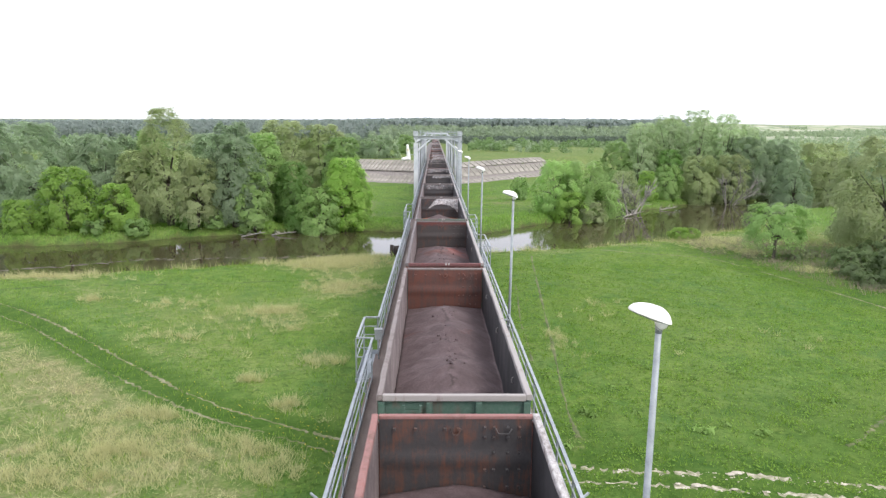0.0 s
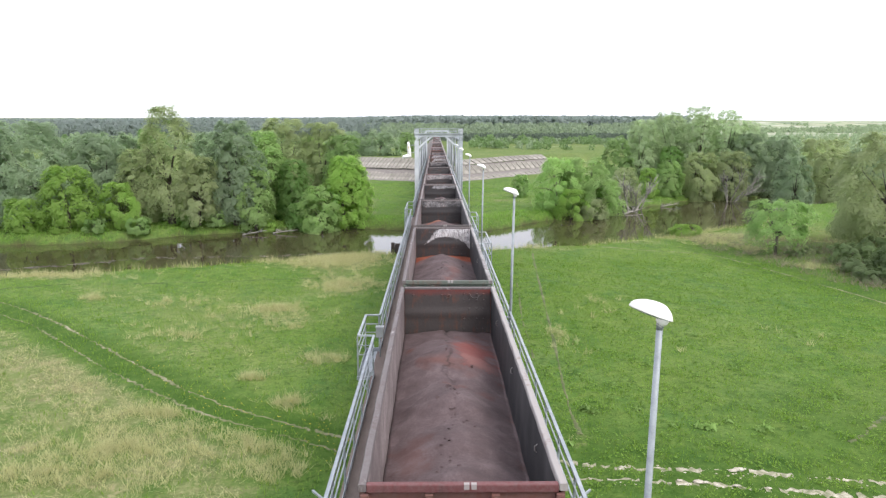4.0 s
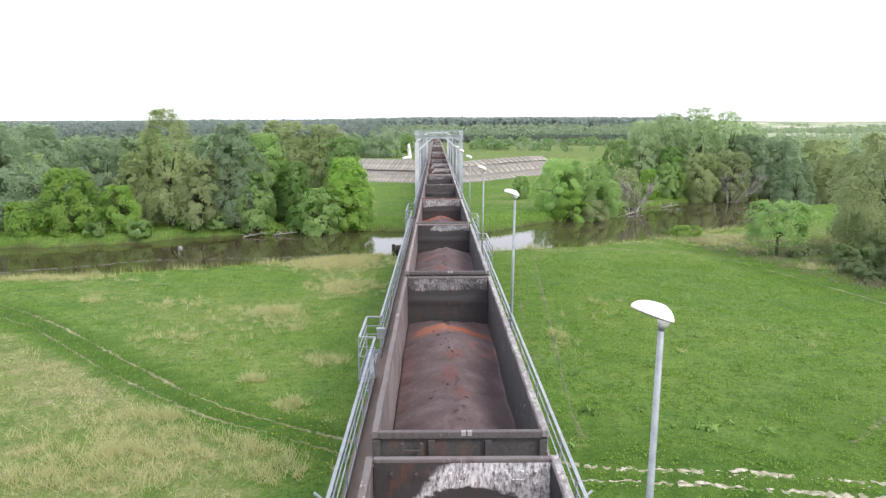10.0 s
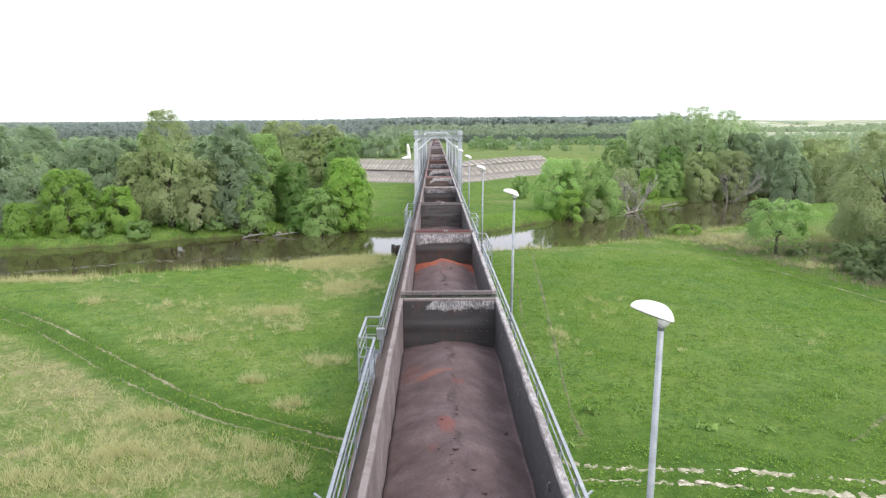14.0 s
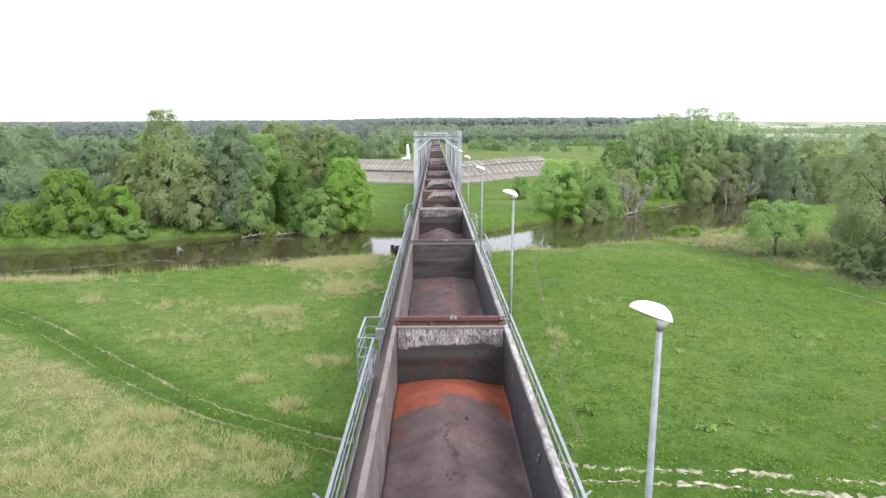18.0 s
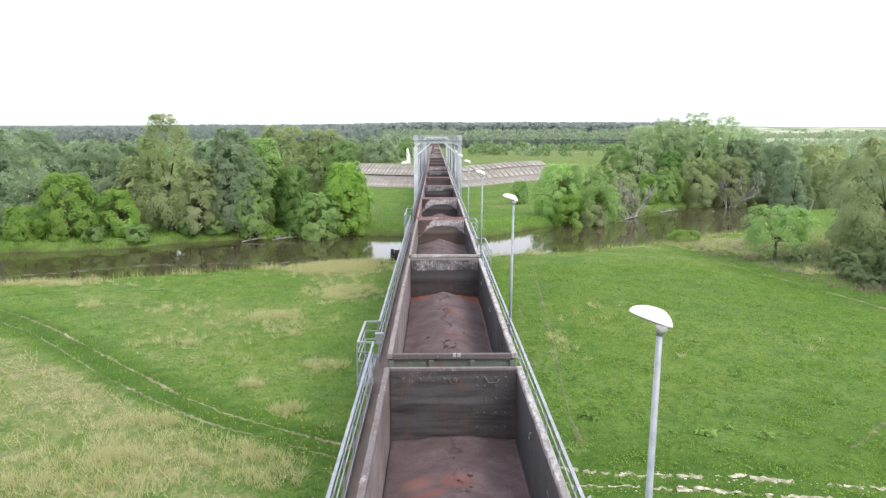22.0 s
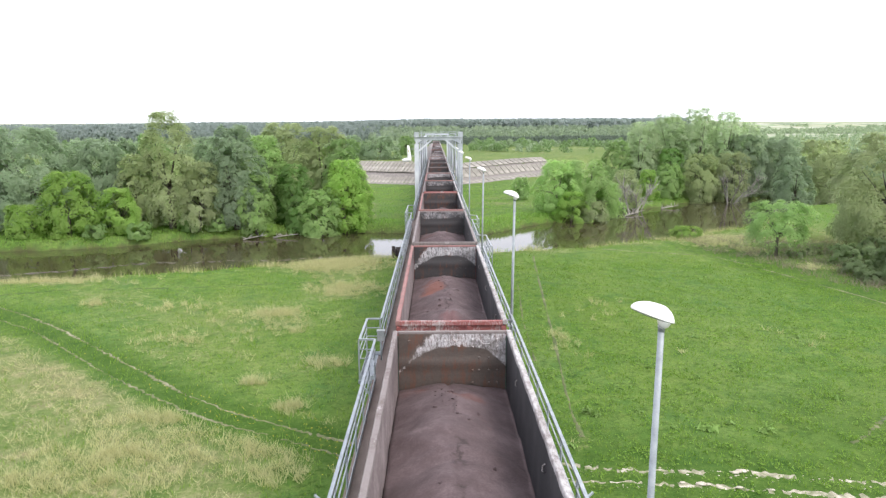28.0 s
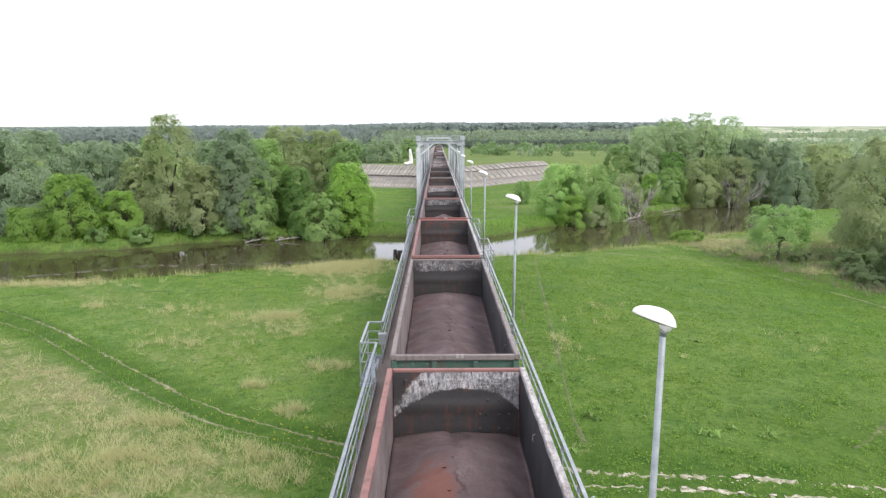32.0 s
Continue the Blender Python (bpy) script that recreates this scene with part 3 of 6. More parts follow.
def make_ground():
    def lines(spans):
        out = []
        for a, b, s in spans:
            out += list(np.arange(a, b, s))
        return np.array(out + [spans[-1][1]])
    xs = lines(((-4500, -1500, 300), (-1500, -300, 60), (-300, -90, 10), (-90, 100, 1.0), (100, 300, 8), (300, 1500, 50), (1500, 4500, 300)))
    ys = lines(((-400, 0, 25), (0, 20, 2), (20, 185, 1.0), (185, 250, 2.0), (250, 700, 15), (700, 2000, 50), (2000, 4800, 140)))
    gx, gy = np.meshgrid(xs, ys)
    z = height(gx, gy)
    v = np.stack([gx, gy, z], -1).reshape(-1, 3)
    w = len(xs)
    i = (np.arange(len(ys) - 1)[:, None] * w + np.arange(w - 1)[None]).ravel()
    me = raw("ground", v, np.stack([i, i + 1, i + w + 1, i + w], 1), ground_material(), True)
    d = to_river(gx, gy)
    for name, val in (("dry", np.clip(dryness(gx, gy), 0, 1) * smooth((260 - gy) / 40) + 0.4 * smooth((gy - 222) / 25)),
                      # lush grass; the last term paints the bridge's shadow along its left side
                      ("lush_and_shadow", 0.95 * smooth((2.4 - to_track(gx, gy)) / 1.2) * (gx < 0) + (0.7 + 0.3 * wave(gx, gy, 9, 3)) * smooth((gx - 2) / 4) * smooth((48 - gy + 6 * wave(gx, gy, 12, 2)) / 22) + 0.8 * smooth((gx - 35.5 + 0.22 * (gy - 75) + 0.6 * wave(gx, gy, 3, 1)) / 2) * smooth((100 - gy) / 10) * smooth((gy - 48) / 8) + 0.35 * smooth((-gx - 1) / 2) * smooth((8 + gx) / 4) * smooth((90 - gy) / 20)),
                      ("mud", smooth((-0.95 - z) / 0.5)),
                      ("crop", smooth((gy - 700) / 300) * smooth((gx / np.maximum(gy, 1) - 0.3) / 0.1) + smooth((gy - 2000) / 300))):
        me.attributes.new(name, "FLOAT", "POINT").data.foreach_set("value", np.clip(val, 0, 1).astype(np.float32).ravel())
    tagged(new("ground", me), "green river meadow with pale dry patches", "meadow", kind="structure")


def make_water():
    bm = bmesh.new()
    left, right = [], []
    for i, (x, y, w) in enumerate(RIVER):
        a, b = RIVER[max(i - 1, 0)], RIVER[min(i + 1, len(RIVER) - 1)]
        d = Vector((b[0] - a[0], b[1] - a[1], 0)).normalized()
        nrm = Vector((-d.y, d.x, 0))
        left.append(bm.verts.new(Vector((x, y, WATER)) + nrm * (w + 1.6)))
        right.append(bm.verts.new(Vector((x, y, WATER)) - nrm * (w + 1.6)))
    for i in range(len(left) - 1):
        bm.faces.new((right[i], right[i + 1], left[i + 1], left[i]))
    vs = [bm.verts.new((54 + 6.2 * math.cos(k * 0.393), 100 + 3.5 * math.sin(k * 0.393), WATER)) for k in range(16)]
    bm.faces.new(vs)
    tagged(new("water", finish("water", bm, water_material())), "still brown river water reflecting the bright sky", "river", kind="structure")


make_ground()
make_water()


def make_foam():
    """A broken pale line of scum drifting along the near side of the river."""
    rs = np.random.RandomState(12)
    line = [(-58, 81.5), (-50, 84.4), (-47, 85.4), (-44.5, 87.5), (-39.6, 89.7), (-34.4, 91.5), (-25.3, 91.7), (-16.5, 93.2), (-11, 94)]
    v, f = [], []
    for (x0, y0), (x1, y1) in zip(line, line[1:]):
        for k in range(26):
            t = rs.rand()
            x, y, r = x0 + (x1 - x0) * t, y0 + (y1 - y0) * t + 0.3 * math.sin(1.9 * x0 + 5 * t) + 0.4 * rs.randn(), 0.05 + 0.16 * rs.rand() ** 2
            n = len(v)
            v += [(x + 3.2 * r * math.cos(a) * rs.uniform(0.6, 1.2), y + r * math.sin(a) * rs.uniform(0.6, 1.2), WATER + 0.008) for a in (0, 1.05, 2.1, 3.14, 4.2, 5.24)]
            f += [(n, n + 1, n + 2), (n, n + 2, n + 3), (n, n + 3, n + 5), (n + 3, n + 4, n + 5)]
    tagged(new("foam", raw("foam", np.array(v), np.array(f), FOAM)), "pale broken scum drifting on the river", "foam", kind="stuff")


make_foam()


def ribbon(name, pts, width, material, label, seed, gaps=0.03, broken=-9.0, ragged=1.0):
    """A worn wheel rut that follows the ground, with a ragged edge and breaks."""
    rnd = random.Random(seed)
    fine = []
    for (x0, y0), (x1, y1) in zip(pts, pts[1:]):
        k = max(2, int(math.hypot(x1 - x0, y1 - y0) / 0.2))
        fine += [(x0 + (x1 - x0) * i / k, y0 + (y1 - y0) * i / k) for i in range(k)]
    for _ in range(6):
        fine = [fine[0]] + [tuple((a[j] + 2 * b[j] + c[j]) / 4 for j in (0, 1)) for a, b, c in zip(fine, fine[1:], fine[2:])] + [fine[-1]]
    bm = bmesh.new()
    rows = []
    for i, (x, y) in enumerate(fine):
        a, b = fine[max(i - 1, 0)], fine[min(i + 1, len(fine) - 1)]
        d = Vector((b[0] - a[0], b[1] - a[1])).normalized()
        w = width * (0.5 + 0.4 * math.sin(i * 0.12 + seed) * math.cos(i * 0.047 + 2 * seed) + ragged * rnd.uniform(-0.2, 0.25))
        w = max(0.08 * width, w)
        o = rnd.uniform(-0.1, 0.1) * ragged
        row = []
        for s in (-w / 2 + o, -w / 6 + o, w / 6 + o, w / 2 + o):
            px, py = x - d.y * s, y + d.x * s
            row.append(bm.verts.new((px, py, float(height(px, py)) + (0.03 if abs(s - o) < w / 4 else -0.012))))
        rows.append(row)
    for i, (r0, r1) in enumerate(zip(rows, rows[1:])):
        along = math.sin(i * 0.11 + seed) + math.sin(i * 0.043 + 3 * seed) + 0.8 * math.sin(i * 0.29 + 2 * seed)
        if rnd.random() > gaps and along > broken:
            for k in range(3):
                bm.faces.new((r0[k], r0[k + 1], r1[k + 1], r1[k])).smooth = True
    return tagged(new(name, finish(name, bm, material)), label, "track", kind="structure")


ribbon("dirt_track", [(-52, 70.5), (-40.6, 62.8), (-35.2, 58.8), (-30.7, 54.9), (-24.9, 49.5), (-20.0, 44.9), (-15.5, 40.7), (-12.3, 38.2), (-8.5, 35.9), (-5.2, 34.2), (-1, 32.2)], 0.36, RUT, "sandy wheel rut worn into the meadow", 1, 0.08, -9, 1.1)
ribbon("dirt_track", [(-50, 67), (-37.8, 58.3), (-33.8, 55.6), (-28.8, 50.9), (-23.5, 45.7), (-19.7, 42.4), (-14.6, 38.1), (-10.9, 35.7), (-7.5, 34.0), (-5.0, 32.6), (-1, 30.5)], 0.3, RUT, "sandy wheel rut worn into the meadow", 2, 0.1, -2.2, 1.1)
ribbon("gravel_track", PATHS[3], 0.62, PALE_RUT, "pale gravel wheel rut in the grass", 3, 0.16, -1.1, 1.6)
ribbon("gravel_track", PATHS[4], 0.6, PALE_RUT, "pale gravel wheel rut in the grass", 4, 0.16, -0.9, 1.6)
ribbon("dirt_track", PATHS[0], 0.42, TRODDEN, "narrow trodden line beside the bridge", 5, 0.0, -9, 0.4)
ribbon("dirt_track", [(8.6, 72), (8.2, 66.2), (7.3, 56.1), (7.0, 47.9), (6.6, 42)], 0.3, TRODDEN, "narrow trodden line beside the bridge", 8, 0.02, -0.8, 0.4)
ribbon("dirt_track", PATHS[1], 0.5, RUT, "narrow trodden path along the meadow's edge", 6, 0.02, -1.4, 0.6)
ribbon("sand_strip", [(28, 392), (45, 389), (62, 388), (80, 385), (100, 383)], 4.0, PALE_RUT, "pale bare sand on the terrace field", 11, 0.1, -0.6, 1.0)
ribbon("sand_strip", [(14, 336), (24, 333), (38, 331), (52, 330)], 2.4, PALE_RUT, "pale bare sand on the terrace field", 12, 0.15, -0.2, 1.0)
ribbon("dirt_track", [(30, 41), (25.1, 36.2), (22.0, 33.4), (20.5, 32.5), (18.0, 31.0)], 0.4, TRODDEN, "faint wheel rut joining the gravel track", 9, 0.1, -0.5, 1.2)
# dark green ribbon painted for the shadow line of a low grassy step
ribbon("dirt_track", PATHS[2], 0.5, STEP_SHADE, "dark green shadow line of a low step in the meadow", 10, 0.05, -0.9, 0.8)


# ---- the bridge ----
def make_bridge():
    bm = bmesh.new()
    box(bm, MID - 2.75, MID + 2.75, -170, 93, RAIL - 0.62, RAIL - 0.36, 0.02)
    tagged(new("bridge_deck", finish("bridge_deck", bm, CONCRETE)), "grey concrete bridge deck under the track", "bridge deck", kind="structure")
    for side in (-1, 1):
        bm = bmesh.new()
        c = MID + side * 2.2
        box(bm, c - 0.58, c + 0.58, -170, 192, RAIL - 0.355, RAIL - 0.22, 0.01)
        tagged(new("footway", finish("footway", bm, FOOTWAY)), "dusty brown footway beside the track", "footway", kind="structure")
        bm = bmesh.new()
        c = MID + side * 0.8
        for x0, x1, z0, z1 in ((-0.07, 0.07, -0.18, -0.15), (-0.01, 0.01, -0.15, -0.05), (-0.037, 0.037, -0.05, 0.0)):
            box(bm, c + x0, c + x1, -170, 520, RAIL + z0, RAIL + z1)
        tagged(new("rail", finish("rail", bm, STEEL)), "brown steel running rail", "rail", kind="structure")
        girder = thing("plate_girder", "pale grey steel plate girder under the deck", "girder", (MID + side * 1.5, 0, 0), kind="structure")
        for k in range(-5, 3):
            y0 = k * 31 + 0.1
            bm = bmesh.new()
            box(bm, -0.03, 0.03, y0, y0 + 30.8, RAIL - 2.3, RAIL - 0.65)
            box(bm, -0.25, 0.25, y0, y0 + 30.8, RAIL - 2.36, RAIL - 2.3)
            for j in range(12):
                box(bm, -0.2, 0.2, y0 + 1 + j * 2.6, y0 + 1.03 + j * 2.6, RAIL - 2.3, RAIL - 0.65)
            part("girder_span", bm, TRUSS, girder)
    bm = bmesh.new()
    for k in range(470):
        y = -170 + k * 0.6
        if y < 93 or y > 192:
            box(bm, MID - 1.3, MID + 1.3, y, y + 0.24, RAIL - 0.35, RAIL - 0.185)
    tagged(new("sleepers", finish("sleepers", bm, FOOTWAY)), "brown wooden sleepers under the rails", "sleepers", kind="stuff")
    for y in (-155, -124, -93, -62, -31, 0, 31, 62, 93, 191):
        bm = bmesh.new()
        top = RAIL - 2.37
        box(bm, MID - 2.5, MID + 2.5, y - 0.9, y + 0.9, -3.0, top - 0.6, 0.15)
        box(bm, MID - 2.9, MID + 2.9, y - 1.1, y + 1.1, top - 0.6, top, 0.06)
        tagged(new("bridge_pier", finish("bridge_pier", bm, CONCRETE)), "grey concrete pier carrying the bridge", "bridge pier", "bridge piers", "structure")
    bm = bmesh.new()
    v = [bm.verts.new(p) for p in ((MID - 3.4, 216, RAIL - 0.35), (MID + 3.4, 216, RAIL - 0.35), (MID + 3.4, 640, RAIL - 0.35), (MID - 3.4, 640, RAIL - 0.35),
                                   (MID - 5, 190, 0.2), (MID + 5, 190, 0.2), (MID + 9, 640, 3.0), (MID - 9, 640, 3.0))]
    for f in ((0, 1, 2, 3), (4, 5, 1, 0), (5, 6, 2, 1), (7, 4, 0, 3)):
        bm.faces.new([v[i] for i in f])
    tagged(new("embankment", finish("embankment", bm, BALLAST)), "ballasted railway embankment behind the bridge", "embankment", kind="structure")


make_bridge()

HAND = EYE - 7.397    # top of the handrail
BAYS = {-1: ((24.1, 26.9), (63.0, 69.6)), 1: ((44.2, 49.2), (58.0, 61.0))}


def rail_line(side, y0, y1):
    """The line of a handrail in plan, stepping out round its refuges."""
    x, out = MID + side * 2.637, 0.56
    pts = [(x, y0)]
    for a, b in BAYS[side]:
        if y0 < a < y1:
            pts += [(x, a), (x + side * out, a + 0.02), (x + side * out, b - 0.02), (x, b)]
    return pts + [(x, y1)]


def make_railing(side, y0, y1):
    r = thing("railing", "galvanised steel handrail along the bridge footway", "railing", group="bridge railings")
    pts = rail_line(side, y0, y1)
    foot = RAIL - 0.25
    for name, z, w, h in (("top_rail", HAND - 0.03, 0.085, 0.055), ("middle_rail", HAND - 0.4, 0.035, 0.035), ("middle_rail", HAND - 0.75, 0.035, 0.035), ("kick_rail", foot + 0.12, 0.02, 0.16)):
        bm = bmesh.new()
        for (a, b), (c, d) in zip(pts, pts[1:]):
            if name == "top_rail":
                bar(bm, (a, b, z), (c, d, z), w, h)
            else:
                bar(bm, (a + side * 0.012, b, z), (c + side * 0.012, d, z), w, h)
        part(name, bm, GALV, r)
    bm = bmesh.new()
    box(bm, -0.03, 0.03, -0.004, 0.004, foot - 0.1, HAND - 0.06)
    box(bm, -0.006, 0.006, -0.03, 0.03, foot - 0.1, HAND - 0.06)
    me = finish("post", bm, GALV)
    for (a, b), (c, d) in zip(pts, pts[1:]):
        n = max(1, round(math.hypot(c - a, d - b) / 2.0))
        for i in range(n):
            p = new("post", me)
            p.parent = r
            p.location = (a + (c - a) * i / n + side * 0.04, b + (d - b) * i / n, 0)
    for a, b in BAYS[side]:
        if y0 < a < y1:
            bm = bmesh.new()
            x = MID + side * 2.66
            box(bm, min(x, x + side * 0.62), max(x, x + side * 0.62), a - 0.05, b + 0.05, foot - 0.1, foot + 0.02)
            for y in (a + 0.1, b - 0.1):
                bar(bm, (x + side * 0.6, y, foot - 0.1), (x - side * 0.1, y, foot - 1.0), 0.06)
            part("refuge_floor", bm, GALV, r, "steel refuge platform standing out from the railing")
    return r


for side in (-1, 1):
    make_railing(side, -60, 92)
    make_railing(side, 93.6, 192)


def make_lamp(y, seed):
    rnd = random.Random(seed)
    x = MID + 2.65
    lamp = thing("street_lamp", "white curved lamp head on a grey steel pole", "street lamp", (x, y, RAIL - 0.25), "lamps along the bridge")
    top = EYE - 2.66 - (RAIL - 0.25)
    lean = 0.08
    bm = bmesh.new()
    tube(bm, [(0, 0, -0.4), (lean * 0.3, 0, 1.9), (lean, 0, top)], [0.065, 0.058, 0.045], 12)
    part("pole", bm, POLE, lamp)
    bm = bmesh.new()
    for z in (1.05, 1.3):
        box(bm, -0.16, 0.09, -0.09, 0.09, z, z + 0.05, 0.01)
    part("clamp", bm, GALV, lamp)
    # head: a drop-shaped hood that narrows towards its tip over the track
    bm = bmesh.new()
    rings, seg, tilt = [], 14, 0.36

    def profile(s):
        """How full the hood is at s: round behind the pole, drawn out to the tip."""
        return max(0.0, 1 - (s / 0.175) ** 2) ** 0.5 if s > 0 else max(0.0, 1 - (-s / 0.445) ** 2.2) ** 0.6

    for i in range(17):
        s = -0.135 + 0.309 * math.cos(math.pi * i / 16)
        w, hgt = 0.135 * profile(s) + 0.004, 0.19 * profile(s) + 0.003
        ring = []
        for k in range(seg + 1):
            a = math.pi * k / seg
            px, pz = s, hgt * math.sin(a)
            ring.append(bm.verts.new((lean + px, w * math.cos(a), top + 0.07 + pz - s * tilt)))
        rings.append(ring)
    for r0, r1 in zip(rings, rings[1:]):
        for k in range(seg):
            bm.faces.new((r0[k], r0[k + 1], r1[k + 1], r1[k])).smooth = True
    part("hood", bm, LAMP_WHITE, lamp)
    bm = bmesh.new()
    g = []
    for i in range(17):
        s = -0.135 + 0.309 * math.cos(math.pi * i / 16)
        w, d = 0.13 * profile(s) + 0.003, 0.045 * profile(s)
        g.append([bm.verts.new((lean + s, w * q, top + 0.068 - s * tilt - d * (1 - q * q))) for q in (-1, -0.5, 0, 0.5, 1)])
    for r0, r1 in zip(g, g[1:]):
        for k in range(4):
            bm.faces.new((r0[k], r0[k + 1], r1[k + 1], r1[k])).smooth = True
    part("cover", bm, LAMP_UNDER, lamp, "translucent lamp cover")
    bm = bmesh.new()
    tube(bm, [(lean, 0, top - 0.12), (lean + 0.01, 0, top + 0.06)], [0.05, 0.056], 10)
    part("socket", bm, POLE, lamp)
    # chin that grips the pole under the deep end of the hood
    bm = bmesh.new()
    tube(bm, [(lean - 0.01, 0, top - 0.07), (lean + 0.02, 0, top - 0.02), (lean + 0.035, 0, top + 0.03), (lean + 0.04, 0, top + 0.08)], [0.055, 0.085, 0.1, 0.1], 14)
    part("collar", bm, LAMP_WHITE, lamp)
    return lamp


for k in range(6):
    make_lamp(9.31 + 18.1 * k, k)


def make_truss():
    y0, y1, n = 93.3, 190.5, 8
    top, low = 14.75, RAIL - 0.9
    half = 2.93
    tr = thing("truss_bridge", "pale grey steel truss bridge over the river", "bridge", (MID, 0, 0))
    step = (y1 - y0) / n
    for side in (-1, 1):
        x = side * half
        for name, z, w, h in (("top_chord", top - 0.25, 0.26, 0.4), ("bottom_chord", low, 0.3, 0.7)):
            bm = bmesh.new()
            box(bm, x - w / 2, x + w / 2, y0 - 0.2, y1 + 0.2, z - h / 2, z + h / 2, 0.02)
            part(name, bm, TRUSS, tr)
        for i in range(n + 1):
            y = y0 + i * step
            w = 0.55 if i in (0, n) else 0.16
            bm = bmesh.new()
            box(bm, x - w / 2, x + w / 2, y - 0.2, y - 0.17, low + 0.3, top - 0.5)
            box(bm, x - w / 2, x + w / 2, y + 0.17, y + 0.2, low + 0.3, top - 0.5)
            box(bm, x - 0.02, x + 0.02, y - 0.17, y + 0.17, low + 0.3, top - 0.44)
            if i in (0, n):
                box(bm, x - w / 2, x + w / 2, y - 0.2, y + 0.2, top - 0.05, top - 0.024)
            part("truss_post", bm, TRUSS if i in (0, n) else SHADED_TRUSS, tr)
            if i < n:
                bm = bmesh.new()
                a, b = (low + 0.3, top - 0.4) if i % 2 else (top - 0.4, low + 0.3)
                bar(bm, (x, y + 0.2, a), (x, y + step - 0.2, b), 0.14, 0.12, (1, 0, 0))
                part("diagonal", bm, SHADED_TRUSS, tr)
    for i in range(n + 1):
        y = y0 + i * step
        if i in (0, n):
            bm = bmesh.new()
            box(bm, -half - 0.27, half + 0.27, y - 0.22, y + 0.22, top - 0.02, top + 0.4, 0.01)
            part("cross_beam", bm, TRUSS, tr)
            for side in (-1, 1):
                bm = bmesh.new()
                bar(bm, (side * (half - 0.2), y - 0.1, top - 1.5), (side * (half - 2.0), y - 0.1, top + 0.02), 0.2, 0.22)
                part("knee_brace", bm, TRUSS, tr)
        bm = bmesh.new()
        box(bm, -half, half, y - 0.15, y + 0.15, low - 0.2, low + 0.35)
        part("floor_beam", bm, TRUSS, tr)
    bm = bmesh.new()
    box(bm, -1.3, -0.6, y0, y1, low + 0.36, RAIL - 0.19)
    part("stringer", bm, TRUSS, tr)
    bm = bmesh.new()
    box(bm, 0.6, 1.3, y0, y1, low + 0.36, RAIL - 0.19)
    part("stringer", bm, TRUSS, tr)
    # inspection walk on the portal, with its railing
    bm = bmesh.new()
    box(bm, -half - 0.3, half + 0.3, y0 - 0.45, y0 + 0.45, top + 0.41, top + 0.47)
    part("portal_walk", bm, TRUSS, tr)
    for yy in (y0 - 0.42, y0 + 0.42):
        for z in (top + 0.68, top + 0.88, top + 1.08):
            bm = bmesh.new()
            bar(bm, (-half - 0.28, yy, z), (half + 0.28, yy, z), 0.05, 0.06)
            part("guard_rail", bm, GALV, tr)
        for i in range(8):
            bm = bmesh.new()
            xx = -half - 0.25 + i * (2 * half + 0.5) / 7
            box(bm, xx - 0.035, xx + 0.035, yy - 0.02, yy + 0.02, top + 0.47, top + 1.08)
            part("guard_post", bm, GALV, tr)
    for i in (0, 1):
        bm = bmesh.new()
        xx = (-1, 1)[i] * (half + 0.02)
        box(bm, xx - 0.3, xx + 0.3, y0 - 0.44, y0 + 0.44, top + 0.48, top + 1.02)
        part("corner_panel", bm, TRUSS, tr)
    bm = bmesh.new()
    for xx in (-0.2, 0.2):
        box(bm, half + 0.05 + xx - 0.03, half + 0.05 + xx + 0.03, y0 - 0.62, y0 - 0.56, RAIL, top + 0.9)
    for k in range(24):
        box(bm, half - 0.15, half + 0.25, y0 - 0.61, y0 - 0.57, RAIL + 0.3 + k * 0.32, RAIL + 0.34 + k * 0.32)
    me = finish("ladder", bm, GALV)
    lad = new("ladder", me)
    lad.parent = tr


make_truss()


def make_sign_light():
    t = thing("bridge_lantern", "white angled lantern with a yellow panel on the bridge post", "lantern", (MID - 4.0, 93.0, 0))
    bm = bmesh.new()
    tube(bm, [(0.12, 0, 12.2), (0.1, 0, 12.6), (0.05, 0, 13.1), (0.0, 0, 13.45), (0.0, 0, 13.6), (-0.02, 0, 13.85), (-0.05, 0, 14.08)], [0.26, 0.25, 0.24, 0.2, 0.14, 0.19, 0.09], 14)
    part("body", bm, LAMP_WHITE, t)
    bm = bmesh.new()
    tube(bm, [(0.35, -0.02, 12.25), (0.0, -0.02, 12.22), (-0.5, -0.02, 12.12), (-0.85, -0.02, 12.12)], [0.24, 0.28, 0.26, 0.14], 14)
    part("foot", bm, LAMP_WHITE, t)
    bm = bmesh.new()
    box(bm, -0.08, 0.12, -0.33, -0.27, 13.2, 13.5, 0.01)
    part("panel", bm, YELLOW, t, "pale yellow panel")
    bm = bmesh.new()
    bar(bm, (0.2, 0, 12.7), (1.0, 0.1, 12.7), 0.07)
    bar(bm, (0.2, 0, 13.6), (1.0, 0.1, 13.6), 0.07)
    part("bracket", bm, GALV, t)


make_sign_light()


def make_cabinet():
    c = thing("cable_box", "small grey electrical box fixed to the railing", "electrical box", (MID - 2.52, 25.3, HAND - 0.42))
    bm = bmesh.new()
    box(bm, -0.14, 0.14, -0.12, 0.12, -0.02, 0.36, 0.015)
    part("case", bm, BOX_GREY, c)
    bm = bmesh.new()
    box(bm, -0.16, 0.16, -0.14, 0.14, 0.36, 0.39, 0.008)
    part("cap", bm, BOX_GREY, c)
    bm = bmesh.new()
    tube(bm, [(0, 0, -0.02), (0, 0, -0.8)], 0.025, 8)
    part("conduit", bm, GALV, c)


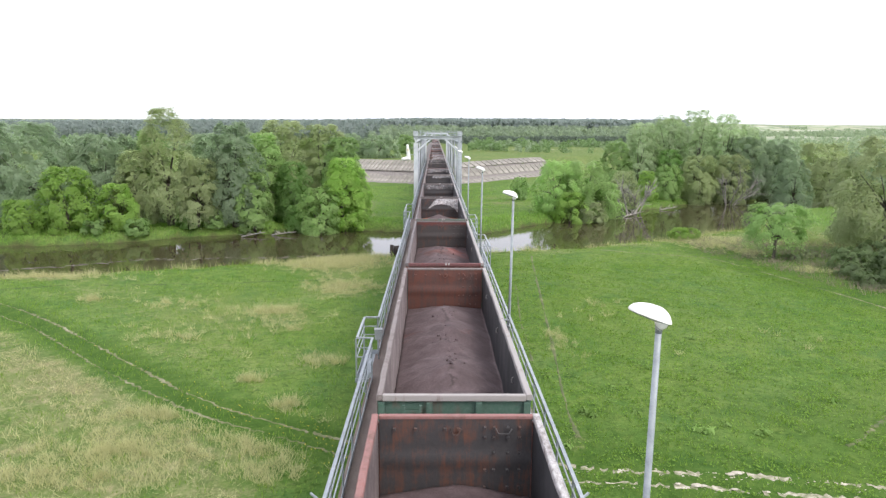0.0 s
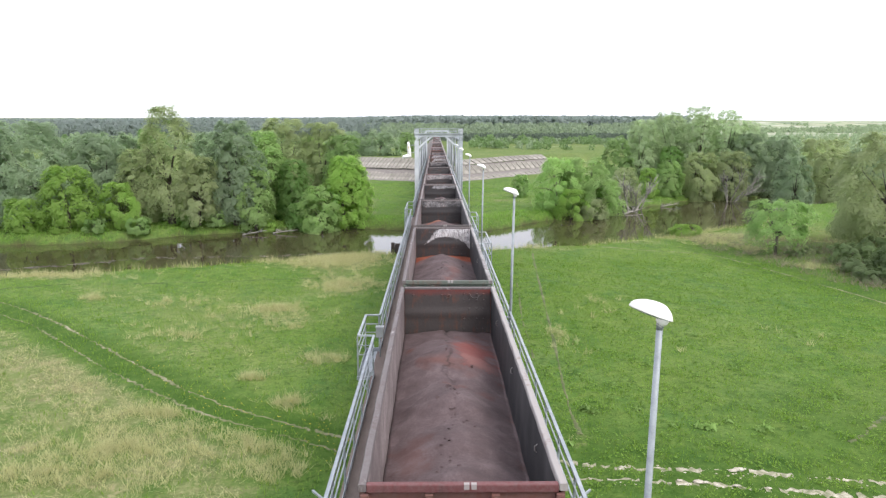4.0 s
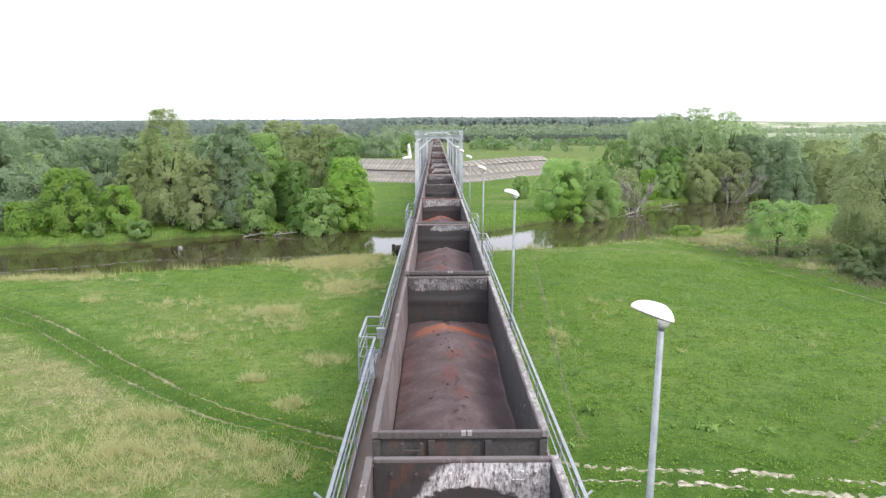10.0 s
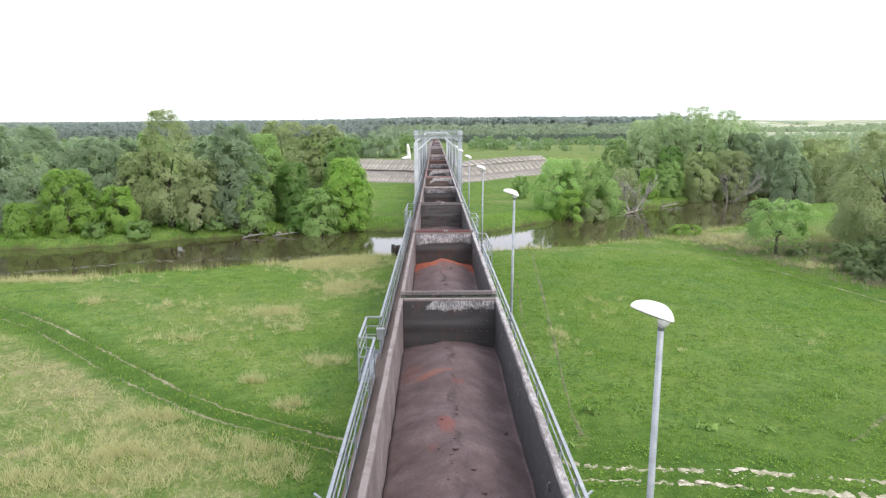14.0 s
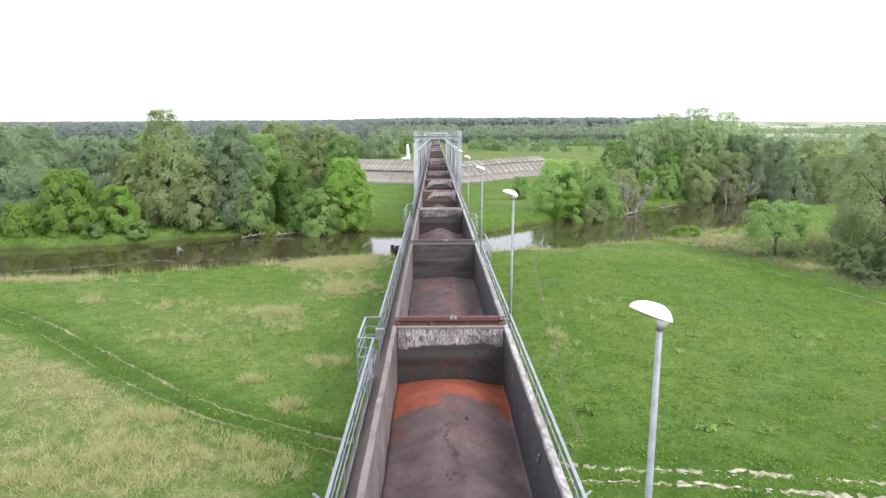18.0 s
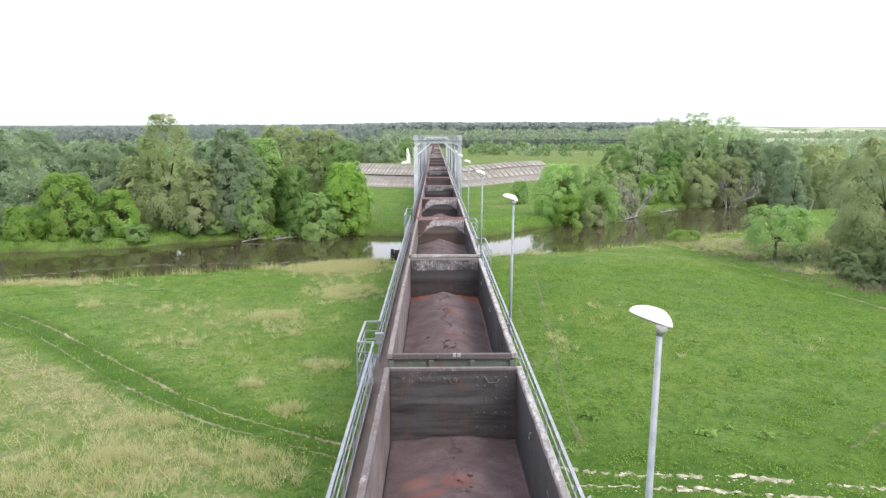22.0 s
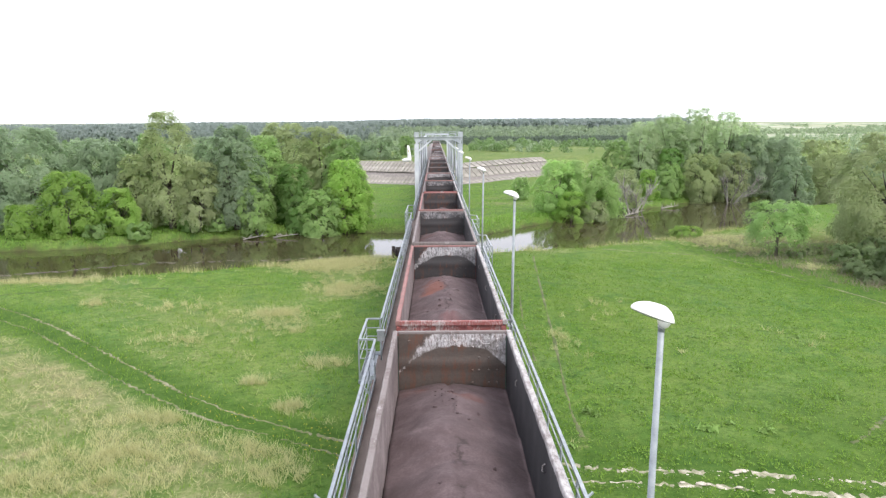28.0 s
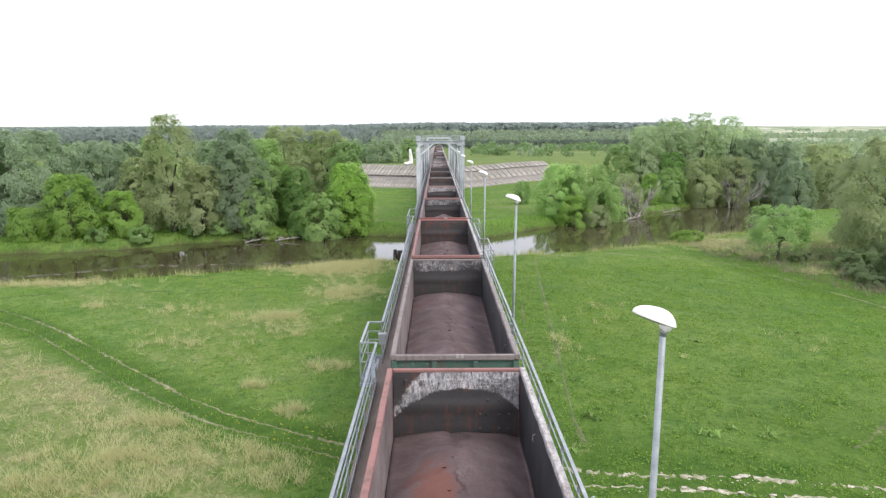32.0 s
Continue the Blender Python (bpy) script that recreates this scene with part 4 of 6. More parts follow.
make_cabinet()


def make_outrigger(side):
    o = thing("cable_bracket", "thin pale steel strut leaning out from the bridge", "strut", (MID + side * 2.62, 15.2, RAIL - 0.42))
    bm = bmesh.new()
    bar(bm, (0, 0, 0), (side * 0.88, 0.9, 0.15), 0.05)
    part("strut_arm", bm, GALV, o)


make_outrigger(-1)
make_outrigger(1)


# ---- the train ----
PITCH, FIRST = 13.92, 12.3 - 6.5


def travelled(t):
    return 4.4236 * t - 9.016e-3 * t ** 2 + 2.0872e-4 * t ** 3 - 2.6616e-6 * t ** 4


DARK, RUSTC = (0.046, 0.044, 0.045), (0.16, 0.068, 0.04)
RED, GREEN, GREYG, BROWN, BLACK = (0.24, 0.055, 0.048), (0.05, 0.12, 0.085), (0.1, 0.125, 0.1), (0.17, 0.062, 0.048), (0.055, 0.05, 0.05)
DUST, PINK, PALE = (0.2, 0.17, 0.16), (0.27, 0.12, 0.105), (0.34, 0.315, 0.3)
PAINTS = {k: wagon_paint("wagon_" + k, c, (0.14, 0.075, 0.055), a) for k, c, a in
          (("red", RED, 0.35), ("green", GREEN, 0.3), ("grey_green", GREYG, 0.4), ("brown", BROWN, 0.5), ("black", BLACK, 0.4),
           ("dust", DUST, 0.3), ("pink", PINK, 0.35), ("pale", PALE, 0.2), ("mauve", (0.125, 0.107, 0.105), 0.4))}
PAINTS["dust"] = wagon_paint("wagon_rim_dusty", DUST, (0.11, 0.075, 0.065), 0.4, 0.22)
PAINTS["mauve"] = wagon_paint("wagon_rim_mauve", (0.125, 0.107, 0.105), (0.09, 0.06, 0.055), 0.4, 0.24)
PAINTS["maroon"] = wagon_paint("wagon_maroon", (0.13, 0.034, 0.034), (0.07, 0.03, 0.028), 0.3)
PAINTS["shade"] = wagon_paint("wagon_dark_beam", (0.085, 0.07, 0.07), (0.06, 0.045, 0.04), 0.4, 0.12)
PAINTS["white_rim"] = wagon_paint("wagon_rim_white", (0.2, 0.18, 0.175), (0.08, 0.06, 0.055), 0.35, 0.66)
PAINTS["red_crust"] = wagon_paint("wagon_red_crusted", RED, (0.14, 0.075, 0.055), 0.35, 0.62)
PAINTS["pale_crust"] = wagon_paint("wagon_rim_crusted", DUST, (0.1, 0.07, 0.06), 0.4, 0.85)
PAINTS["dust_crust"] = wagon_paint("wagon_rim_flecked", DUST, (0.1, 0.07, 0.06), 0.4, 0.45)
# left wall in a lit tone, right ones near black: sun side and shade put in colour
INNER = {"left": surface("wagon_side_dusty_lit", (0.09, 0.07, 0.068), (0.2, 0.162, 0.158), (0.36, 0.31, 0.3), 1.2, 14, 0.85, 0, 0.3, 0.01, (1, 0.6, 0.4)),
         "right_crust": wagon_paint("wagon_side_crusted_shaded", (0.026, 0.027, 0.03), (0.015, 0.015, 0.016), 0.3, 0.12),
         "right": surface("wagon_side_shaded", (0.013, 0.014, 0.016), (0.025, 0.026, 0.029), (0.06, 0.059, 0.062), 1.2, 14, 0.7, 0.05, 0.3, 0.01, (1, 0.6, 0.4))}
WALLS = {
    "plain": wall_material("end_wall_plain", DARK, RUSTC, 0.42),
    "rust": wall_material("end_wall_rust", (0.07, 0.045, 0.04), (0.15, 0.058, 0.04), 0.7),
    "red_top": wall_material("end_wall_red_top", (0.055, 0.048, 0.046), RUSTC, 0.3, cap=0.1),
    "arc": wall_material("end_wall_arc", DARK, RUSTC, 0.3, 0.9, 0.35, 2.97, 0.2, -0.22),
    "stain": wall_material("end_wall_stain", DARK, RUSTC, 0.2, 0.56, 0.0, 3.12, 0.3, -0.45),
    "band": wall_material("end_wall_band", DARK, RUSTC, 0.3, 0.6, 0.05, 2.95, 0.2),
    "lines": wall_material("end_wall_lines", (0.07, 0.066, 0.066), RUSTC, 0.25, 0.18, 0.0, 3.15, 0.8),
    "speck": wall_material("end_wall_speck", DARK, RUSTC, 0.25, 0.42, 0.0, 2.98, 0.2),
    "arc_brown": wall_material("end_wall_arc_brown", (0.085, 0.07, 0.06), RUSTC, 0.4, 0.68, 0.34, 3.1, 0.2, -0.5),
    "patches": wall_material("end_wall_patches", DARK, RUSTC, 0.3, 0.66, 0.3, 3.02, 0.2, -0.68),
}
ORES = {
    "plain": ore_material("ore_plain", 9, 0.15, 0.0), "red": ore_material("ore_red", 9, 0.78, 3.1, 1.0, (0.175, 0.05, 0.034)),
    "patch": ore_material("ore_patch", 9, 0.38, 6.6), "patch_two": ore_material("ore_patch_two", 9, 0.34, 9.7),
}
ORANGE, ROSE, RUSTY, MAUVE = (0.3, 0.08, 0.035), (0.24, 0.125, 0.115), (0.16, 0.06, 0.045), (0.11, 0.075, 0.075)
ORES.update({
    "crumbs": ore_material("ore_crumbs", 9, 0.05, 0.7, spots=((0.0, 4.9, 0.35, 0.9, (0.16, 0.125, 0.125), 0.6), (-0.3, 1.5, 0.25, 0.8, (0.05, 0.033, 0.032), 0.6))),
    "red_heap": ore_material("ore_red_heap", 9, 0.25, 3.1, spots=((0.75, 3.6, 0.8, 1.9, (0.2, 0.055, 0.045), 1.35), (0.8, 2.3, 0.5, 0.5, ROSE, 0.9), (-0.9, -3.0, 0.5, 1.2, RUSTY, 0.5))),
    "strip": ore_material("ore_strip", 4.85, 0.12, 5.2, spots=((0.1, 4.3, 0.55, 0.4, MAUVE, 0.8), (-1.2, 4.2, 0.35, 0.45, ROSE, 0.7), (1.25, 4.5, 0.35, 0.4, ROSE, 0.7), (0.42, 0.5, 0.32, 1.4, RUSTY, 0.8), (0.1, -1.4, 0.25, 1.0, RUSTY, 0.8), (0.3, -4, 0.5, 0.9, RUSTY, 0.6))),
    "blade": ore_material("ore_blade", 9, 0.08, 1.7, spots=((-0.45, 4.45, 0.85, 0.85, (0.3, 0.115, 0.07), 1.5), (0.75, 4.45, 0.95, 0.55, ORANGE, 1.55), (1.0, 2.45, 0.58, 0.8, ROSE, 1.4), (1.0, 2.45, 0.36, 0.45, MAUVE, 1.5), (0.12, 1.5, 0.3, 0.4, RUSTY, 0.9), (-0.05, 0.1, 0.28, 0.7, RUSTY, 0.8), (0.27, -1.4, 0.3, 0.6, RUSTY, 0.85), (-1.35, 1.0, 0.3, 2.5, RUSTY, 0.5))),
    "streak": ore_material("ore_streak", 9, 0.08, 6.6, spots=((-0.6, 2.8, 0.6, 0.28, (0.27, 0.095, 0.06), 0.9), (-1.1, 3.3, 0.35, 0.7, RUSTY, 0.6), (-0.2, -0.6, 0.28, 0.36, (0.21, 0.06, 0.045), 0.8), (0.17, 2.1, 0.18, 0.25, RUSTY, 0.8), (-0.5, -1.5, 0.14, 0.3, RUSTY, 0.8))),
    "wide": ore_material("ore_wide", 3.9, 0.06, 2.9, spots=((-0.05, 3.4, 0.9, 1.0, MAUVE, 0.9), (-0.02, 2.2, 0.25, 0.4, RUSTY, 0.8), (0.6, 2.1, 0.7, 0.25, RUSTY, 0.5), (-1.2, 2.9, 0.25, 0.3, RUSTY, 0.8), (-0.1, -4.2, 0.6, 0.35, (0.22, 0.06, 0.042), 0.8), (-0.2, -3.2, 0.4, 0.3, RUSTY, 0.5))),
    "clods": ore_material("ore_clods", 9, 0.08, 9.7, spots=((-0.75, 4.1, 0.35, 0.3, (0.25, 0.1, 0.07), 0.8), (-0.55, 3.6, 0.4, 0.3, (0.24, 0.09, 0.065), 0.8), (0.05, 4.15, 0.45, 0.35, (0.21, 0.08, 0.06), 0.8), (0.35, 0.3, 0.55, 1.6, RUSTY, 0.8), (0.1, -2.5, 0.6, 1.0, RUSTY, 0.5))),
    "thin": ore_material("ore_thin", 5.35, 0.08, 8.4, 0.85, spots=((0.15, 2.2, 0.25, 0.9, RUSTY, 0.8), (0.2, -0.6, 0.35, 0.5, RUSTY, 0.6), (1.2, 4.7, 0.45, 0.5, (0.26, 0.09, 0.06), 0.8))),
    "smear": ore_material("ore_smear", 9, 0.08, 4.4, spots=((0.35, 4.7, 0.5, 0.5, RUSTY, 0.7), (-0.2, -2.0, 0.4, 0.8, RUSTY, 0.4))),
    "tongue": ore_material("ore_tongue", 9, 0.08, 7.3, spots=((-0.55, 3.5, 0.55, 1.1, (0.19, 0.07, 0.048), 1.1), (-0.8, 2.6, 0.35, 0.4, (0.23, 0.085, 0.06), 1.1), (0.0, -2.4, 0.4, 0.6, (0.2, 0.075, 0.07), 0.5))),
})
# paint of the outside, of the top rim, the far wall and the load, wagon by wagon from the front
LOOKS = [("brown", "pink", "plain", "plain"), ("brown", "pink", "plain", "plain"), ("green", "dust", "rust", "crumbs"), ("brown", "mauve", "red_top", "red_heap"),
         ("grey_green", "mauve", "arc", "strip"), ("black", "mauve", "speck", "blade"), ("black", "dust", "stain", "streak"), ("grey_green", "dust", "band", "wide"),
         ("brown", "mauve", "lines", "clods"), ("grey_green", "dust", "speck", "thin"), ("green", "dust", "arc_brown", "smear"), ("red", "pink", "patches", "tongue"),
         ("green", "dust", "speck", "plain"), ("black", "pink", "plain", "plain"), ("red", "mauve", "speck", "patch"), ("brown", "pink", "band", "thin"),
         ("grey_green", "dust", "plain", "red")]


EDGE = {2: "pale", 3: "pale", 4: "white_rim", 5: "white_rim", 6: "white_rim", 7: "pale_crust", 8: "white_rim", 9: "pale_crust"}
BEAM = {3: "maroon", 4: "grey_green", 5: "shade", 6: "shade", 7: "mauve", 8: "maroon", 9: "shade", 11: "red_crust", 10: "pale_crust", 2: "pale"}


def wagon_parts():
    """The pieces of an open wagon; its middle stands over the rail, its far end at +y."""
    out = []

    def add(name, fill, role, label="", under=None):
        bm = bmesh.new()
        fill(bm)
        for v in bm.verts:
            v.co.y *= 1.022
        out.append((name, finish(name, bm, RUNNING), role, label, under))

    def corrugated(bm, x0, x1, y, thick, ribs, inward):
        """An end wall with pressed horizontal ribs on its inner side."""
        nx, nz = 8, 44
        grid = []
        for j in range(nz + 1):
            z = 1.3 + (3.42 - 1.3) * j / nz
            d = 0.03 * max(0.0, math.sin((z - 1.3) / 2.06 * math.pi * ribs)) ** 2
            grid.append([bm.verts.new((x0 + (x1 - x0) * i / nx, y + inward * (thick / 2 + d), z)) for i in range(nx + 1)])
        for r0, r1 in zip(grid, grid[1:]):
            for i in range(nx):
                bm.faces.new((r0[i], r0[i + 1], r1[i + 1], r1[i])).smooth = True
        box(bm, x0, x1, y - thick / 2 + 0.008, y + thick / 2 - 0.008, 1.3, 3.4)

    def side_panel(bm, s):
        ny, nz = 84, 6
        grid = []
        for j in range(nz + 1):
            z = 1.3 + 2.08 * j / nz
            grid.append([bm.verts.new((s * (1.452 + 0.012 * math.sin(i * 0.9) * math.sin(j * 1.1 + i * 0.31)), -6.26 + 12.52 * i / ny, z)) for i in range(ny + 1)])
        for r0, r1 in zip(grid, grid[1:]):
            for i in range(ny):
                bm.faces.new((r0[i], r0[i + 1], r1[i + 1], r1[i])).smooth = True
        box(bm, min(s * 1.474, s * 1.484), max(s * 1.474, s * 1.484), -6.28, 6.28, 1.3, 3.38)

    def chord(bm, s):
        rnd = random.Random(5 + s)
        n = 32
        rings = []
        for i in range(n + 1):
            y = -6.36 + 12.72 * i / n
            ox, oz = rnd.uniform(-0.008, 0.008), rnd.uniform(-0.006, 0.004)
            prof = ((1.45, 3.37), (1.45, 3.465), (1.465, 3.482), (1.56, 3.482), (1.575, 3.465), (1.575, 3.36))
            rings.append([bm.verts.new((s * (px + ox), y, pz + oz)) for px, pz in prof])
        for r0, r1 in zip(rings, rings[1:]):
            for k in range(6):
                bm.faces.new((r0[k], r0[(k + 1) % 6], r1[(k + 1) % 6], r1[k]))
        bm.faces.new(rings[0])
        bm.faces.new(rings[-1])

    add("underframe", lambda bm: (box(bm, -0.3, 0.3, -6.3, 6.3, 0.92, 1.22), box(bm, -1.5, 1.5, -6.3, -6.05, 0.98, 1.24), box(bm, -1.5, 1.5, 6.05, 6.3, 0.98, 1.24)), "out")
    add("floor", lambda bm: box(bm, -1.46, 1.46, -6.3, 6.3, 1.24, 1.32), "out")
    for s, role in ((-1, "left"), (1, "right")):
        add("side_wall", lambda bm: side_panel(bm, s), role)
        add("top_chord", lambda bm: chord(bm, s), "rim" if s < 0 else "rim_right")
        for k in range(8):
            add("stake", lambda bm: box(bm, min(s * 1.49, s * 1.56), max(s * 1.49, s * 1.56), -6.2 + k * 1.77 - 0.07, -6.2 + k * 1.77 + 0.07, 1.15, 3.36), "out")
    for e, role in ((-1, "near_wall"), (1, "far_wall")):
        add("end_wall", lambda bm: corrugated(bm, -1.43, 1.43, e * 6.29, 0.04, 4, -e), role)
        add("end_beam", lambda bm: box(bm, -1.445, 1.445, min(e * 6.26, e * 6.37), max(e * 6.26, e * 6.37), 3.34 if e < 0 else 3.4, 3.478, 0.018), "beam" if e < 0 else "rim")
        for x in (-1.47, -0.5, 0.5, 1.47):
            add("end_post", lambda bm: box(bm, x - 0.06, x + 0.06, min(e * 6.312, e * 6.4), max(e * 6.312, e * 6.4), 1.0, 3.32), "out")
        add("end_rib", lambda bm: box(bm, -1.4, 1.4, min(e * 6.312, e * 6.36), max(e * 6.312, e * 6.36), 2.2, 2.32), "out")
        add("coupler", lambda bm: (box(bm, -0.12, 0.12, min(e * 6.3, e * 6.75), max(e * 6.3, e * 6.75), 0.95, 1.16, 0.02), box(bm, -0.2, 0.2, min(e * 6.72, e * 6.95), max(e * 6.72, e * 6.95), 0.88, 1.22, 0.04)), "gear")

    def steps(bm):
        for x in (-1.02, -0.68):
            box(bm, x - 0.025, x + 0.025, -6.47, -6.43, 1.2, 3.3)
        for k in range(6):
            box(bm, -1.02, -0.68, -6.465, -6.435, 1.4 + k * 0.35, 1.43 + k * 0.35)
    add("ladder", steps, "out")

    def bolts(bm):
        for x in (0.55, 0.72, 0.98, 1.2):
            for z in (2.05, 2.4, 2.75, 3.05, 3.25):
                if (x, z) in ((0.72, 2.05), (0.55, 2.75)):
                    continue
                box(bm, x - 0.025, x + 0.025, 6.2, 6.272, z - 0.025, z + 0.025, 0.008)
        for x in (-1.15, -0.75, -0.2, 0.05):
            box(bm, x - 0.03, x + 0.03, 6.2, 6.272, 3.19, 3.25, 0.008)
        tube(bm, [(-0.1, 6.22, 3.24), (-0.05, 6.2, 3.12), (0.05, 6.2, 3.12), (0.1, 6.22, 3.24)], 0.018, 6)
        tube(bm, [(0.75, 6.22, 3.24), (0.8, 6.2, 3.14), (1.0, 6.2, 3.14), (1.05, 6.22, 3.24)], 0.018, 6)
    add("wall_bolts", bolts, "far_wall")
    for k in range(3):
        y = -4.2 + 4.0 * k
        add("lashing_hook", lambda bm: tube(bm, [(1.45, y, 3.05), (1.41, y + 0.03, 3.0), (1.41, y + 0.05, 2.9), (1.45, y + 0.06, 2.86)], 0.014, 6), "rim_right")
    for e in (-1, 1):
        c = e * 4.33
        i = len(out)
        add("bogie", lambda bm: (box(bm, -1.12, -0.94, c - 1.25, c + 1.25, 0.42, 0.72, 0.05), box(bm, 0.94, 1.12, c - 1.25, c + 1.25, 0.42, 0.72, 0.05), box(bm, -1.0, 1.0, c - 0.2, c + 0.2, 0.5, 0.9, 0.03)), "gear")
        for a in (-0.925, 0.925):
            def wheels(bm):
                tube(bm, [(-0.9, c + a, 0.475), (0.9, c + a, 0.475)], 0.08, 10)
                for x in (-0.8, 0.8):
                    tube(bm, [(x - 0.065, c + a, 0.475), (x + 0.065, c + a, 0.475)], 0.473, 24)
            add("wheelset", wheels, "gear", "", i)
    return out


def ore_mesh(seed, drop=0.0):
    """A heaped load: a crest along the middle, humps where each grab was dropped, small slides."""
    rnd = random.Random(seed)
    nx, ny = 36, 150
    x, y = np.meshgrid(np.linspace(-1.44, 1.44, nx), np.linspace(-6.34, 6.34, ny))
    z = 1.95 - 0.05 * np.abs(x)
    for k in range(rnd.choice((4, 5, 5, 6))):
        cy = -5.6 + 11.2 * (k + 0.5) / 5 + rnd.uniform(-0.5, 0.5)
        cx = rnd.uniform(-0.2, 0.15)
        z = np.maximum(z, 2.02 + rnd.uniform(0.3, 0.5) - 0.34 * np.hypot((x - cx) * 1.05, (y - cy) * 0.6))
    ends = smooth((6.4 - np.abs(y)) / 2.4)
    z = 1.86 + (z - 1.86) * (0.35 + 0.65 * ends)
    step = (y * 0.55 + 0.25 * np.abs(x) + 0.3 * wave(x, y, 1.4, seed + 1) + rnd.uniform(0, 1)) % 1.0
    z = z + 0.055 * (step - 0.5) * smooth(step * 8) * ends + 0.05 * np.maximum(0, wave(x, y, 0.6, seed + 3)) ** 2
    z = z + 0.11 * np.cos(np.clip(x / 1.42, -1, 1) * math.pi / 2) + 0.03 * wave(x, y, 0.9, seed) + 0.01 * wave(x, y, 0.3, seed * 2)
    crack = np.exp(-((x - 0.12 * np.sin(y * 1.3 + seed)) / 0.07) ** 2) * (np.sin(y * 0.9 + seed) > 0.1)
    z = z - 0.07 * crack - drop + 0.005 * np.random.RandomState(seed).randn(*x.shape)
    v = np.stack([x, y, z], -1).reshape(-1, 3)
    low = v.copy()
    low[:, 2] = 1.33
    i = (np.arange(ny - 1)[:, None] * nx + np.arange(nx - 1)[None]).ravel()
    faces = [np.stack([i, i + 1, i + nx + 1, i + nx], 1)]
    k = nx * ny
    for edge in (np.arange(nx), np.arange(nx) + nx * (ny - 1), np.arange(ny) * nx, np.arange(ny) * nx + nx - 1):
        a, b = edge[:-1], edge[1:]
        faces.append(np.stack([a, b, b + k, a + k], 1))
    return raw("ore_load", np.concatenate([v, low]), np.concatenate(faces), ORES["plain"], True)


def crumb_mesh(heap, seed):
    """Small clods that broke off along the crest of a load."""
    rs = np.random.RandomState(seed)
    top = np.array([v.co[:] for v in heap.vertices[:5400]]).reshape(150, 36, 3)
    ico = bmesh.new()
    bmesh.ops.create_icosphere(ico, subdivisions=1, radius=1.0)
    ball = np.array([v.co[:] for v in ico.verts])
    tris = np.array([[v.index for v in f.verts] for f in ico.faces])
    ico.free()
    vs, fs = [], []
    spots = rs.uniform(-5.2, 5.4, 5)
    for k in range(44):
        y = spots[rs.randint(5)] + 0.45 * rs.randn()
        x = 0.12 * math.sin(y * 1.3 + seed) + 0.16 * rs.randn()
        i, j = int(np.clip((y + 6.34) / 12.68 * 149, 0, 149)), int(np.clip((x + 1.44) / 2.88 * 35, 0, 35))
        r = 0.015 + 0.045 * rs.rand() ** 2.5
        vs.append(top[i, j] + np.array([0, 0, 0.3 * r]) + ball * r * rs.uniform(0.55, 1.25, (len(ball), 1)) * np.array([1.2, 1.0, 0.75]))
        fs.append(tris + k * len(ball))
    return raw("loose_ore", np.concatenate(vs), np.concatenate(fs), ORES["plain"])


TRAIN = []
COLOUR = {"brown": "brown", "green": "green", "grey_green": "grey-green", "black": "blackened", "red": "red"}
BACK = {"plain": "a dark end wall", "rust": "a rusty end wall", "red_top": "a red-stained end wall", "arc": "a white splash on its end wall", "stain": "a dark stained end wall",
        "band": "a white crusted end wall", "lines": "a ribbed grey end wall", "speck": "a speckled end wall", "arc_brown": "a white and brown end wall", "patches": "white patches on its end wall"}
FILL = {"crumbs": "purple-brown iron ore with crumbled lumps", "red_heap": "brown iron ore with a red heap", "streak": "brown iron ore with an orange streak", "clods": "brown iron ore with reddish clods",
        "smear": "purple-brown iron ore with a rusty smear", "tongue": "brown iron ore with a rust-red tongue", "plain": "purple-brown iron ore", "red": "rust-red iron ore", "strip": "brown iron ore with an orange strip", "blade": "brown iron ore with an orange patch",
        "wide": "brown iron ore with a broad orange band", "thin": "brown iron ore with a thin orange edge", "patch": "brown iron ore with rusty patches", "patch_two": "brown iron ore with rusty patches"}


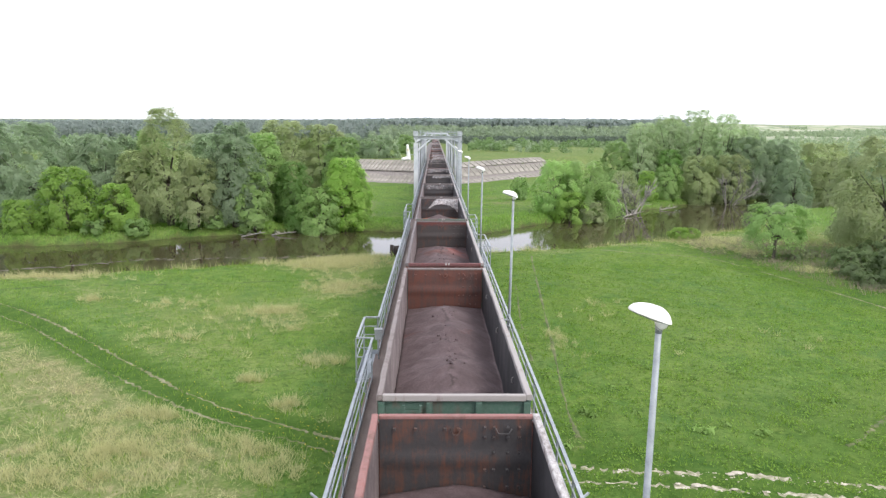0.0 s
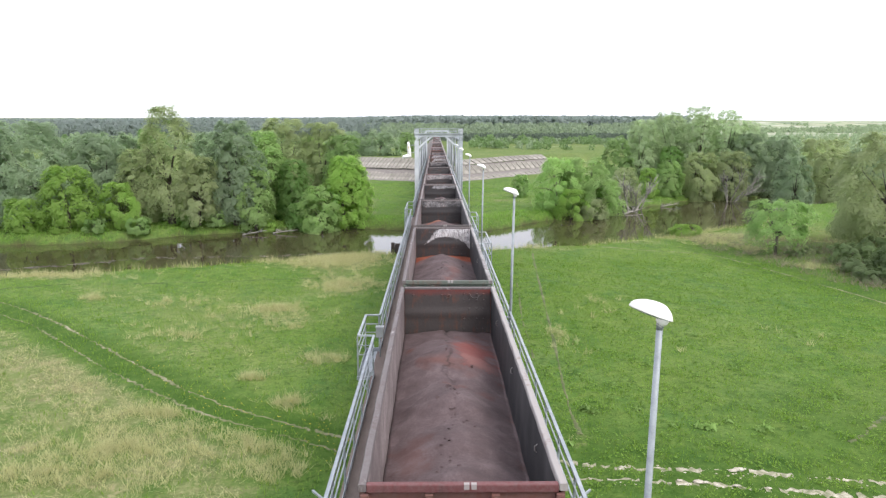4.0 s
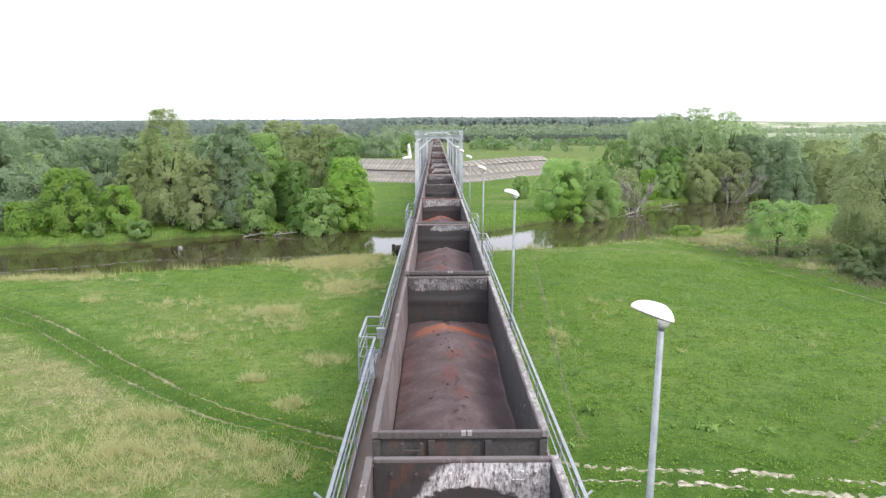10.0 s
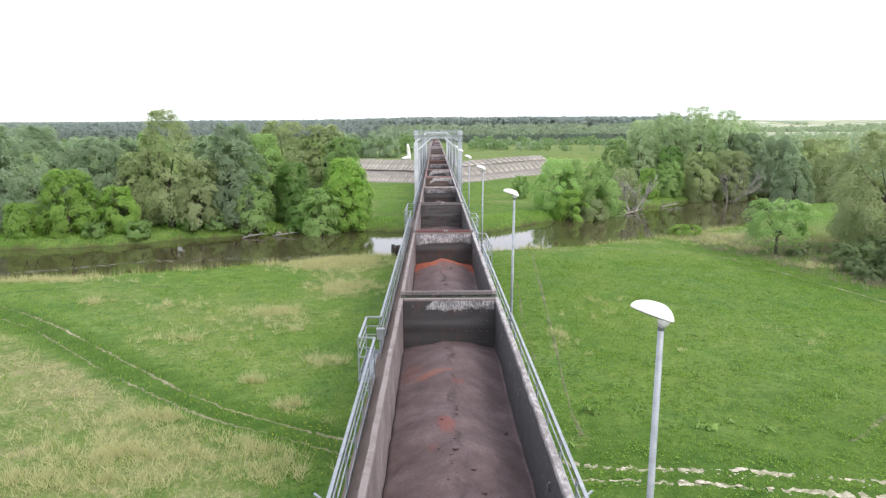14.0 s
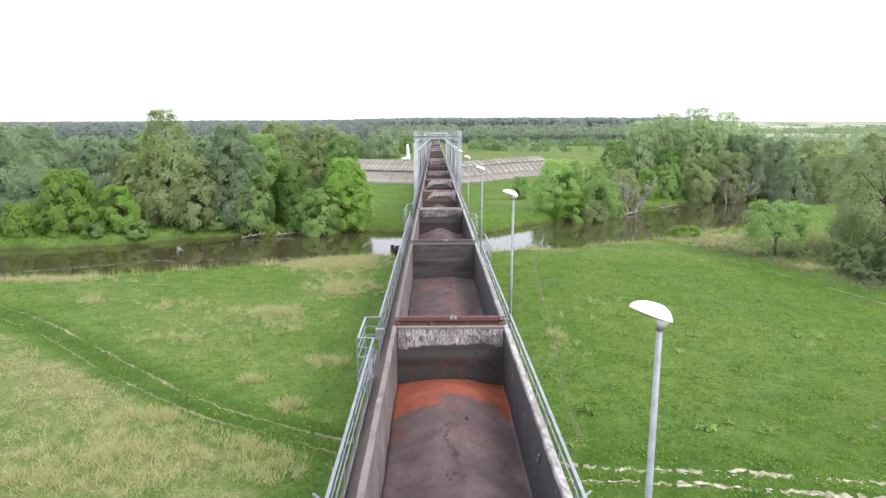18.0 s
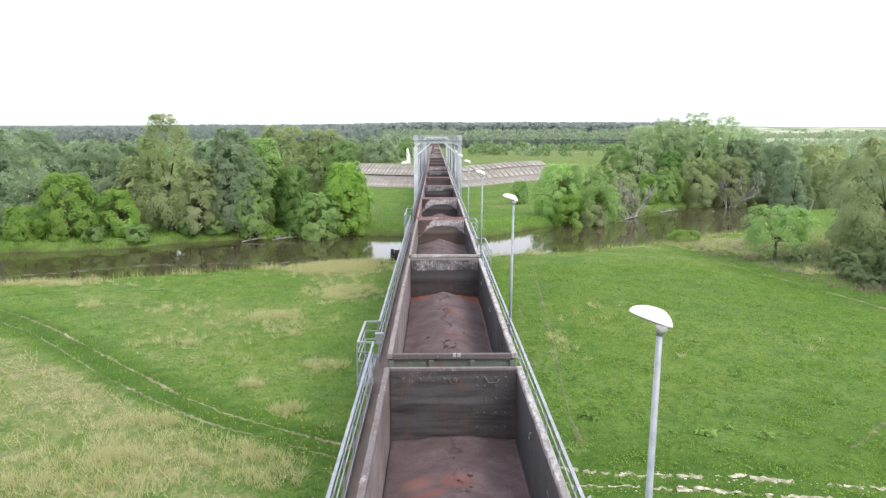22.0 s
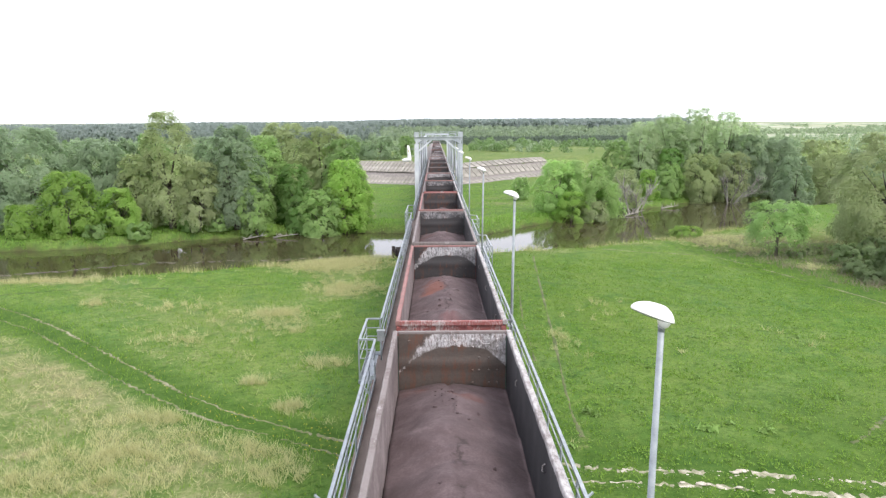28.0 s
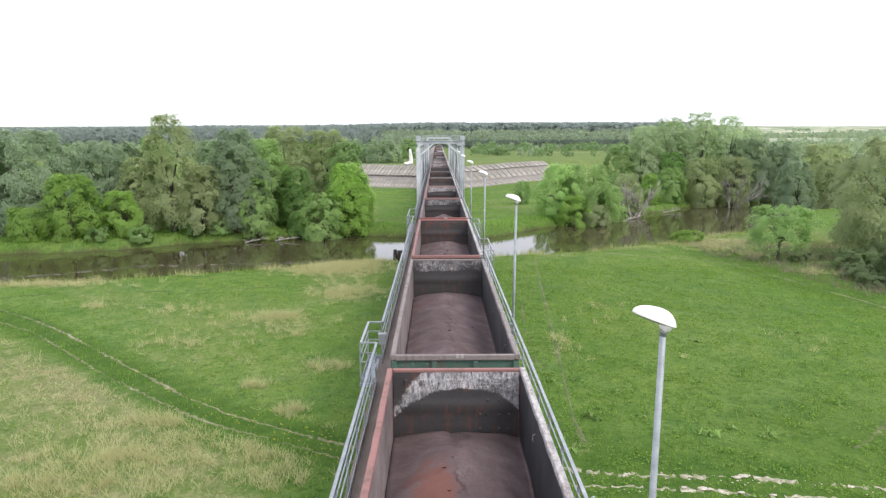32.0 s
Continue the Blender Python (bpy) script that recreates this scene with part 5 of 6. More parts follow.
def make_train(count):
    pieces = wagon_parts()
    loads = [ore_mesh(11 + k, {5: 0.14, 7: 0.05, 8: 0.13, 9: 0.08}.get(k, 0.0)) for k in range(15)]
    crumbs = [crumb_mesh(me, 51 + k) for k, me in enumerate(loads)]
    lumps = []
    for k in range(3):
        bm = bmesh.new()
        bmesh.ops.create_icosphere(bm, subdivisions=2, radius=0.09)
        for v in bm.verts:
            v.co *= 1 + 0.5 * noise.noise(v.co * 11 + Vector((k, 0, 0)))
            v.co.z *= 0.7
        lumps.append(finish("ore_lump", bm, ORES["plain"]))
    for k in range(count):
        out, rim, wall, load = LOOKS[k if k < len(LOOKS) else 2 + (k * 7) % 15]
        w = thing("ore_wagon", "open %s freight wagon with %s" % (COLOUR[out], BACK[wall]), "freight wagon", (0, 0, 0), "wagons of the train")
        made = []
        for name, me, role, label, under in pieces:
            ob = new(name, me)
            ob.parent = made[under] if under is not None else w
            slot = ob.material_slots[0]
            slot.link = "OBJECT"
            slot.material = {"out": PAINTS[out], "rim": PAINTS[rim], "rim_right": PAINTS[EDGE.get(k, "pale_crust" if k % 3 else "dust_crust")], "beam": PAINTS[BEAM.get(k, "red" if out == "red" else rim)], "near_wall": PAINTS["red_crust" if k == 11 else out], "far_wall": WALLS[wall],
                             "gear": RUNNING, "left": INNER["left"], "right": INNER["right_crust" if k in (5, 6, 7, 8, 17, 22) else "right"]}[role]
            if name == "wall_bolts":
                ob["kind"] = "stuff"
            made.append(ob)
        if k in (3, 4, 5, 6, 8, 9, 12, 14):
            bm = bmesh.new()
            for x in (0.02, 0.13):
                box(bm, x, x + 0.08, -6.516, -6.45, 3.4, 3.484)
            part("painted_mark", bm, PAINTS["pale"], w, "two short white bars of worn paint")
        heap = new("ore_load", loads[k % 15])
        heap.material_slots[0].link = "OBJECT"
        heap.material_slots[0].material = ORES[load]
        tagged(heap, "%s heaped in a wagon" % FILL[load], "ore", "loads of the train")
        bits = new("loose_ore", crumbs[k % 15])
        bits.parent = heap
        bits["kind"] = "stuff"
        bits.material_slots[0].link = "OBJECT"
        bits.material_slots[0].material = ORES[load]
        rnd = random.Random(100 + k)
        for _ in range(2):
            lump = new("ore_lump", lumps[rnd.randrange(3)])
            lump.parent = heap
            lump.material_slots[0].link = "OBJECT"
            lump.material_slots[0].material = ORES[load]
            x, y = rnd.uniform(-1.2, 1.2), rnd.uniform(-5.4, 5.6)
            near = min(heap.data.vertices[:5400], key=lambda q: (q.co.x - x) ** 2 + (q.co.y - y) ** 2)
            lump.matrix_basis = pose(x, y, near.co.z + 0.02, rnd.uniform(0, 90), rnd.uniform(0, 90), 0) @ Matrix.Scale(rnd.uniform(0.35, 0.6), 4)
        TRAIN.append((FIRST + (k - 1) * PITCH, w, heap))


make_train(35)


# ---- slabs on the terrace ----
def make_slabs():
    def slab_mesh(w, l, seed):
        rnd = random.Random(seed)
        bm = bmesh.new()
        box(bm, -w / 2, w / 2, -l / 2, l / 2, -0.1, 0.1, 0.03)
        for v in bm.verts:
            v.co.x += rnd.uniform(-0.04, 0.04)
            v.co.y += rnd.uniform(-0.04, 0.04)
        return finish("slab", bm, SLAB)

    for side, x0, n, rows, w in ((-1, -3.2, 26, 2, 1.3), (1, 7.2, 19, 3, 3.3)):
        rev = thing("slab_slope", "weathered concrete slabs paving the terrace slope", "paving", kind="structure")
        k = -0.4 if side < 0 else 1.25
        along = Vector((1, k, 0)).normalized()
        up = Vector((-k, 1, 0)).normalized()
        run = 14 / math.sqrt(1 + k * k)
        l = math.hypot(run, 5.5) / rows
        kinds = [slab_mesh(w - (0.26 if side < 0 else 0.55), l - (0.03 if side < 0 else 0.4), s) for s in range(3)]
        bm = bmesh.new()
        grid = []
        for i in range(n + 1):
            foot = Vector((x0, float(terrace_foot(np.array(x0))), 0)) + along * (side * i * w)
            grid.append([bm.verts.new((q.x, q.y, float(height(q.x, q.y)) + 0.03)) for q in (foot + up * (run * j / 6) for j in range(7))])
        for r0, r1 in zip(grid, grid[1:]):
            for j in range(6):
                bm.faces.new((r0[j], r1[j], r1[j + 1], r0[j + 1]))
        part("bedding", bm, BALLAST, rev, "dark earth showing in the joints")
        rnd = random.Random(4 + side)
        for i in range(n):
            foot = Vector((x0, float(terrace_foot(np.array(x0))), 0)) + along * (side * (i + 0.5) * w)
            for j in range(rows):
                p = foot + up * (run * (j + 0.5) / rows)
                d = up * 0.5
                slope = math.atan(float(height(p.x + d.x, p.y + d.y)) - float(height(p.x - d.x, p.y - d.y)))
                s = new("slab", kinds[rnd.randrange(3)])
                s.parent = rev
                s.matrix_basis = pose(p.x, p.y, float(height(p.x, p.y)) + 0.1 + rnd.uniform(-0.04, 0.04)) @ Matrix.Rotation(math.atan2(along.y, along.x), 4, "Z") @ Matrix.Rotation(slope, 4, "X")


make_slabs()


# ---- trees ----
def leaf_cards(rs, centres, normals, size, stretch=1.0, droop=0.0, loose=0.8):
    """Small pointed leaf sprays, one face each, turned about the normals given."""
    n = len(centres)
    nrm = normals + loose * rs.randn(n, 3)
    nrm /= np.linalg.norm(nrm, axis=1, keepdims=True) + 1e-9
    ref = rs.randn(n, 3)
    ref[:, 2] -= droop * 3
    u = ref - nrm * np.sum(ref * nrm, 1, keepdims=True)
    u /= np.linalg.norm(u, axis=1, keepdims=True) + 1e-9
    v = np.cross(nrm, u)
    s = size * (0.5 + rs.rand(n, 1))
    a, b = u * s * stretch, v * s * 0.7
    pts = np.stack([centres - a * 0.7 - b, centres - a * 0.7 + b, centres + a * 1.2], 1).reshape(-1, 3)
    return pts, np.arange(3 * n).reshape(-1, 3)


def tree(name, x, y, h, w, leaves, label, seed, base=0.12, size=0.3, droop=0.35, top=1.0, dense=1.0, depth=0.85, bark=None, category="tree", stems=1, group="", narrow=0.0):
    rs = np.random.RandomState(seed)
    h, z0 = 1.05 * h, float(height(x, y)) - 0.1
    t = thing(name, label, category, (x, y, z0), group)
    # small clumps fill the shell of an uneven egg; twigs with leaf sprays stand out of each clump
    clump = min(1.7, max(0.55, 0.12 * w))
    lobes = int(min(180, max(16, 1.3 * w * h * (1 - base) / clump ** 2)))
    cs, rr = [], []
    bend = rs.uniform(0, 6.28, 3)
    for k in range(lobes):
        f = (k + 0.5) / lobes
        zz = base + (1 - base) * (0.04 + 0.93 * f)
        a = k * 2.4 + rs.uniform(-0.5, 0.5)
        env = max(0.3, math.sin(math.pi * (0.24 + 0.68 * f)) ** 0.5) * (1 - narrow * f)
        env *= 1 + 0.15 * math.sin(2 * a + bend[0] + 3 * f) + 0.12 * math.sin(3 * a + bend[1] - 5 * f)
        r = clump * rs.uniform(0.6, 1.35) * (0.65 + 0.35 * env)
        rad = env * max(0.5 * w - 0.9 * r, 0.1 * w) * rs.uniform(0.45, 1.0) ** 0.5
        cs.append((rad * math.cos(a), rad * math.sin(a) * depth, min(zz * h + rs.uniform(-0.4, 0.4) * r, h * top - r * 0.95)))
        rr.append(r)
    cs, rr = np.array(cs), np.minimum(np.array(rr), 0.2 * h)
    size *= 0.61
    n = int(min(46000, 3.1 * w * h * dense / size ** 2))
    big = rs.choice(lobes, n, p=rr ** 2 / np.sum(rr ** 2))
    mid = np.array([0, 0, 0.38 * h])
    hull = (cs - mid) / np.array([0.5 * w, 0.5 * w, 0.6 * h])
    hull /= np.linalg.norm(hull, axis=1, keepdims=True) + 1e-6
    twigs = 24
    tw = 0.8 * rs.randn(lobes, twigs, 3) + 0.85 * hull[:, None] + np.array([0, 0, 0.5])
    tw /= np.linalg.norm(tw, axis=2, keepdims=True)
    d = tw[big, rs.randint(0, twigs, n)] + 0.34 * rs.randn(n, 3)
    d /= np.linalg.norm(d, axis=1, keepdims=True)
    s = 0.68 + 0.36 * rs.rand(n) + 0.4 * (rs.rand(n) < 0.1) * rs.rand(n)
    s = np.where(rs.rand(n) < 0.16, 0.65 * rs.rand(n), s)
    pos = cs[big] + d * (rr[big] * s)[:, None]
    pos[:, 2] -= droop * 0.9 * rr[big] * s * s * (0.4 + 0.9 * rs.rand(n))
    pos[:, 2] = np.maximum(pos[:, 2], 0.15 + 0.3 * rs.rand(n))
    v, f = leaf_cards(rs, pos, 0.5 * d + 0.6 * hull[big] + np.array([0, 0, 0.5]), size, 1.3, droop, 0.22)
    crown = new("crown", raw("crown", v, f, leaves))
    crown.parent = t
    bm = bmesh.new()
    r0 = (0.018 * h + 0.01 * w) / stems ** 0.5
    for s in range(stems):
        bx, by = (rs.uniform(-0.35, 0.35) * stems * 0.5, rs.uniform(-0.3, 0.3) * stems * 0.5)
        lean = rs.uniform(-0.1, 0.1, 2) * h * (1.0 if stems > 1 else 0.5)
        fork = Vector((bx + lean[0], by + lean[1], h * 0.36))
        tube(bm, [(bx, by, -0.2), (bx + lean[0] * 0.4, by + lean[1] * 0.4, h * 0.17), fork], [r0 * 1.35, r0, r0 * 0.75], 9)
        for k in rs.choice(lobes, min(lobes, 9), replace=False):
            e = Vector(cs[k])
            m = fork.lerp(e, 0.5) + Vector((rs.uniform(-0.4, 0.4), rs.uniform(-0.4, 0.4), rs.uniform(0, 0.05) * h))
            tube(bm, [fork + (fork * -0.02), m, e], [r0 * 0.4, r0 * 0.2, r0 * 0.06], 6)
    part("trunk", bm, bark or BARK, t)
    return t


W = "grey-green willow with a broad drooping crown on the river bank"
OV = "olive-yellow willow in young leaf beside the river"
BR = "fresh green young tree on the river bank"
MD = "green rounded tree on the river bank"
PO = "tall pale green poplar behind the river"

# the far bank, upstream
tree("willow_tree", -66, 113, 16.6, 17, LEAF_WILLOW, W, 1, 0.06, 0.25, 0.6)
tree("willow_tree", -77, 117, 15.2, 15, LEAF_WILLOW, W, 2, 0.06, 0.25, 0.6)
tree("willow_tree", -55, 117, 14.8, 13, LEAF_WILLOW, W, 3, 0.08, 0.25, 0.5)
tree("young_tree", -56.5, 106.5, 9.6, 9, LEAF_BRIGHT, BR, 4, 0.02, 0.21, 0.1)
tree("young_tree", -49.5, 108, 7.0, 7, LEAF_BRIGHT, BR, 5, 0.02, 0.2, 0.1)
tree("shrub", -62.5, 104.6, 5.0, 6, LEAF_BRIGHT, "fresh green bush at the water's edge", 6, 0.0, 0.2, 0.1, category="bush")
tree("willow_tree", -43.5, 113, 18.6, 12.5, LEAF_OLIVE, "tall olive-brown willow with thin upper branches", 7, 0.1, 0.2, 0.55, dense=0.65, narrow=0.35)
tree("willow_tree", -38.5, 112, 11.0, 8, LEAF_OLIVE, OV, 8, 0.1, 0.22, 0.6)
tree("willow_tree", -33, 114.5, 16.6, 9.5, LEAF_WILLOW, W, 9, 0.05, 0.235, 0.5)
tree("willow_tree", -30, 114, 9.5, 7, LEAF_SPRING, MD, 10, 0.04, 0.22, 0.4)
tree("leafy_tree", -24.2, 118.5, 10.2, 7, LEAF_DARK, "deep green tree in the shade of the willows", 11, 0.02, 0.235, 0.1)
tree("willow_tree", -27.5, 127, 17, 12, LEAF_OLIVE, OV, 12, 0.1, 0.25, 0.4)
tree("willow_tree", -20, 127, 16.3, 9.5, LEAF_OLIVE, OV, 13, 0.1, 0.25, 0.4)
tree("young_tree", -15.4, 118, 12.0, 8.5, LEAF_BRIGHT, BR, 14, 0.02, 0.22, 0.15)
tree("leafy_tree", -19, 114.5, 9.0, 7.5, LEAF_SPRING, MD, 15, 0.02, 0.21, 0.3)
tree("young_tree", -13.6, 121, 9.0, 5.5, LEAF_BRIGHT, BR, 16, 0.02, 0.21, 0.15)
tree("leafy_tree", -49, 121, 15.0, 8, LEAF_DARK, "deep green tree behind the willows", 17, 0.1, 0.24, 0.1)
tree("leafy_tree", -22.5, 116.5, 5.2, 6, LEAF_DARK, "deep green bush overhanging the water", 18, 0.0, 0.2, 0.3, category="bush")
tree("willow_tree", -90, 118, 17, 17, LEAF_WILLOW, W, 19, 0.06, 0.27, 0.5)
for i, (bx, by, bh, bw, lf) in enumerate(((-46, 106.4, 2.6, 4.5, LEAF_MID), (-40, 111.4, 2.4, 4, LEAF_DARK), (-35.8, 112.8, 3.0, 4.5, LEAF_MID), (-69, 104, 2.6, 6, LEAF_MID), (-28.3, 114.6, 2.4, 4, LEAF_BRIGHT), (-73, 104.5, 3.6, 6, LEAF_DARK), (-52, 105, 2.2, 4, LEAF_MID))):
    tree("shrub", bx, by, bh, bw, lf, "low green bush along the river bank", 30 + i, 0.0, 0.22, 0.2, category="bush", group="bank bushes")

tree("willow_tree", -38, 121, 14.8, 12, LEAF_WILLOW, W, 20, 0.04, 0.25, 0.5)
tree("willow_tree", -60, 122, 14.4, 13, LEAF_WILLOW, W, 21, 0.04, 0.25, 0.5)
tree("willow_tree", -30, 121, 14.8, 10, LEAF_SPRING, MD, 22, 0.04, 0.25, 0.5)
tree("leafy_tree", -16.5, 124, 14.0, 9, LEAF_MID, MD, 23, 0.03, 0.25, 0.3)
tree("willow_tree", -48, 112.5, 12.0, 8, LEAF_OLIVE, OV, 24, 0.05, 0.235, 0.5)

# the far bank, downstream
RB = "rounded green willow bush on the river bank"
tree("willow_bush", 23.6, 133, 10.0, 10, LEAF_SPRING, RB, 41, 0.0, 0.2, 0.2, category="bush")
tree("willow_bush", 29.0, 134, 11.6, 11.5, LEAF_SPRING, RB, 42, 0.0, 0.2, 0.2, category="bush")
tree("willow_bush", 25.8, 130, 7.2, 7.5, LEAF_BRIGHT, RB, 38, 0.0, 0.2, 0.15, category="bush")
tree("willow_bush", 29.8, 130.2, 5.4, 7.0, LEAF_OLIVE, RB, 39, 0.0, 0.19, 0.3, category="bush")
tree("willow_bush", 34.0, 136.5, 8.0, 7, LEAF_SPRING, RB, 43, 0.0, 0.19, 0.2, category="bush")
tree("willow_bush", 40.2, 146.5, 8.0, 7.5, LEAF_OLIVE, "grey-olive willow bush behind a dead tree", 40, 0.0, 0.2, 0.4, category="bush", dense=0.6)
tree("shrub", 19.8, 160, 5.2, 4.5, LEAF_MID, "small green bush in the meadow", 44, 0.0, 0.2, 0.1, category="bush")
tree("leafy_tree", 43.5, 166, 13.0, 7.5, LEAF_MID, MD, 45, 0.02, 0.24, 0.1)
tree("poplar_tree", 50, 168, 17.0, 9.5, LEAF_POPLAR, PO, 46, 0.08, 0.25, 0.2, dense=0.6)
tree("poplar_tree", 57.5, 172, 19.2, 10, LEAF_POPLAR, PO, 47, 0.1, 0.25, 0.2, dense=0.6)
tree("poplar_tree", 65, 173, 20.2, 10, LEAF_POPLAR, PO, 48, 0.1, 0.25, 0.2, dense=0.6)
tree("poplar_tree", 72.5, 173, 19.4, 10, LEAF_POPLAR, PO, 49, 0.1, 0.25, 0.2, dense=0.6)
tree("poplar_tree", 79.5, 176, 17.0, 8.5, LEAF_POPLAR, PO, 50, 0.1, 0.25, 0.2, dense=0.6)
tree("poplar_tree", 53.5, 176, 17.5, 11, LEAF_POPLAR, PO, 62, 0.05, 0.25, 0.2, dense=0.6)
tree("poplar_tree", 69, 180, 19.0, 11, LEAF_POPLAR, PO, 63, 0.05, 0.25, 0.2, dense=0.6)
tree("poplar_tree", 61, 180, 18.5, 11, LEAF_POPLAR, PO, 64, 0.05, 0.25, 0.2, dense=0.6)
tree("willow_tree", 76, 171, 15.0, 12, LEAF_WILLOW, W, 65, 0.03, 0.25, 0.4)
tree("willow_tree", 86, 175, 14.2, 12, LEAF_WILLOW, W, 66, 0.03, 0.25, 0.4)
tree("leafy_tree", 57, 168, 11.0, 8, LEAF_DARK, "deep green tree behind the willows", 67, 0.02, 0.235, 0.2)
tree("willow_tree", 63, 164.5, 11.5, 10, LEAF_OLIVE, "olive-green willow beside the river", 51, 0.02, 0.235, 0.5)
tree("willow_tree", 71, 165.5, 13.0, 10, LEAF_OLIVE, OV, 52, 0.03, 0.235, 0.5, dense=0.75)
tree("willow_tree", 54.5, 161, 8.0, 7, LEAF_SPRING, "fresh green willow beside the river", 53, 0.0, 0.22, 0.5)
tree("willow_bush", 48.2, 156.5, 6.8, 5.5, LEAF_BRIGHT, "fresh green willow bush at the water", 54, 0.0, 0.2, 0.4, category="bush")
tree("willow_tree", 82, 182, 15.0, 11, LEAF_WILLOW, W, 55, 0.03, 0.25, 0.4)
tree("willow_tree", 92, 185, 13.6, 12, LEAF_WILLOW, W, 56, 0.03, 0.25, 0.4)
tree("willow_tree", 104, 188, 12.6, 13, LEAF_OLIVE, OV, 57, 0.03, 0.27, 0.4)
tree("willow_tree", 78, 150, 12.5, 9.5, LEAF_WILLOW, W, 58, 0.02, 0.235, 0.5)
tree("willow_tree", 87, 152, 13.0, 10, LEAF_OLIVE, OV, 59, 0.03, 0.235, 0.5)
tree("willow_tree", 97, 156, 12.4, 12, LEAF_WILLOW, W, 60, 0.03, 0.25, 0.5)
tree("willow_tree", 118, 175, 12.5, 16, LEAF_WILLOW, W, 61, 0.03, 0.25, 0.5)

# the near bank, downstream
tree("willow_tree", 58.6, 88.0, 15.4, 16.5, LEAF_OLIVE, "olive-yellow willow with hanging twigs and a leaning trunk", 70, 0.12, 0.21, 0.75, dense=1.1)
tree("willow_tree", 70, 93, 15.5, 12, LEAF_OLIVE, OV, 71, 0.08, 0.2, 0.7, dense=1.1)
tree("round_tree", 43.4, 86.2, 7.0, 9.0, LEAF_MID, "small round green willow at the meadow's edge", 72, 0.32, 0.18, 0.3, dense=0.65, stems=2)
for i, (bx, by, bh, bw, lf) in enumerate(((50.5, 73, 3.6, 7, LEAF_TANGLE), (55.5, 76, 4.6, 7, LEAF_TANGLE), (61, 75, 4.8, 8, LEAF_TANGLE), (49.5, 80, 2.6, 6, LEAF_TANGLE), (54.5, 82.5, 3.0, 6, LEAF_TANGLE),
                                          (46.8, 74.5, 1.9, 5, LEAF_TANGLE), (46.2, 70.5, 1.7, 4.5, LEAF_TANGLE), (48.8, 70, 3.0, 5, LEAF_TANGLE), (52.5, 68, 3.6, 6, LEAF_TANGLE), (45.6, 85.5, 1.0, 3.4, LEAF_TANGLE), (37.2, 101, 2.0, 5, LEAF_BRIGHT), (61, 97, 3.2, 6, LEAF_OLIVE),
                                          (58, 70, 4.2, 7, LEAF_TANGLE), (48.8, 88, 0.9, 4, LEAF_OLIVE), (64, 86, 4.5, 7, LEAF_BRIGHT))):
    tree("shrub", bx, by, bh, bw, lf, "tangled grey-green bush at the meadow's edge", 80 + i, 0.0, 0.17, 0.3, category="bush", group="meadow bushes", dense=1.2)


def bare_tree(x, y, h, seed, label, fall=0.3, n=7, twigs=9, thick=1.0):
    rs = np.random.RandomState(seed)
    t = thing("dead_tree", label, "dead tree", (x, y, float(height(x, y)) - 0.1))
    bm = bmesh.new()
    for k in range(n):
        a = rs.uniform(0, 6.28)
        d = Vector((math.cos(a) * rs.uniform(0.2, 0.8) + fall, math.sin(a) * 0.5 - 0.1, rs.uniform(0.5, 1.0))).normalized()
        l = h * rs.uniform(0.6, 1.0)
        p = [Vector((0, 0, 0)) + d * (l * f) + Vector((0, 0, -0.08 * l * f * f)) + Vector(rs.uniform(-0.25, 0.25, 3)) * f for f in (0, 0.3, 0.65, 1)]
        tube(bm, p, [0.2 * thick, 0.15 * thick, 0.09 * thick, 0.03], 7)
        for j in range(twigs):
            f = rs.uniform(0.2, 0.95)
            b = p[1].lerp(p[3], f)
            e = b + (d * 0.7 + Vector(rs.uniform(-0.9, 0.9, 3)) + Vector((0, 0, 0.4))).normalized() * l * rs.uniform(0.18, 0.4)
            tube(bm, [b, b.lerp(e, 0.5) + Vector((0, 0, 0.12)), e], [0.07 * thick, 0.045 * thick, 0.02], 5)
    part("bare_crown", bm, DEADWOOD, t)
    return t


bare_tree(40.5, 142.5, 9.5, 1, "bare grey dead willow leaning over the bank", 0.1, 8, 14, 0.9)
bare_tree(43.0, 146.0, 10.5, 2, "bare grey dead willow leaning over the bank", 0.0, 7, 14, 0.85)
bare_tree(69.0, 161.5, 12.5, 3, "grey dead branches inside a willow", 0.35, 6, 12, 0.85)
bare_tree(79, 148.5, 5, 4, "fallen grey branches at the water", 0.9, 5, 7, 0.7)


def drift(x, y, length, turn, seed, label):
    rs = np.random.RandomState(seed)
    t = thing("driftwood", label, "driftwood", (x, y, WATER - 0.05))
    bm = bmesh.new()
    c, s = math.cos(turn), math.sin(turn)
    p = [Vector((c * length * f, s * length * f, 0.15 + 0.7 * f * (1 - 0.3 * f))) for f in (0, 0.35, 0.7, 1)]
    tube(bm, p, [0.027 * length, 0.024 * length, 0.017 * length, 0.04], 8)
    for k in range(9):
        f = rs.uniform(0.05, 0.8)
        b = p[0].lerp(p[3], f)
        e = b + Vector((rs.uniform(-1, 1), rs.uniform(-0.8, 0.8), rs.uniform(0.2, 1.0))) * length * 0.22
        tube(bm, [b, b.lerp(e, 0.6), e], [0.07, 0.05, 0.02], 6)
    part("log", bm, DEADWOOD, t)


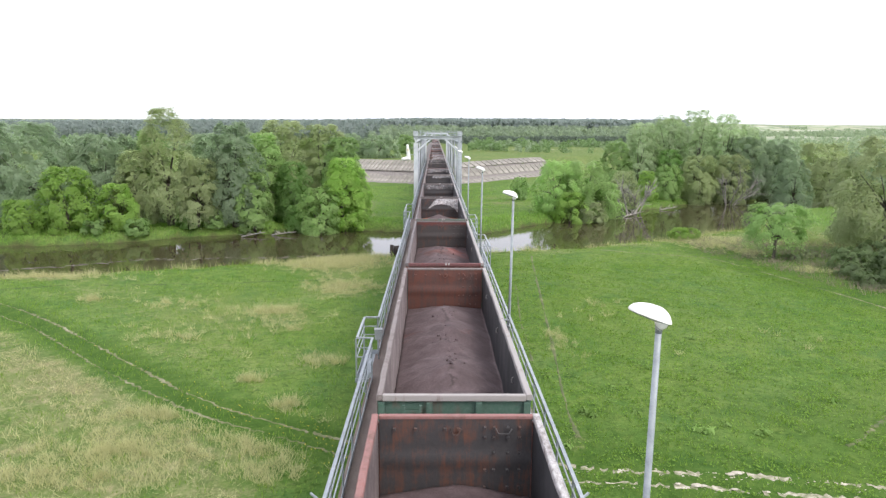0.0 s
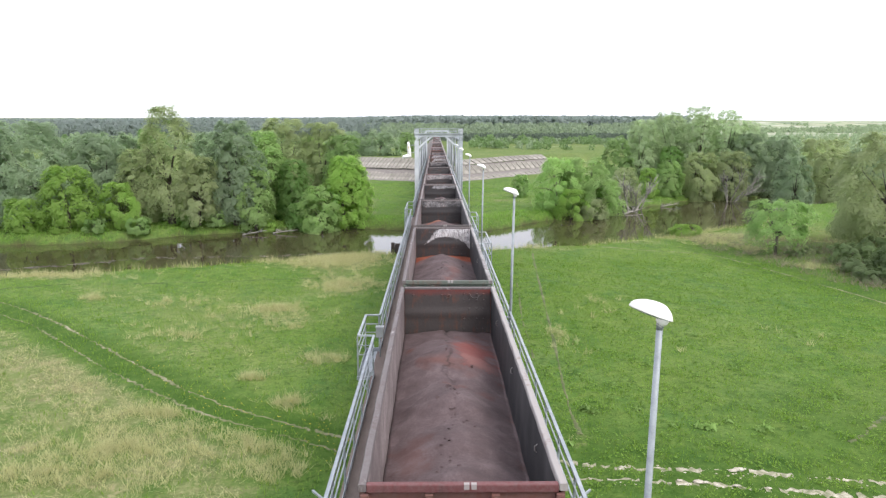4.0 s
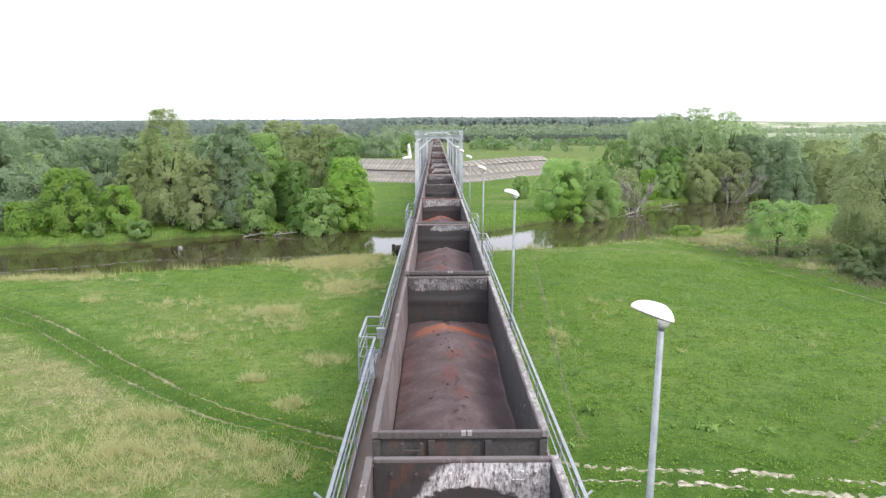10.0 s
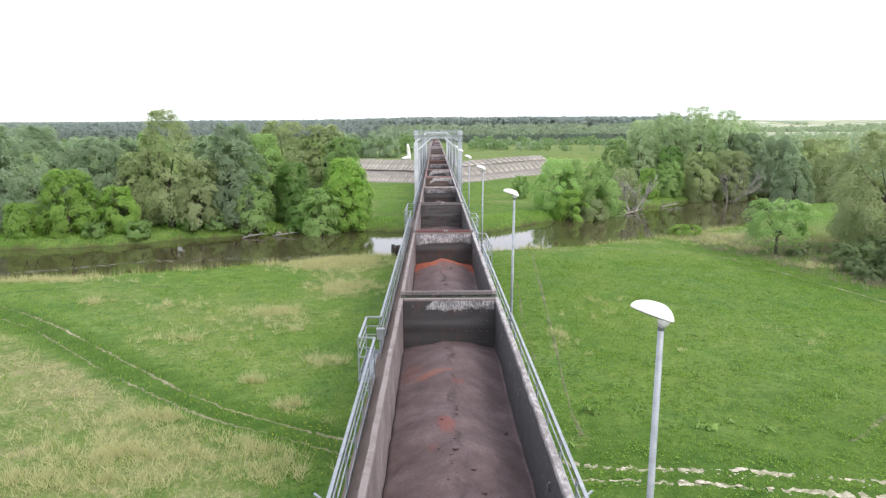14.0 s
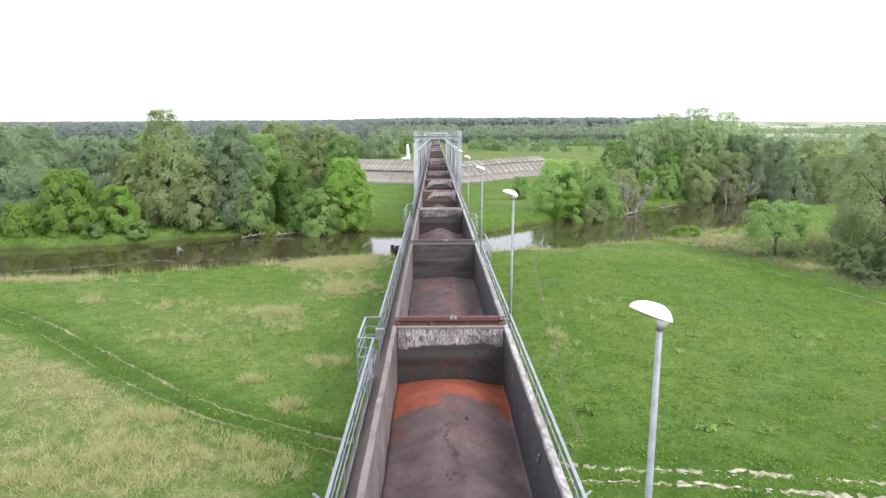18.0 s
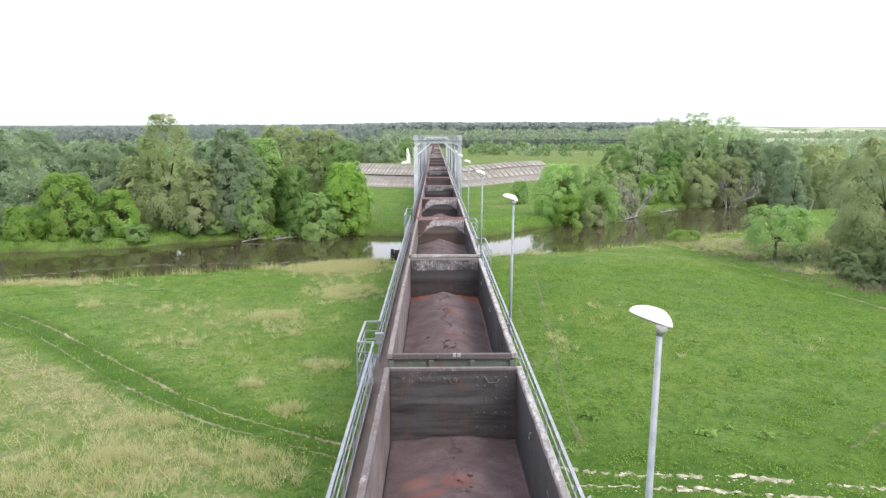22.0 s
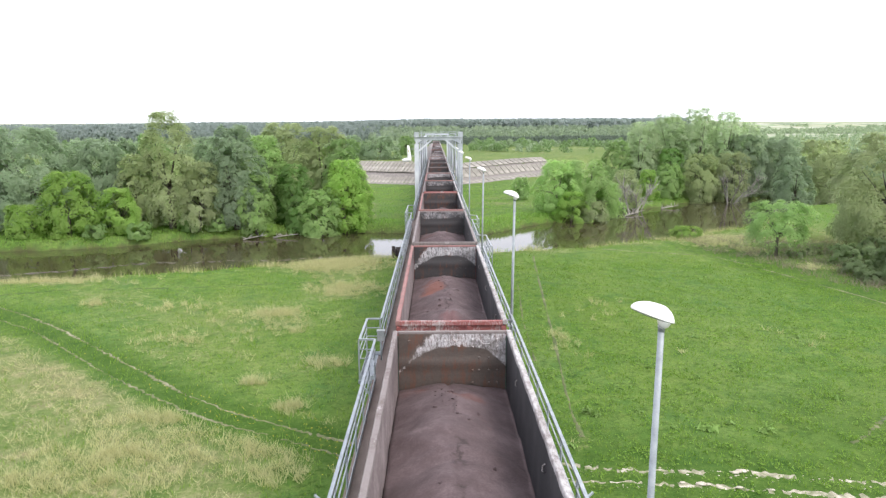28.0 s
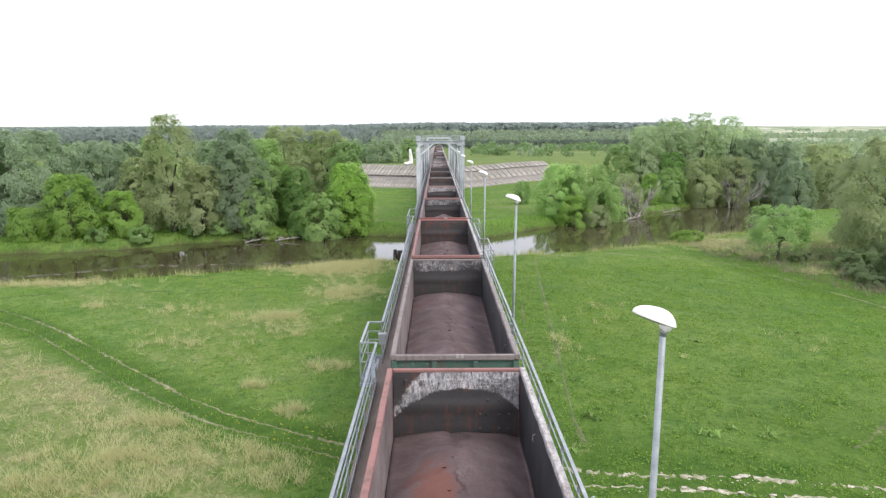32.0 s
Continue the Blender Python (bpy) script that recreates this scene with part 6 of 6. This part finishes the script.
drift(-31.0, 109.9, 4.0, 0.5, 1, "pale fallen log lying in the water")
drift(-26.6, 112.0, 4.0, 0.08, 2, "pale fallen log lying in the water")
drift(37.8, 137.5, 7.5, 0.75, 3, "grey fallen trunk sloping into the river")
drift(49.5, 150.5, 4.5, 0.3, 4, "dark fallen trunk at the river's edge")
drift(72, 146, 8.0, 0.2, 5, "grey fallen trunks heaped at the bend")
drift(74, 149, 7.0, -0.1, 6, "grey fallen trunks heaped at the bend")
drift(80, 152, 7.0, 0.05, 7, "grey fallen trunks heaped at the bend")


def pile(x, y, h, seed):
    t = thing("timber_pile", "black old timber pile standing in the river", "timber pile", (x, y, WATER - 1.0), "old piles")
    bm = bmesh.new()
    tube(bm, [(0, 0, 0), (0.03, 0, h * 0.6 + 1), (0.02, 0.03, h + 1)], [0.3, 0.28, 0.24], 10)
    part("stem", bm, RUNNING, t)


pile(-5.9, 94.2, 1.5, 1)
pile(-5.1, 94.0, 1.4, 2)
pile(-5.4, 95.2, 1.2, 3)


def boulder(x, y, w, seed):
    rs = np.random.RandomState(seed)
    bm = bmesh.new()
    bmesh.ops.create_icosphere(bm, subdivisions=3, radius=1)
    for v in bm.verts:
        k = 1 + 0.4 * noise.noise(v.co * 1.6 + Vector((seed * 3.7, 0, 0))) + 0.1 * noise.noise(v.co * 5)
        v.co = Vector((v.co.x * w * k, v.co.y * w * 0.55 * k, v.co.z * w * 0.3 * k))
    ob = new("boulder", finish("boulder", bm, STONE))
    ob.location = (x, y, float(height(x, y)) + 0.06)
    tagged(ob, "pale flat stone beside the gravel track", "stone")


for bx, by, bw in ((14.35, 30.25, 0.27), (14.0, 30.12, 0.19), (14.6, 30.3, 0.13), (12.0, 29.1, 0.24), (12.3, 29.05, 0.14), (13.6, 28.75, 0.15), (15.0, 28.55, 0.13), (11.2, 29.25, 0.13)):
    boulder(bx, by, bw, 1 + int(bx * 7))


def gravel():
    """Loose pale stones beside the wheel ruts."""
    rs = np.random.RandomState(31)
    v, f = [], []
    for k in range(260):
        x = rs.uniform(5.5, 22)
        y = float(np.interp(x, [1, 9.6, 12.8, 16.5, 20.4, 30], [31.4, 30.5, 30.2, 29.6, 28.7, 26.5])) - (1.38 if rs.rand() < 0.5 else 0) + 0.22 * rs.randn()
        r = 0.02 + 0.06 * rs.rand() ** 4
        z = float(height(x, y))
        ring = [(x + r * math.cos(a) * rs.uniform(0.7, 1.3), y + r * math.sin(a) * rs.uniform(0.6, 1.0), z) for a in (0, 1.05, 2.1, 3.14, 4.2, 5.24)]
        n = len(v)
        v += ring + [(x - 0.3 * r, y, z + 0.5 * r), (x + 0.35 * r, y + 0.1 * r, z + 0.45 * r)]
        f += [(n, n + 1, n + 7), (n + 1, n + 2, n + 6), (n + 1, n + 6, n + 7), (n + 2, n + 3, n + 6), (n + 3, n + 4, n + 6), (n + 4, n + 5, n + 7), (n + 4, n + 7, n + 6), (n + 5, n, n + 7)]
    tagged(new("gravel", raw("gravel", np.array(v), np.array(f), STONE)), "loose pale stones along the gravel ruts", "gravel", kind="stuff")


gravel()


# ---- distance ----
def far_wood(name, spots, leaves, label, cards, size, seed, wide=0.35, cone=0.5):
    """Many far trees in one sheet of leaf sprays; each spot is x, y, height."""
    rs = np.random.RandomState(seed)
    spots = np.asarray(spots)
    n = len(spots)
    z = height(spots[:, 0], spots[:, 1])
    k = np.repeat(np.arange(n), cards)
    f = rs.rand(n * cards) ** 0.8
    h = spots[k, 2]
    a = rs.rand(n * cards) * 6.283
    r = h * wide * (1 - cone * f) * np.sin(np.pi * np.clip(0.12 + 0.86 * f, 0, 1)) ** 0.5 * (0.55 + 0.45 * rs.rand(n * cards))
    d = np.stack([np.cos(a), np.sin(a), 0.5 * (f - 0.3)], 1)
    pos = np.stack([spots[k, 0] + r * d[:, 0], spots[k, 1] + r * d[:, 1], z[k] + h * (0.06 + 0.94 * f)], 1)
    v, fc = leaf_cards(rs, pos, d, 1.0)
    v = (v.reshape(-1, 3, 3) - pos[:, None]) * (size * h / 12)[:, None, None] + pos[:, None]
    ob = new(name, raw(name, v.reshape(-1, 3), fc, leaves))
    tagged(ob, label, "wood", kind="stuff")


def make_distance():
    rs = np.random.RandomState(21)
    # the dark pine wood along the horizon
    sp = []
    while len(sp) < 5200:
        y = rs.uniform(880, 1250)
        x = rs.uniform(-0.72, 0.36) * y
        sp.append((x, y, rs.uniform(18, 20.0) - 3.0 * float(smooth(-x / y / 0.2)) - 2.0 * float(smooth((-0.3 - x / y) / 0.2))))
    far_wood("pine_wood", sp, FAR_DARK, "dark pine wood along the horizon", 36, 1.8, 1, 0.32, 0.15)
    # broad-leaved wood before the pines, in drifts of lighter and darker kinds
    light, dark, pines = [], [], []
    while len(light) + len(dark) + len(pines) < 3600:
        y = rs.uniform(600, 870)
        x = rs.uniform(-0.7, 0.36) * y
        k = float(wave(x, y, 60, 2)) + rs.uniform(-0.6, 0.6)
        tall = 7 + 4 * float(smooth((y - 600) / 200)) + rs.uniform(-2.5, 3.0)
        if x < -0.1 * y - 20 + 40 * rs.rand():
            pines.append((x, y, tall + 2.0))
        else:
            (light if k > 0.3 else dark).append((x, y, tall))
    sp = []
    while len(sp) < 700:
        y = rs.uniform(510, 590)
        x = rs.uniform(-0.02, 0.36) * y
        sp.append((x, y, rs.uniform(4.0, 6.0)))
    far_wood("pine_wood", sp, PINE, "dark young pines behind the field", 55, 1.4, 9, 0.35, 0.35)
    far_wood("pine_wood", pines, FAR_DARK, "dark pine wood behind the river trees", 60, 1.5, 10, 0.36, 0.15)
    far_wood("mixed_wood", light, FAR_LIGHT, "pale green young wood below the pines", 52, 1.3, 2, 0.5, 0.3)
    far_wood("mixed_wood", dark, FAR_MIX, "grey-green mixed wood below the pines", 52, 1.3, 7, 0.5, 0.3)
    # bushes along the far side of the field, then single ones on it
    sp, pale = [], []
    while len(sp) < 760:
        y = rs.uniform(330, 470)
        x = rs.uniform(-0.65, 0.55) * y
        if -0.02 * y < x < 0.05 * y or wave(x, y, 45, 1) + 0.5 * smooth((y - 400) / 60) < rs.uniform(0.0, 0.5):
            continue
        (sp if rs.rand() < 0.6 else pale).append((x, y, rs.uniform(1.8, 4.2) if rs.rand() < 0.88 else rs.uniform(4, 6)))
    far_wood("scrub", sp, SCRUB, "scattered green scrub on the terrace", 75, 1.5, 3, 0.6, 0.2)
    far_wood("scrub", pale, FAR_LIGHT, "fresh green bushes on the terrace", 60, 1.5, 8, 0.55, 0.2)
    sp = [(rs.uniform(0.34, 0.9) * y, y, rs.uniform(4, 7.5)) for y in rs.uniform(240, 900, 330)]
    far_wood("valley_wood", sp, FAR_LIGHT, "pale green trees down the valley", 60, 1.2, 4, 0.45, 0.25)
    sp = [(rs.uniform(-0.95, -0.25) * y, y, rs.uniform(5, 7.5)) for y in rs.uniform(240, 520, 160)]
    far_wood("valley_wood", sp, LEAF_WILLOW, "grey-green trees behind the river", 90, 0.9, 5, 0.42, 0.25)
    sp = []
    while len(sp) < 700:
        y = rs.uniform(1300, 3000)
        x = rs.uniform(0.34, 0.9) * y
        if wave(x, y, 330, 1) > 0.28:
            sp.append((x, y, rs.uniform(8, 13)))
    far_wood("hill_wood", sp, FAR_LIGHT, "dark woods on the far hills", 18, 3.2, 6, 0.9, 0.2)


def make_shed():
    y = 395
    sh = thing("farm_shed", "long pale low shed at the edge of the field", "shed", (116, y, float(height(116, y)) - 0.2))
    bm = bmesh.new()
    box(bm, -5.5, 5.5, -2, 2, 0, 2.4)
    part("wall", bm, SHED, sh)
    bm = bmesh.new()
    bar(bm, (-5.9, -1.2, 2.7), (5.9, -1.2, 2.7), 0.12, 2.8, (0, -0.35, 1))
    bar(bm, (-5.9, 1.2, 2.7), (5.9, 1.2, 2.7), 0.12, 2.8, (0, 0.35, 1))
    part("roof", bm, SHED, sh)


make_shed()
make_distance()
tree("willow_tree", -21, 262, 8.6, 15, LEAF_WILLOW, "broad grey-green willow on the terrace", 90, 0.0, 0.42, 0.3)
tree("willow_tree", -33, 268, 9, 15, LEAF_WILLOW, "broad grey-green willow on the terrace", 91, 0.0, 0.42, 0.3)
tree("leafy_tree", -12.5, 300, 8, 7, LEAF_MID, "green tree on the terrace", 92, 0.0, 0.42, 0.3)
tree("leafy_tree", -46, 262, 7, 10, LEAF_BRIGHT, "fresh green tree on the terrace", 93, 0.0, 0.42, 0.2)


# ---- grass and weeds ----
def blades(name, x, y, hgt, width, material, label, seed, spread=0.35):
    rs = np.random.RandomState(seed)
    n = len(x)
    z = height(x, y) - 0.03
    a = rs.rand(n) * 6.283
    lean = rs.randn(n, 2) * spread
    h = hgt * (0.5 + rs.rand(n))
    w = width * (0.6 + 0.8 * rs.rand(n))
    cx, cy = np.cos(a) * w / 2, np.sin(a) * w / 2
    p0 = np.stack([x - cx, y - cy, z], 1)
    p1 = np.stack([x + cx, y + cy, z], 1)
    p2 = np.stack([x + lean[:, 0] * h, y + lean[:, 1] * h, z + h], 1)
    v = np.stack([p0, p1, p2], 1).reshape(-1, 3)
    tagged(new(name, raw(name, v, np.arange(3 * n).reshape(-1, 3), material)), label, "grass", kind="stuff")


def scatter(rs, n, x0, x1, y0, y1, keep):
    x, y = rs.uniform(x0, x1, n), rs.uniform(y0, y1, n)
    k = keep(x, y) > rs.rand(n)
    return x[k], y[k]


def make_grass():
    rs = np.random.RandomState(7)

    def clear(x, y):
        return np.prod([to_line(p, x, y) > 0.2 for p in PATHS], axis=0) * (to_river(x, y) > 1.2) * (np.abs(x - MID) > 2.0 - 4 * (y < 0)) * (x < 0.68 * y + 6) * (x > -0.68 * y - 6)

    gx, gy = scatter(rs, 210000, -62, 62, 20, 118, lambda x, y: clear(x, y) * (0.25 + 0.75 * smooth(0.5 + wave(x, y, 2.2, 3))) * (dryness(x, y) < 0.55 + 0.2 * rs.randn(len(x))))
    blades("grass", gx, gy, 0.22, 0.055, GRASS, "short green meadow grass", 1)
    gx, gy = scatter(rs, 120000, -70, 100, 112, 200, lambda x, y: clear(x, y) * (0.2 + 0.8 * smooth(0.4 + wave(x, y, 4, 2))))
    blades("grass", gx, gy, 0.24, 0.09, BANK_GRASS, "green grass on the far bank", 2)
    gx, gy = scatter(rs, 620000, -62, 66, 18, 112, lambda x, y: clear(x, y) * smooth((dryness(x, y) + 0.3 * wave(x, y, 1.3, 5) + 0.16 * wave(x, y, 0.5, 2) - 0.46) / 0.3) * 0.8)
    blades("dry_grass", gx, gy, 0.34, 0.022, STRAW, "pale dry grass standing in the meadow", 3, 0.95)
    px, py = [], []
    for cx, cy, rx, ry, k in ((-12, 83, 5.5, 4.5, 15000), (-9.3, 69.5, 3, 3.6, 3600), (-8, 46.4, 1.2, 1.0, 500), (-15, 58, 4, 3, 1300), (-11.5, 36.6, 4, 2.0, 1700), (-17, 33, 6, 3.5, 2200), (-20, 52, 4, 2, 700),
                              (-11.8, 54, 1.3, 1.5, 350), (-42, 73, 7, 1.2, 2200), (38.5, 97, 4, 3.5, 3600), (-24, 62, 3, 2, 600), (42, 90, 2, 2, 1100), (44.2, 78.5, 1.6, 1.6, 900), (57, 95, 4, 3, 900), (-37.5, 51.8, 0.5, 0.5, 200), (9.8, 51, 1.0, 3.5, 500), (14, 62, 3, 5, 250), (24, 50, 6, 6, 130),
                              (-9, 33.5, 2, 1.6, 1500), (-8, 31, 1.5, 1.2, 900), (-16, 32.5, 2.5, 1, 1300), (-17, 30, 4, 1, 1500), (-15.4, 37.4, 1.6, 0.8, 1200), (-14.5, 60, 2.5, 1, 1600), (-11.8, 42.6, 0.9, 0.6, 450), (-8.8, 38.6, 0.9, 0.7, 500), (-32.2, 63.7, 0.9, 0.7, 500)):
        tx, ty = cx + rx * rs.randn(k // 22) * 0.6, cy + ry * rs.randn(k // 22) * 0.6
        w = rs.randint(0, len(tx), k)
        px.append(tx[w] + 0.16 * rs.randn(k))
        py.append(ty[w] + 0.16 * rs.randn(k))
    px, py = np.concatenate(px), np.concatenate(py)
    k = to_track(px, py) > 1.7
    blades("dry_tufts", px[k], py[k], 0.5, 0.026, STRAW, "pale dry grass tufts", 6, 0.55)
    n = 34000
    hx, hy = scatter(rs, n, 3.5, 40, 24, 84, lambda x, y: clear(x, y) * (0.08 + 0.9 * smooth(0.35 + wave(x, y, 2.5, 8) + 0.5 * wave(x, y, 0.8, 3))))
    hx, hy = np.repeat(hx, 3) + 0.14 * rs.randn(3 * len(hx)), np.repeat(hy, 3) + 0.14 * rs.randn(3 * len(hy))
    pos = np.stack([hx, hy, height(hx, hy) + 0.05 + 0.1 * rs.rand(len(hx))], 1)
    v, f = leaf_cards(rs, pos, np.tile([0, 0, 1.0], (len(hx), 1)), 0.052, 1.2)
    tagged(new("herbs", raw("herbs", v, f, HERB)), "low broad-leaved herbs in the meadow", "herbs", kind="stuff")
    bx, by = scatter(rs, 26000, 36, 62, 66, 100, lambda x, y: (to_line(PATHS[1], x, y) > 2.0) * (x > 34 + 0.22 * (95 - y)) * (0.08 + 0.92 * smooth(0.2 + wave(x, y, 1.6, 4))))
    blades("dead_brush", bx, by, 0.75, 0.04, BRUSH, "tangled dead stalks and brush beside the meadow", 11, 0.6)
    # reeds and tall grass along the near edge of the river
    gx, gy = scatter(rs, 240000, -62, 66, 68, 140, lambda x, y: (np.abs(to_river(x, y) - 1.6) < 1.4) * (y < 97 + 0.55 * np.maximum(x, 0)) * (0.06 + 0.94 * smooth(-0.1 + 1.2 * wave(x, y, 3.5, 6) + 1.4 * np.exp(-((x + 11) / 6) ** 2) + 0.9 * np.exp(-((x + 43) / 6) ** 2) + 0.9 * np.exp(-((x - 38) / 7) ** 2))))
    blades("reeds", gx, gy, 0.7, 0.05, STRAW, "pale dry reeds along the river's edge", 4, 0.25)
    gx, gy = scatter(rs, 170000, -95, 60, 90, 165, lambda x, y: (np.abs(to_river(x, y) - 3.2) < 3.4) * (y > 99 + 0.5 * np.maximum(x, 0)) * (0.35 + 0.6 * smooth(0.4 + wave(x, y, 2.5, 3))))
    blades("bank_grass", gx, gy, 0.5, 0.08, BANK_GRASS, "long green grass on the far bank", 8, 0.4)
    gx, gy = scatter(rs, 60000, -75, 66, 76, 160, lambda x, y: (np.abs(to_river(x, y) - 1.4) < 1.6) * 0.6)
    blades("reeds", gx, gy, 0.55, 0.08, GRASS, "green sedge along the river's edge", 5, 0.3)


make_grass()


def make_weeds():
    rs = np.random.RandomState(9)
    kinds = []
    for s in range(4):
        n = 26
        a = rs.rand(n) * 6.283
        r = 0.3 * rs.rand(n) ** 0.6
        pos = np.stack([r * np.cos(a), r * np.sin(a), 0.05 + 0.2 * rs.rand(n)], 1)
        v, f = leaf_cards(rs, pos, np.stack([np.cos(a), np.sin(a), np.full(n, 1.2)], 1), 0.13, 1.5)
        kinds.append(raw("weed_clump", v, f, WEED))
    for i in range(60):
        x, y = rs.uniform(5, 34), rs.uniform(31, 75)
        if x > 0.62 * y:
            continue
        ob = new("weed_clump", kinds[i % 4])
        ob.matrix_basis = pose(x, y, float(height(x, y)) - 0.02, 0, 0, rs.uniform(0, 360)) @ Matrix.Scale(rs.uniform(0.3, 0.7), 4)
        ob["kind"] = "stuff"
        tagged(ob, "dark green broad-leaved weed in the grass", "weed", "weeds in the meadow")
    for i, (x, y) in enumerate(((11.5, 37.2), (14.2, 34.9), (14.7, 34.7), (16.0, 35.5), (17.4, 34.5), (17.8, 34.6), (20.0, 44.1), (28.1, 51.4), (20.2, 51.8), (14.5, 44.8), (9.0, 36.9), (8.6, 37.4), (6.9, 33.2), (24, 39))):
        ob = new("weed_clump", kinds[i % 4])
        ob.matrix_basis = pose(x, y, float(height(x, y)) - 0.02, 0, 0, 73 * i) @ Matrix.Scale(0.75 + 0.12 * (i % 3), 4)
        ob["kind"] = "stuff"
        tagged(ob, "broad clump of coarse leaves in the grass", "weed", "weeds in the meadow")
    n = 600
    x = rs.uniform(-30, -3, n)
    t = rs.randn(n)
    y = np.interp(-x, [1, 4.7, 7.8, 13.4, 20.6, 29], [31, 33, 35.5, 38.8, 45.5, 54]) + t * 1.3
    k = (x < -3) & (rs.rand(n) < np.exp((x + 3) / 9))
    x, y = x[k], y[k]
    z = height(x, y) + 0.16
    s = 0.035
    v = np.stack([np.stack([x + s * np.cos(a), y + s * np.sin(a), z], 1) for a in (0, 1.57, 3.14, 4.71)], 1).reshape(-1, 3)
    tagged(new("dandelions", raw("dandelions", v, np.arange(len(v)).reshape(-1, 4), DANDELION)), "yellow dandelions in the grass beside the track", "flowers", kind="stuff")


make_weeds()


# ---- what moves ----
def motions():
    for start, wagon, heap in TRAIN:
        rows = [(float(t), pose(MID, start - travelled(t), RAIL)) for t in range(33)]
        walk(wagon, rows)
        walk(heap, rows)


motions()
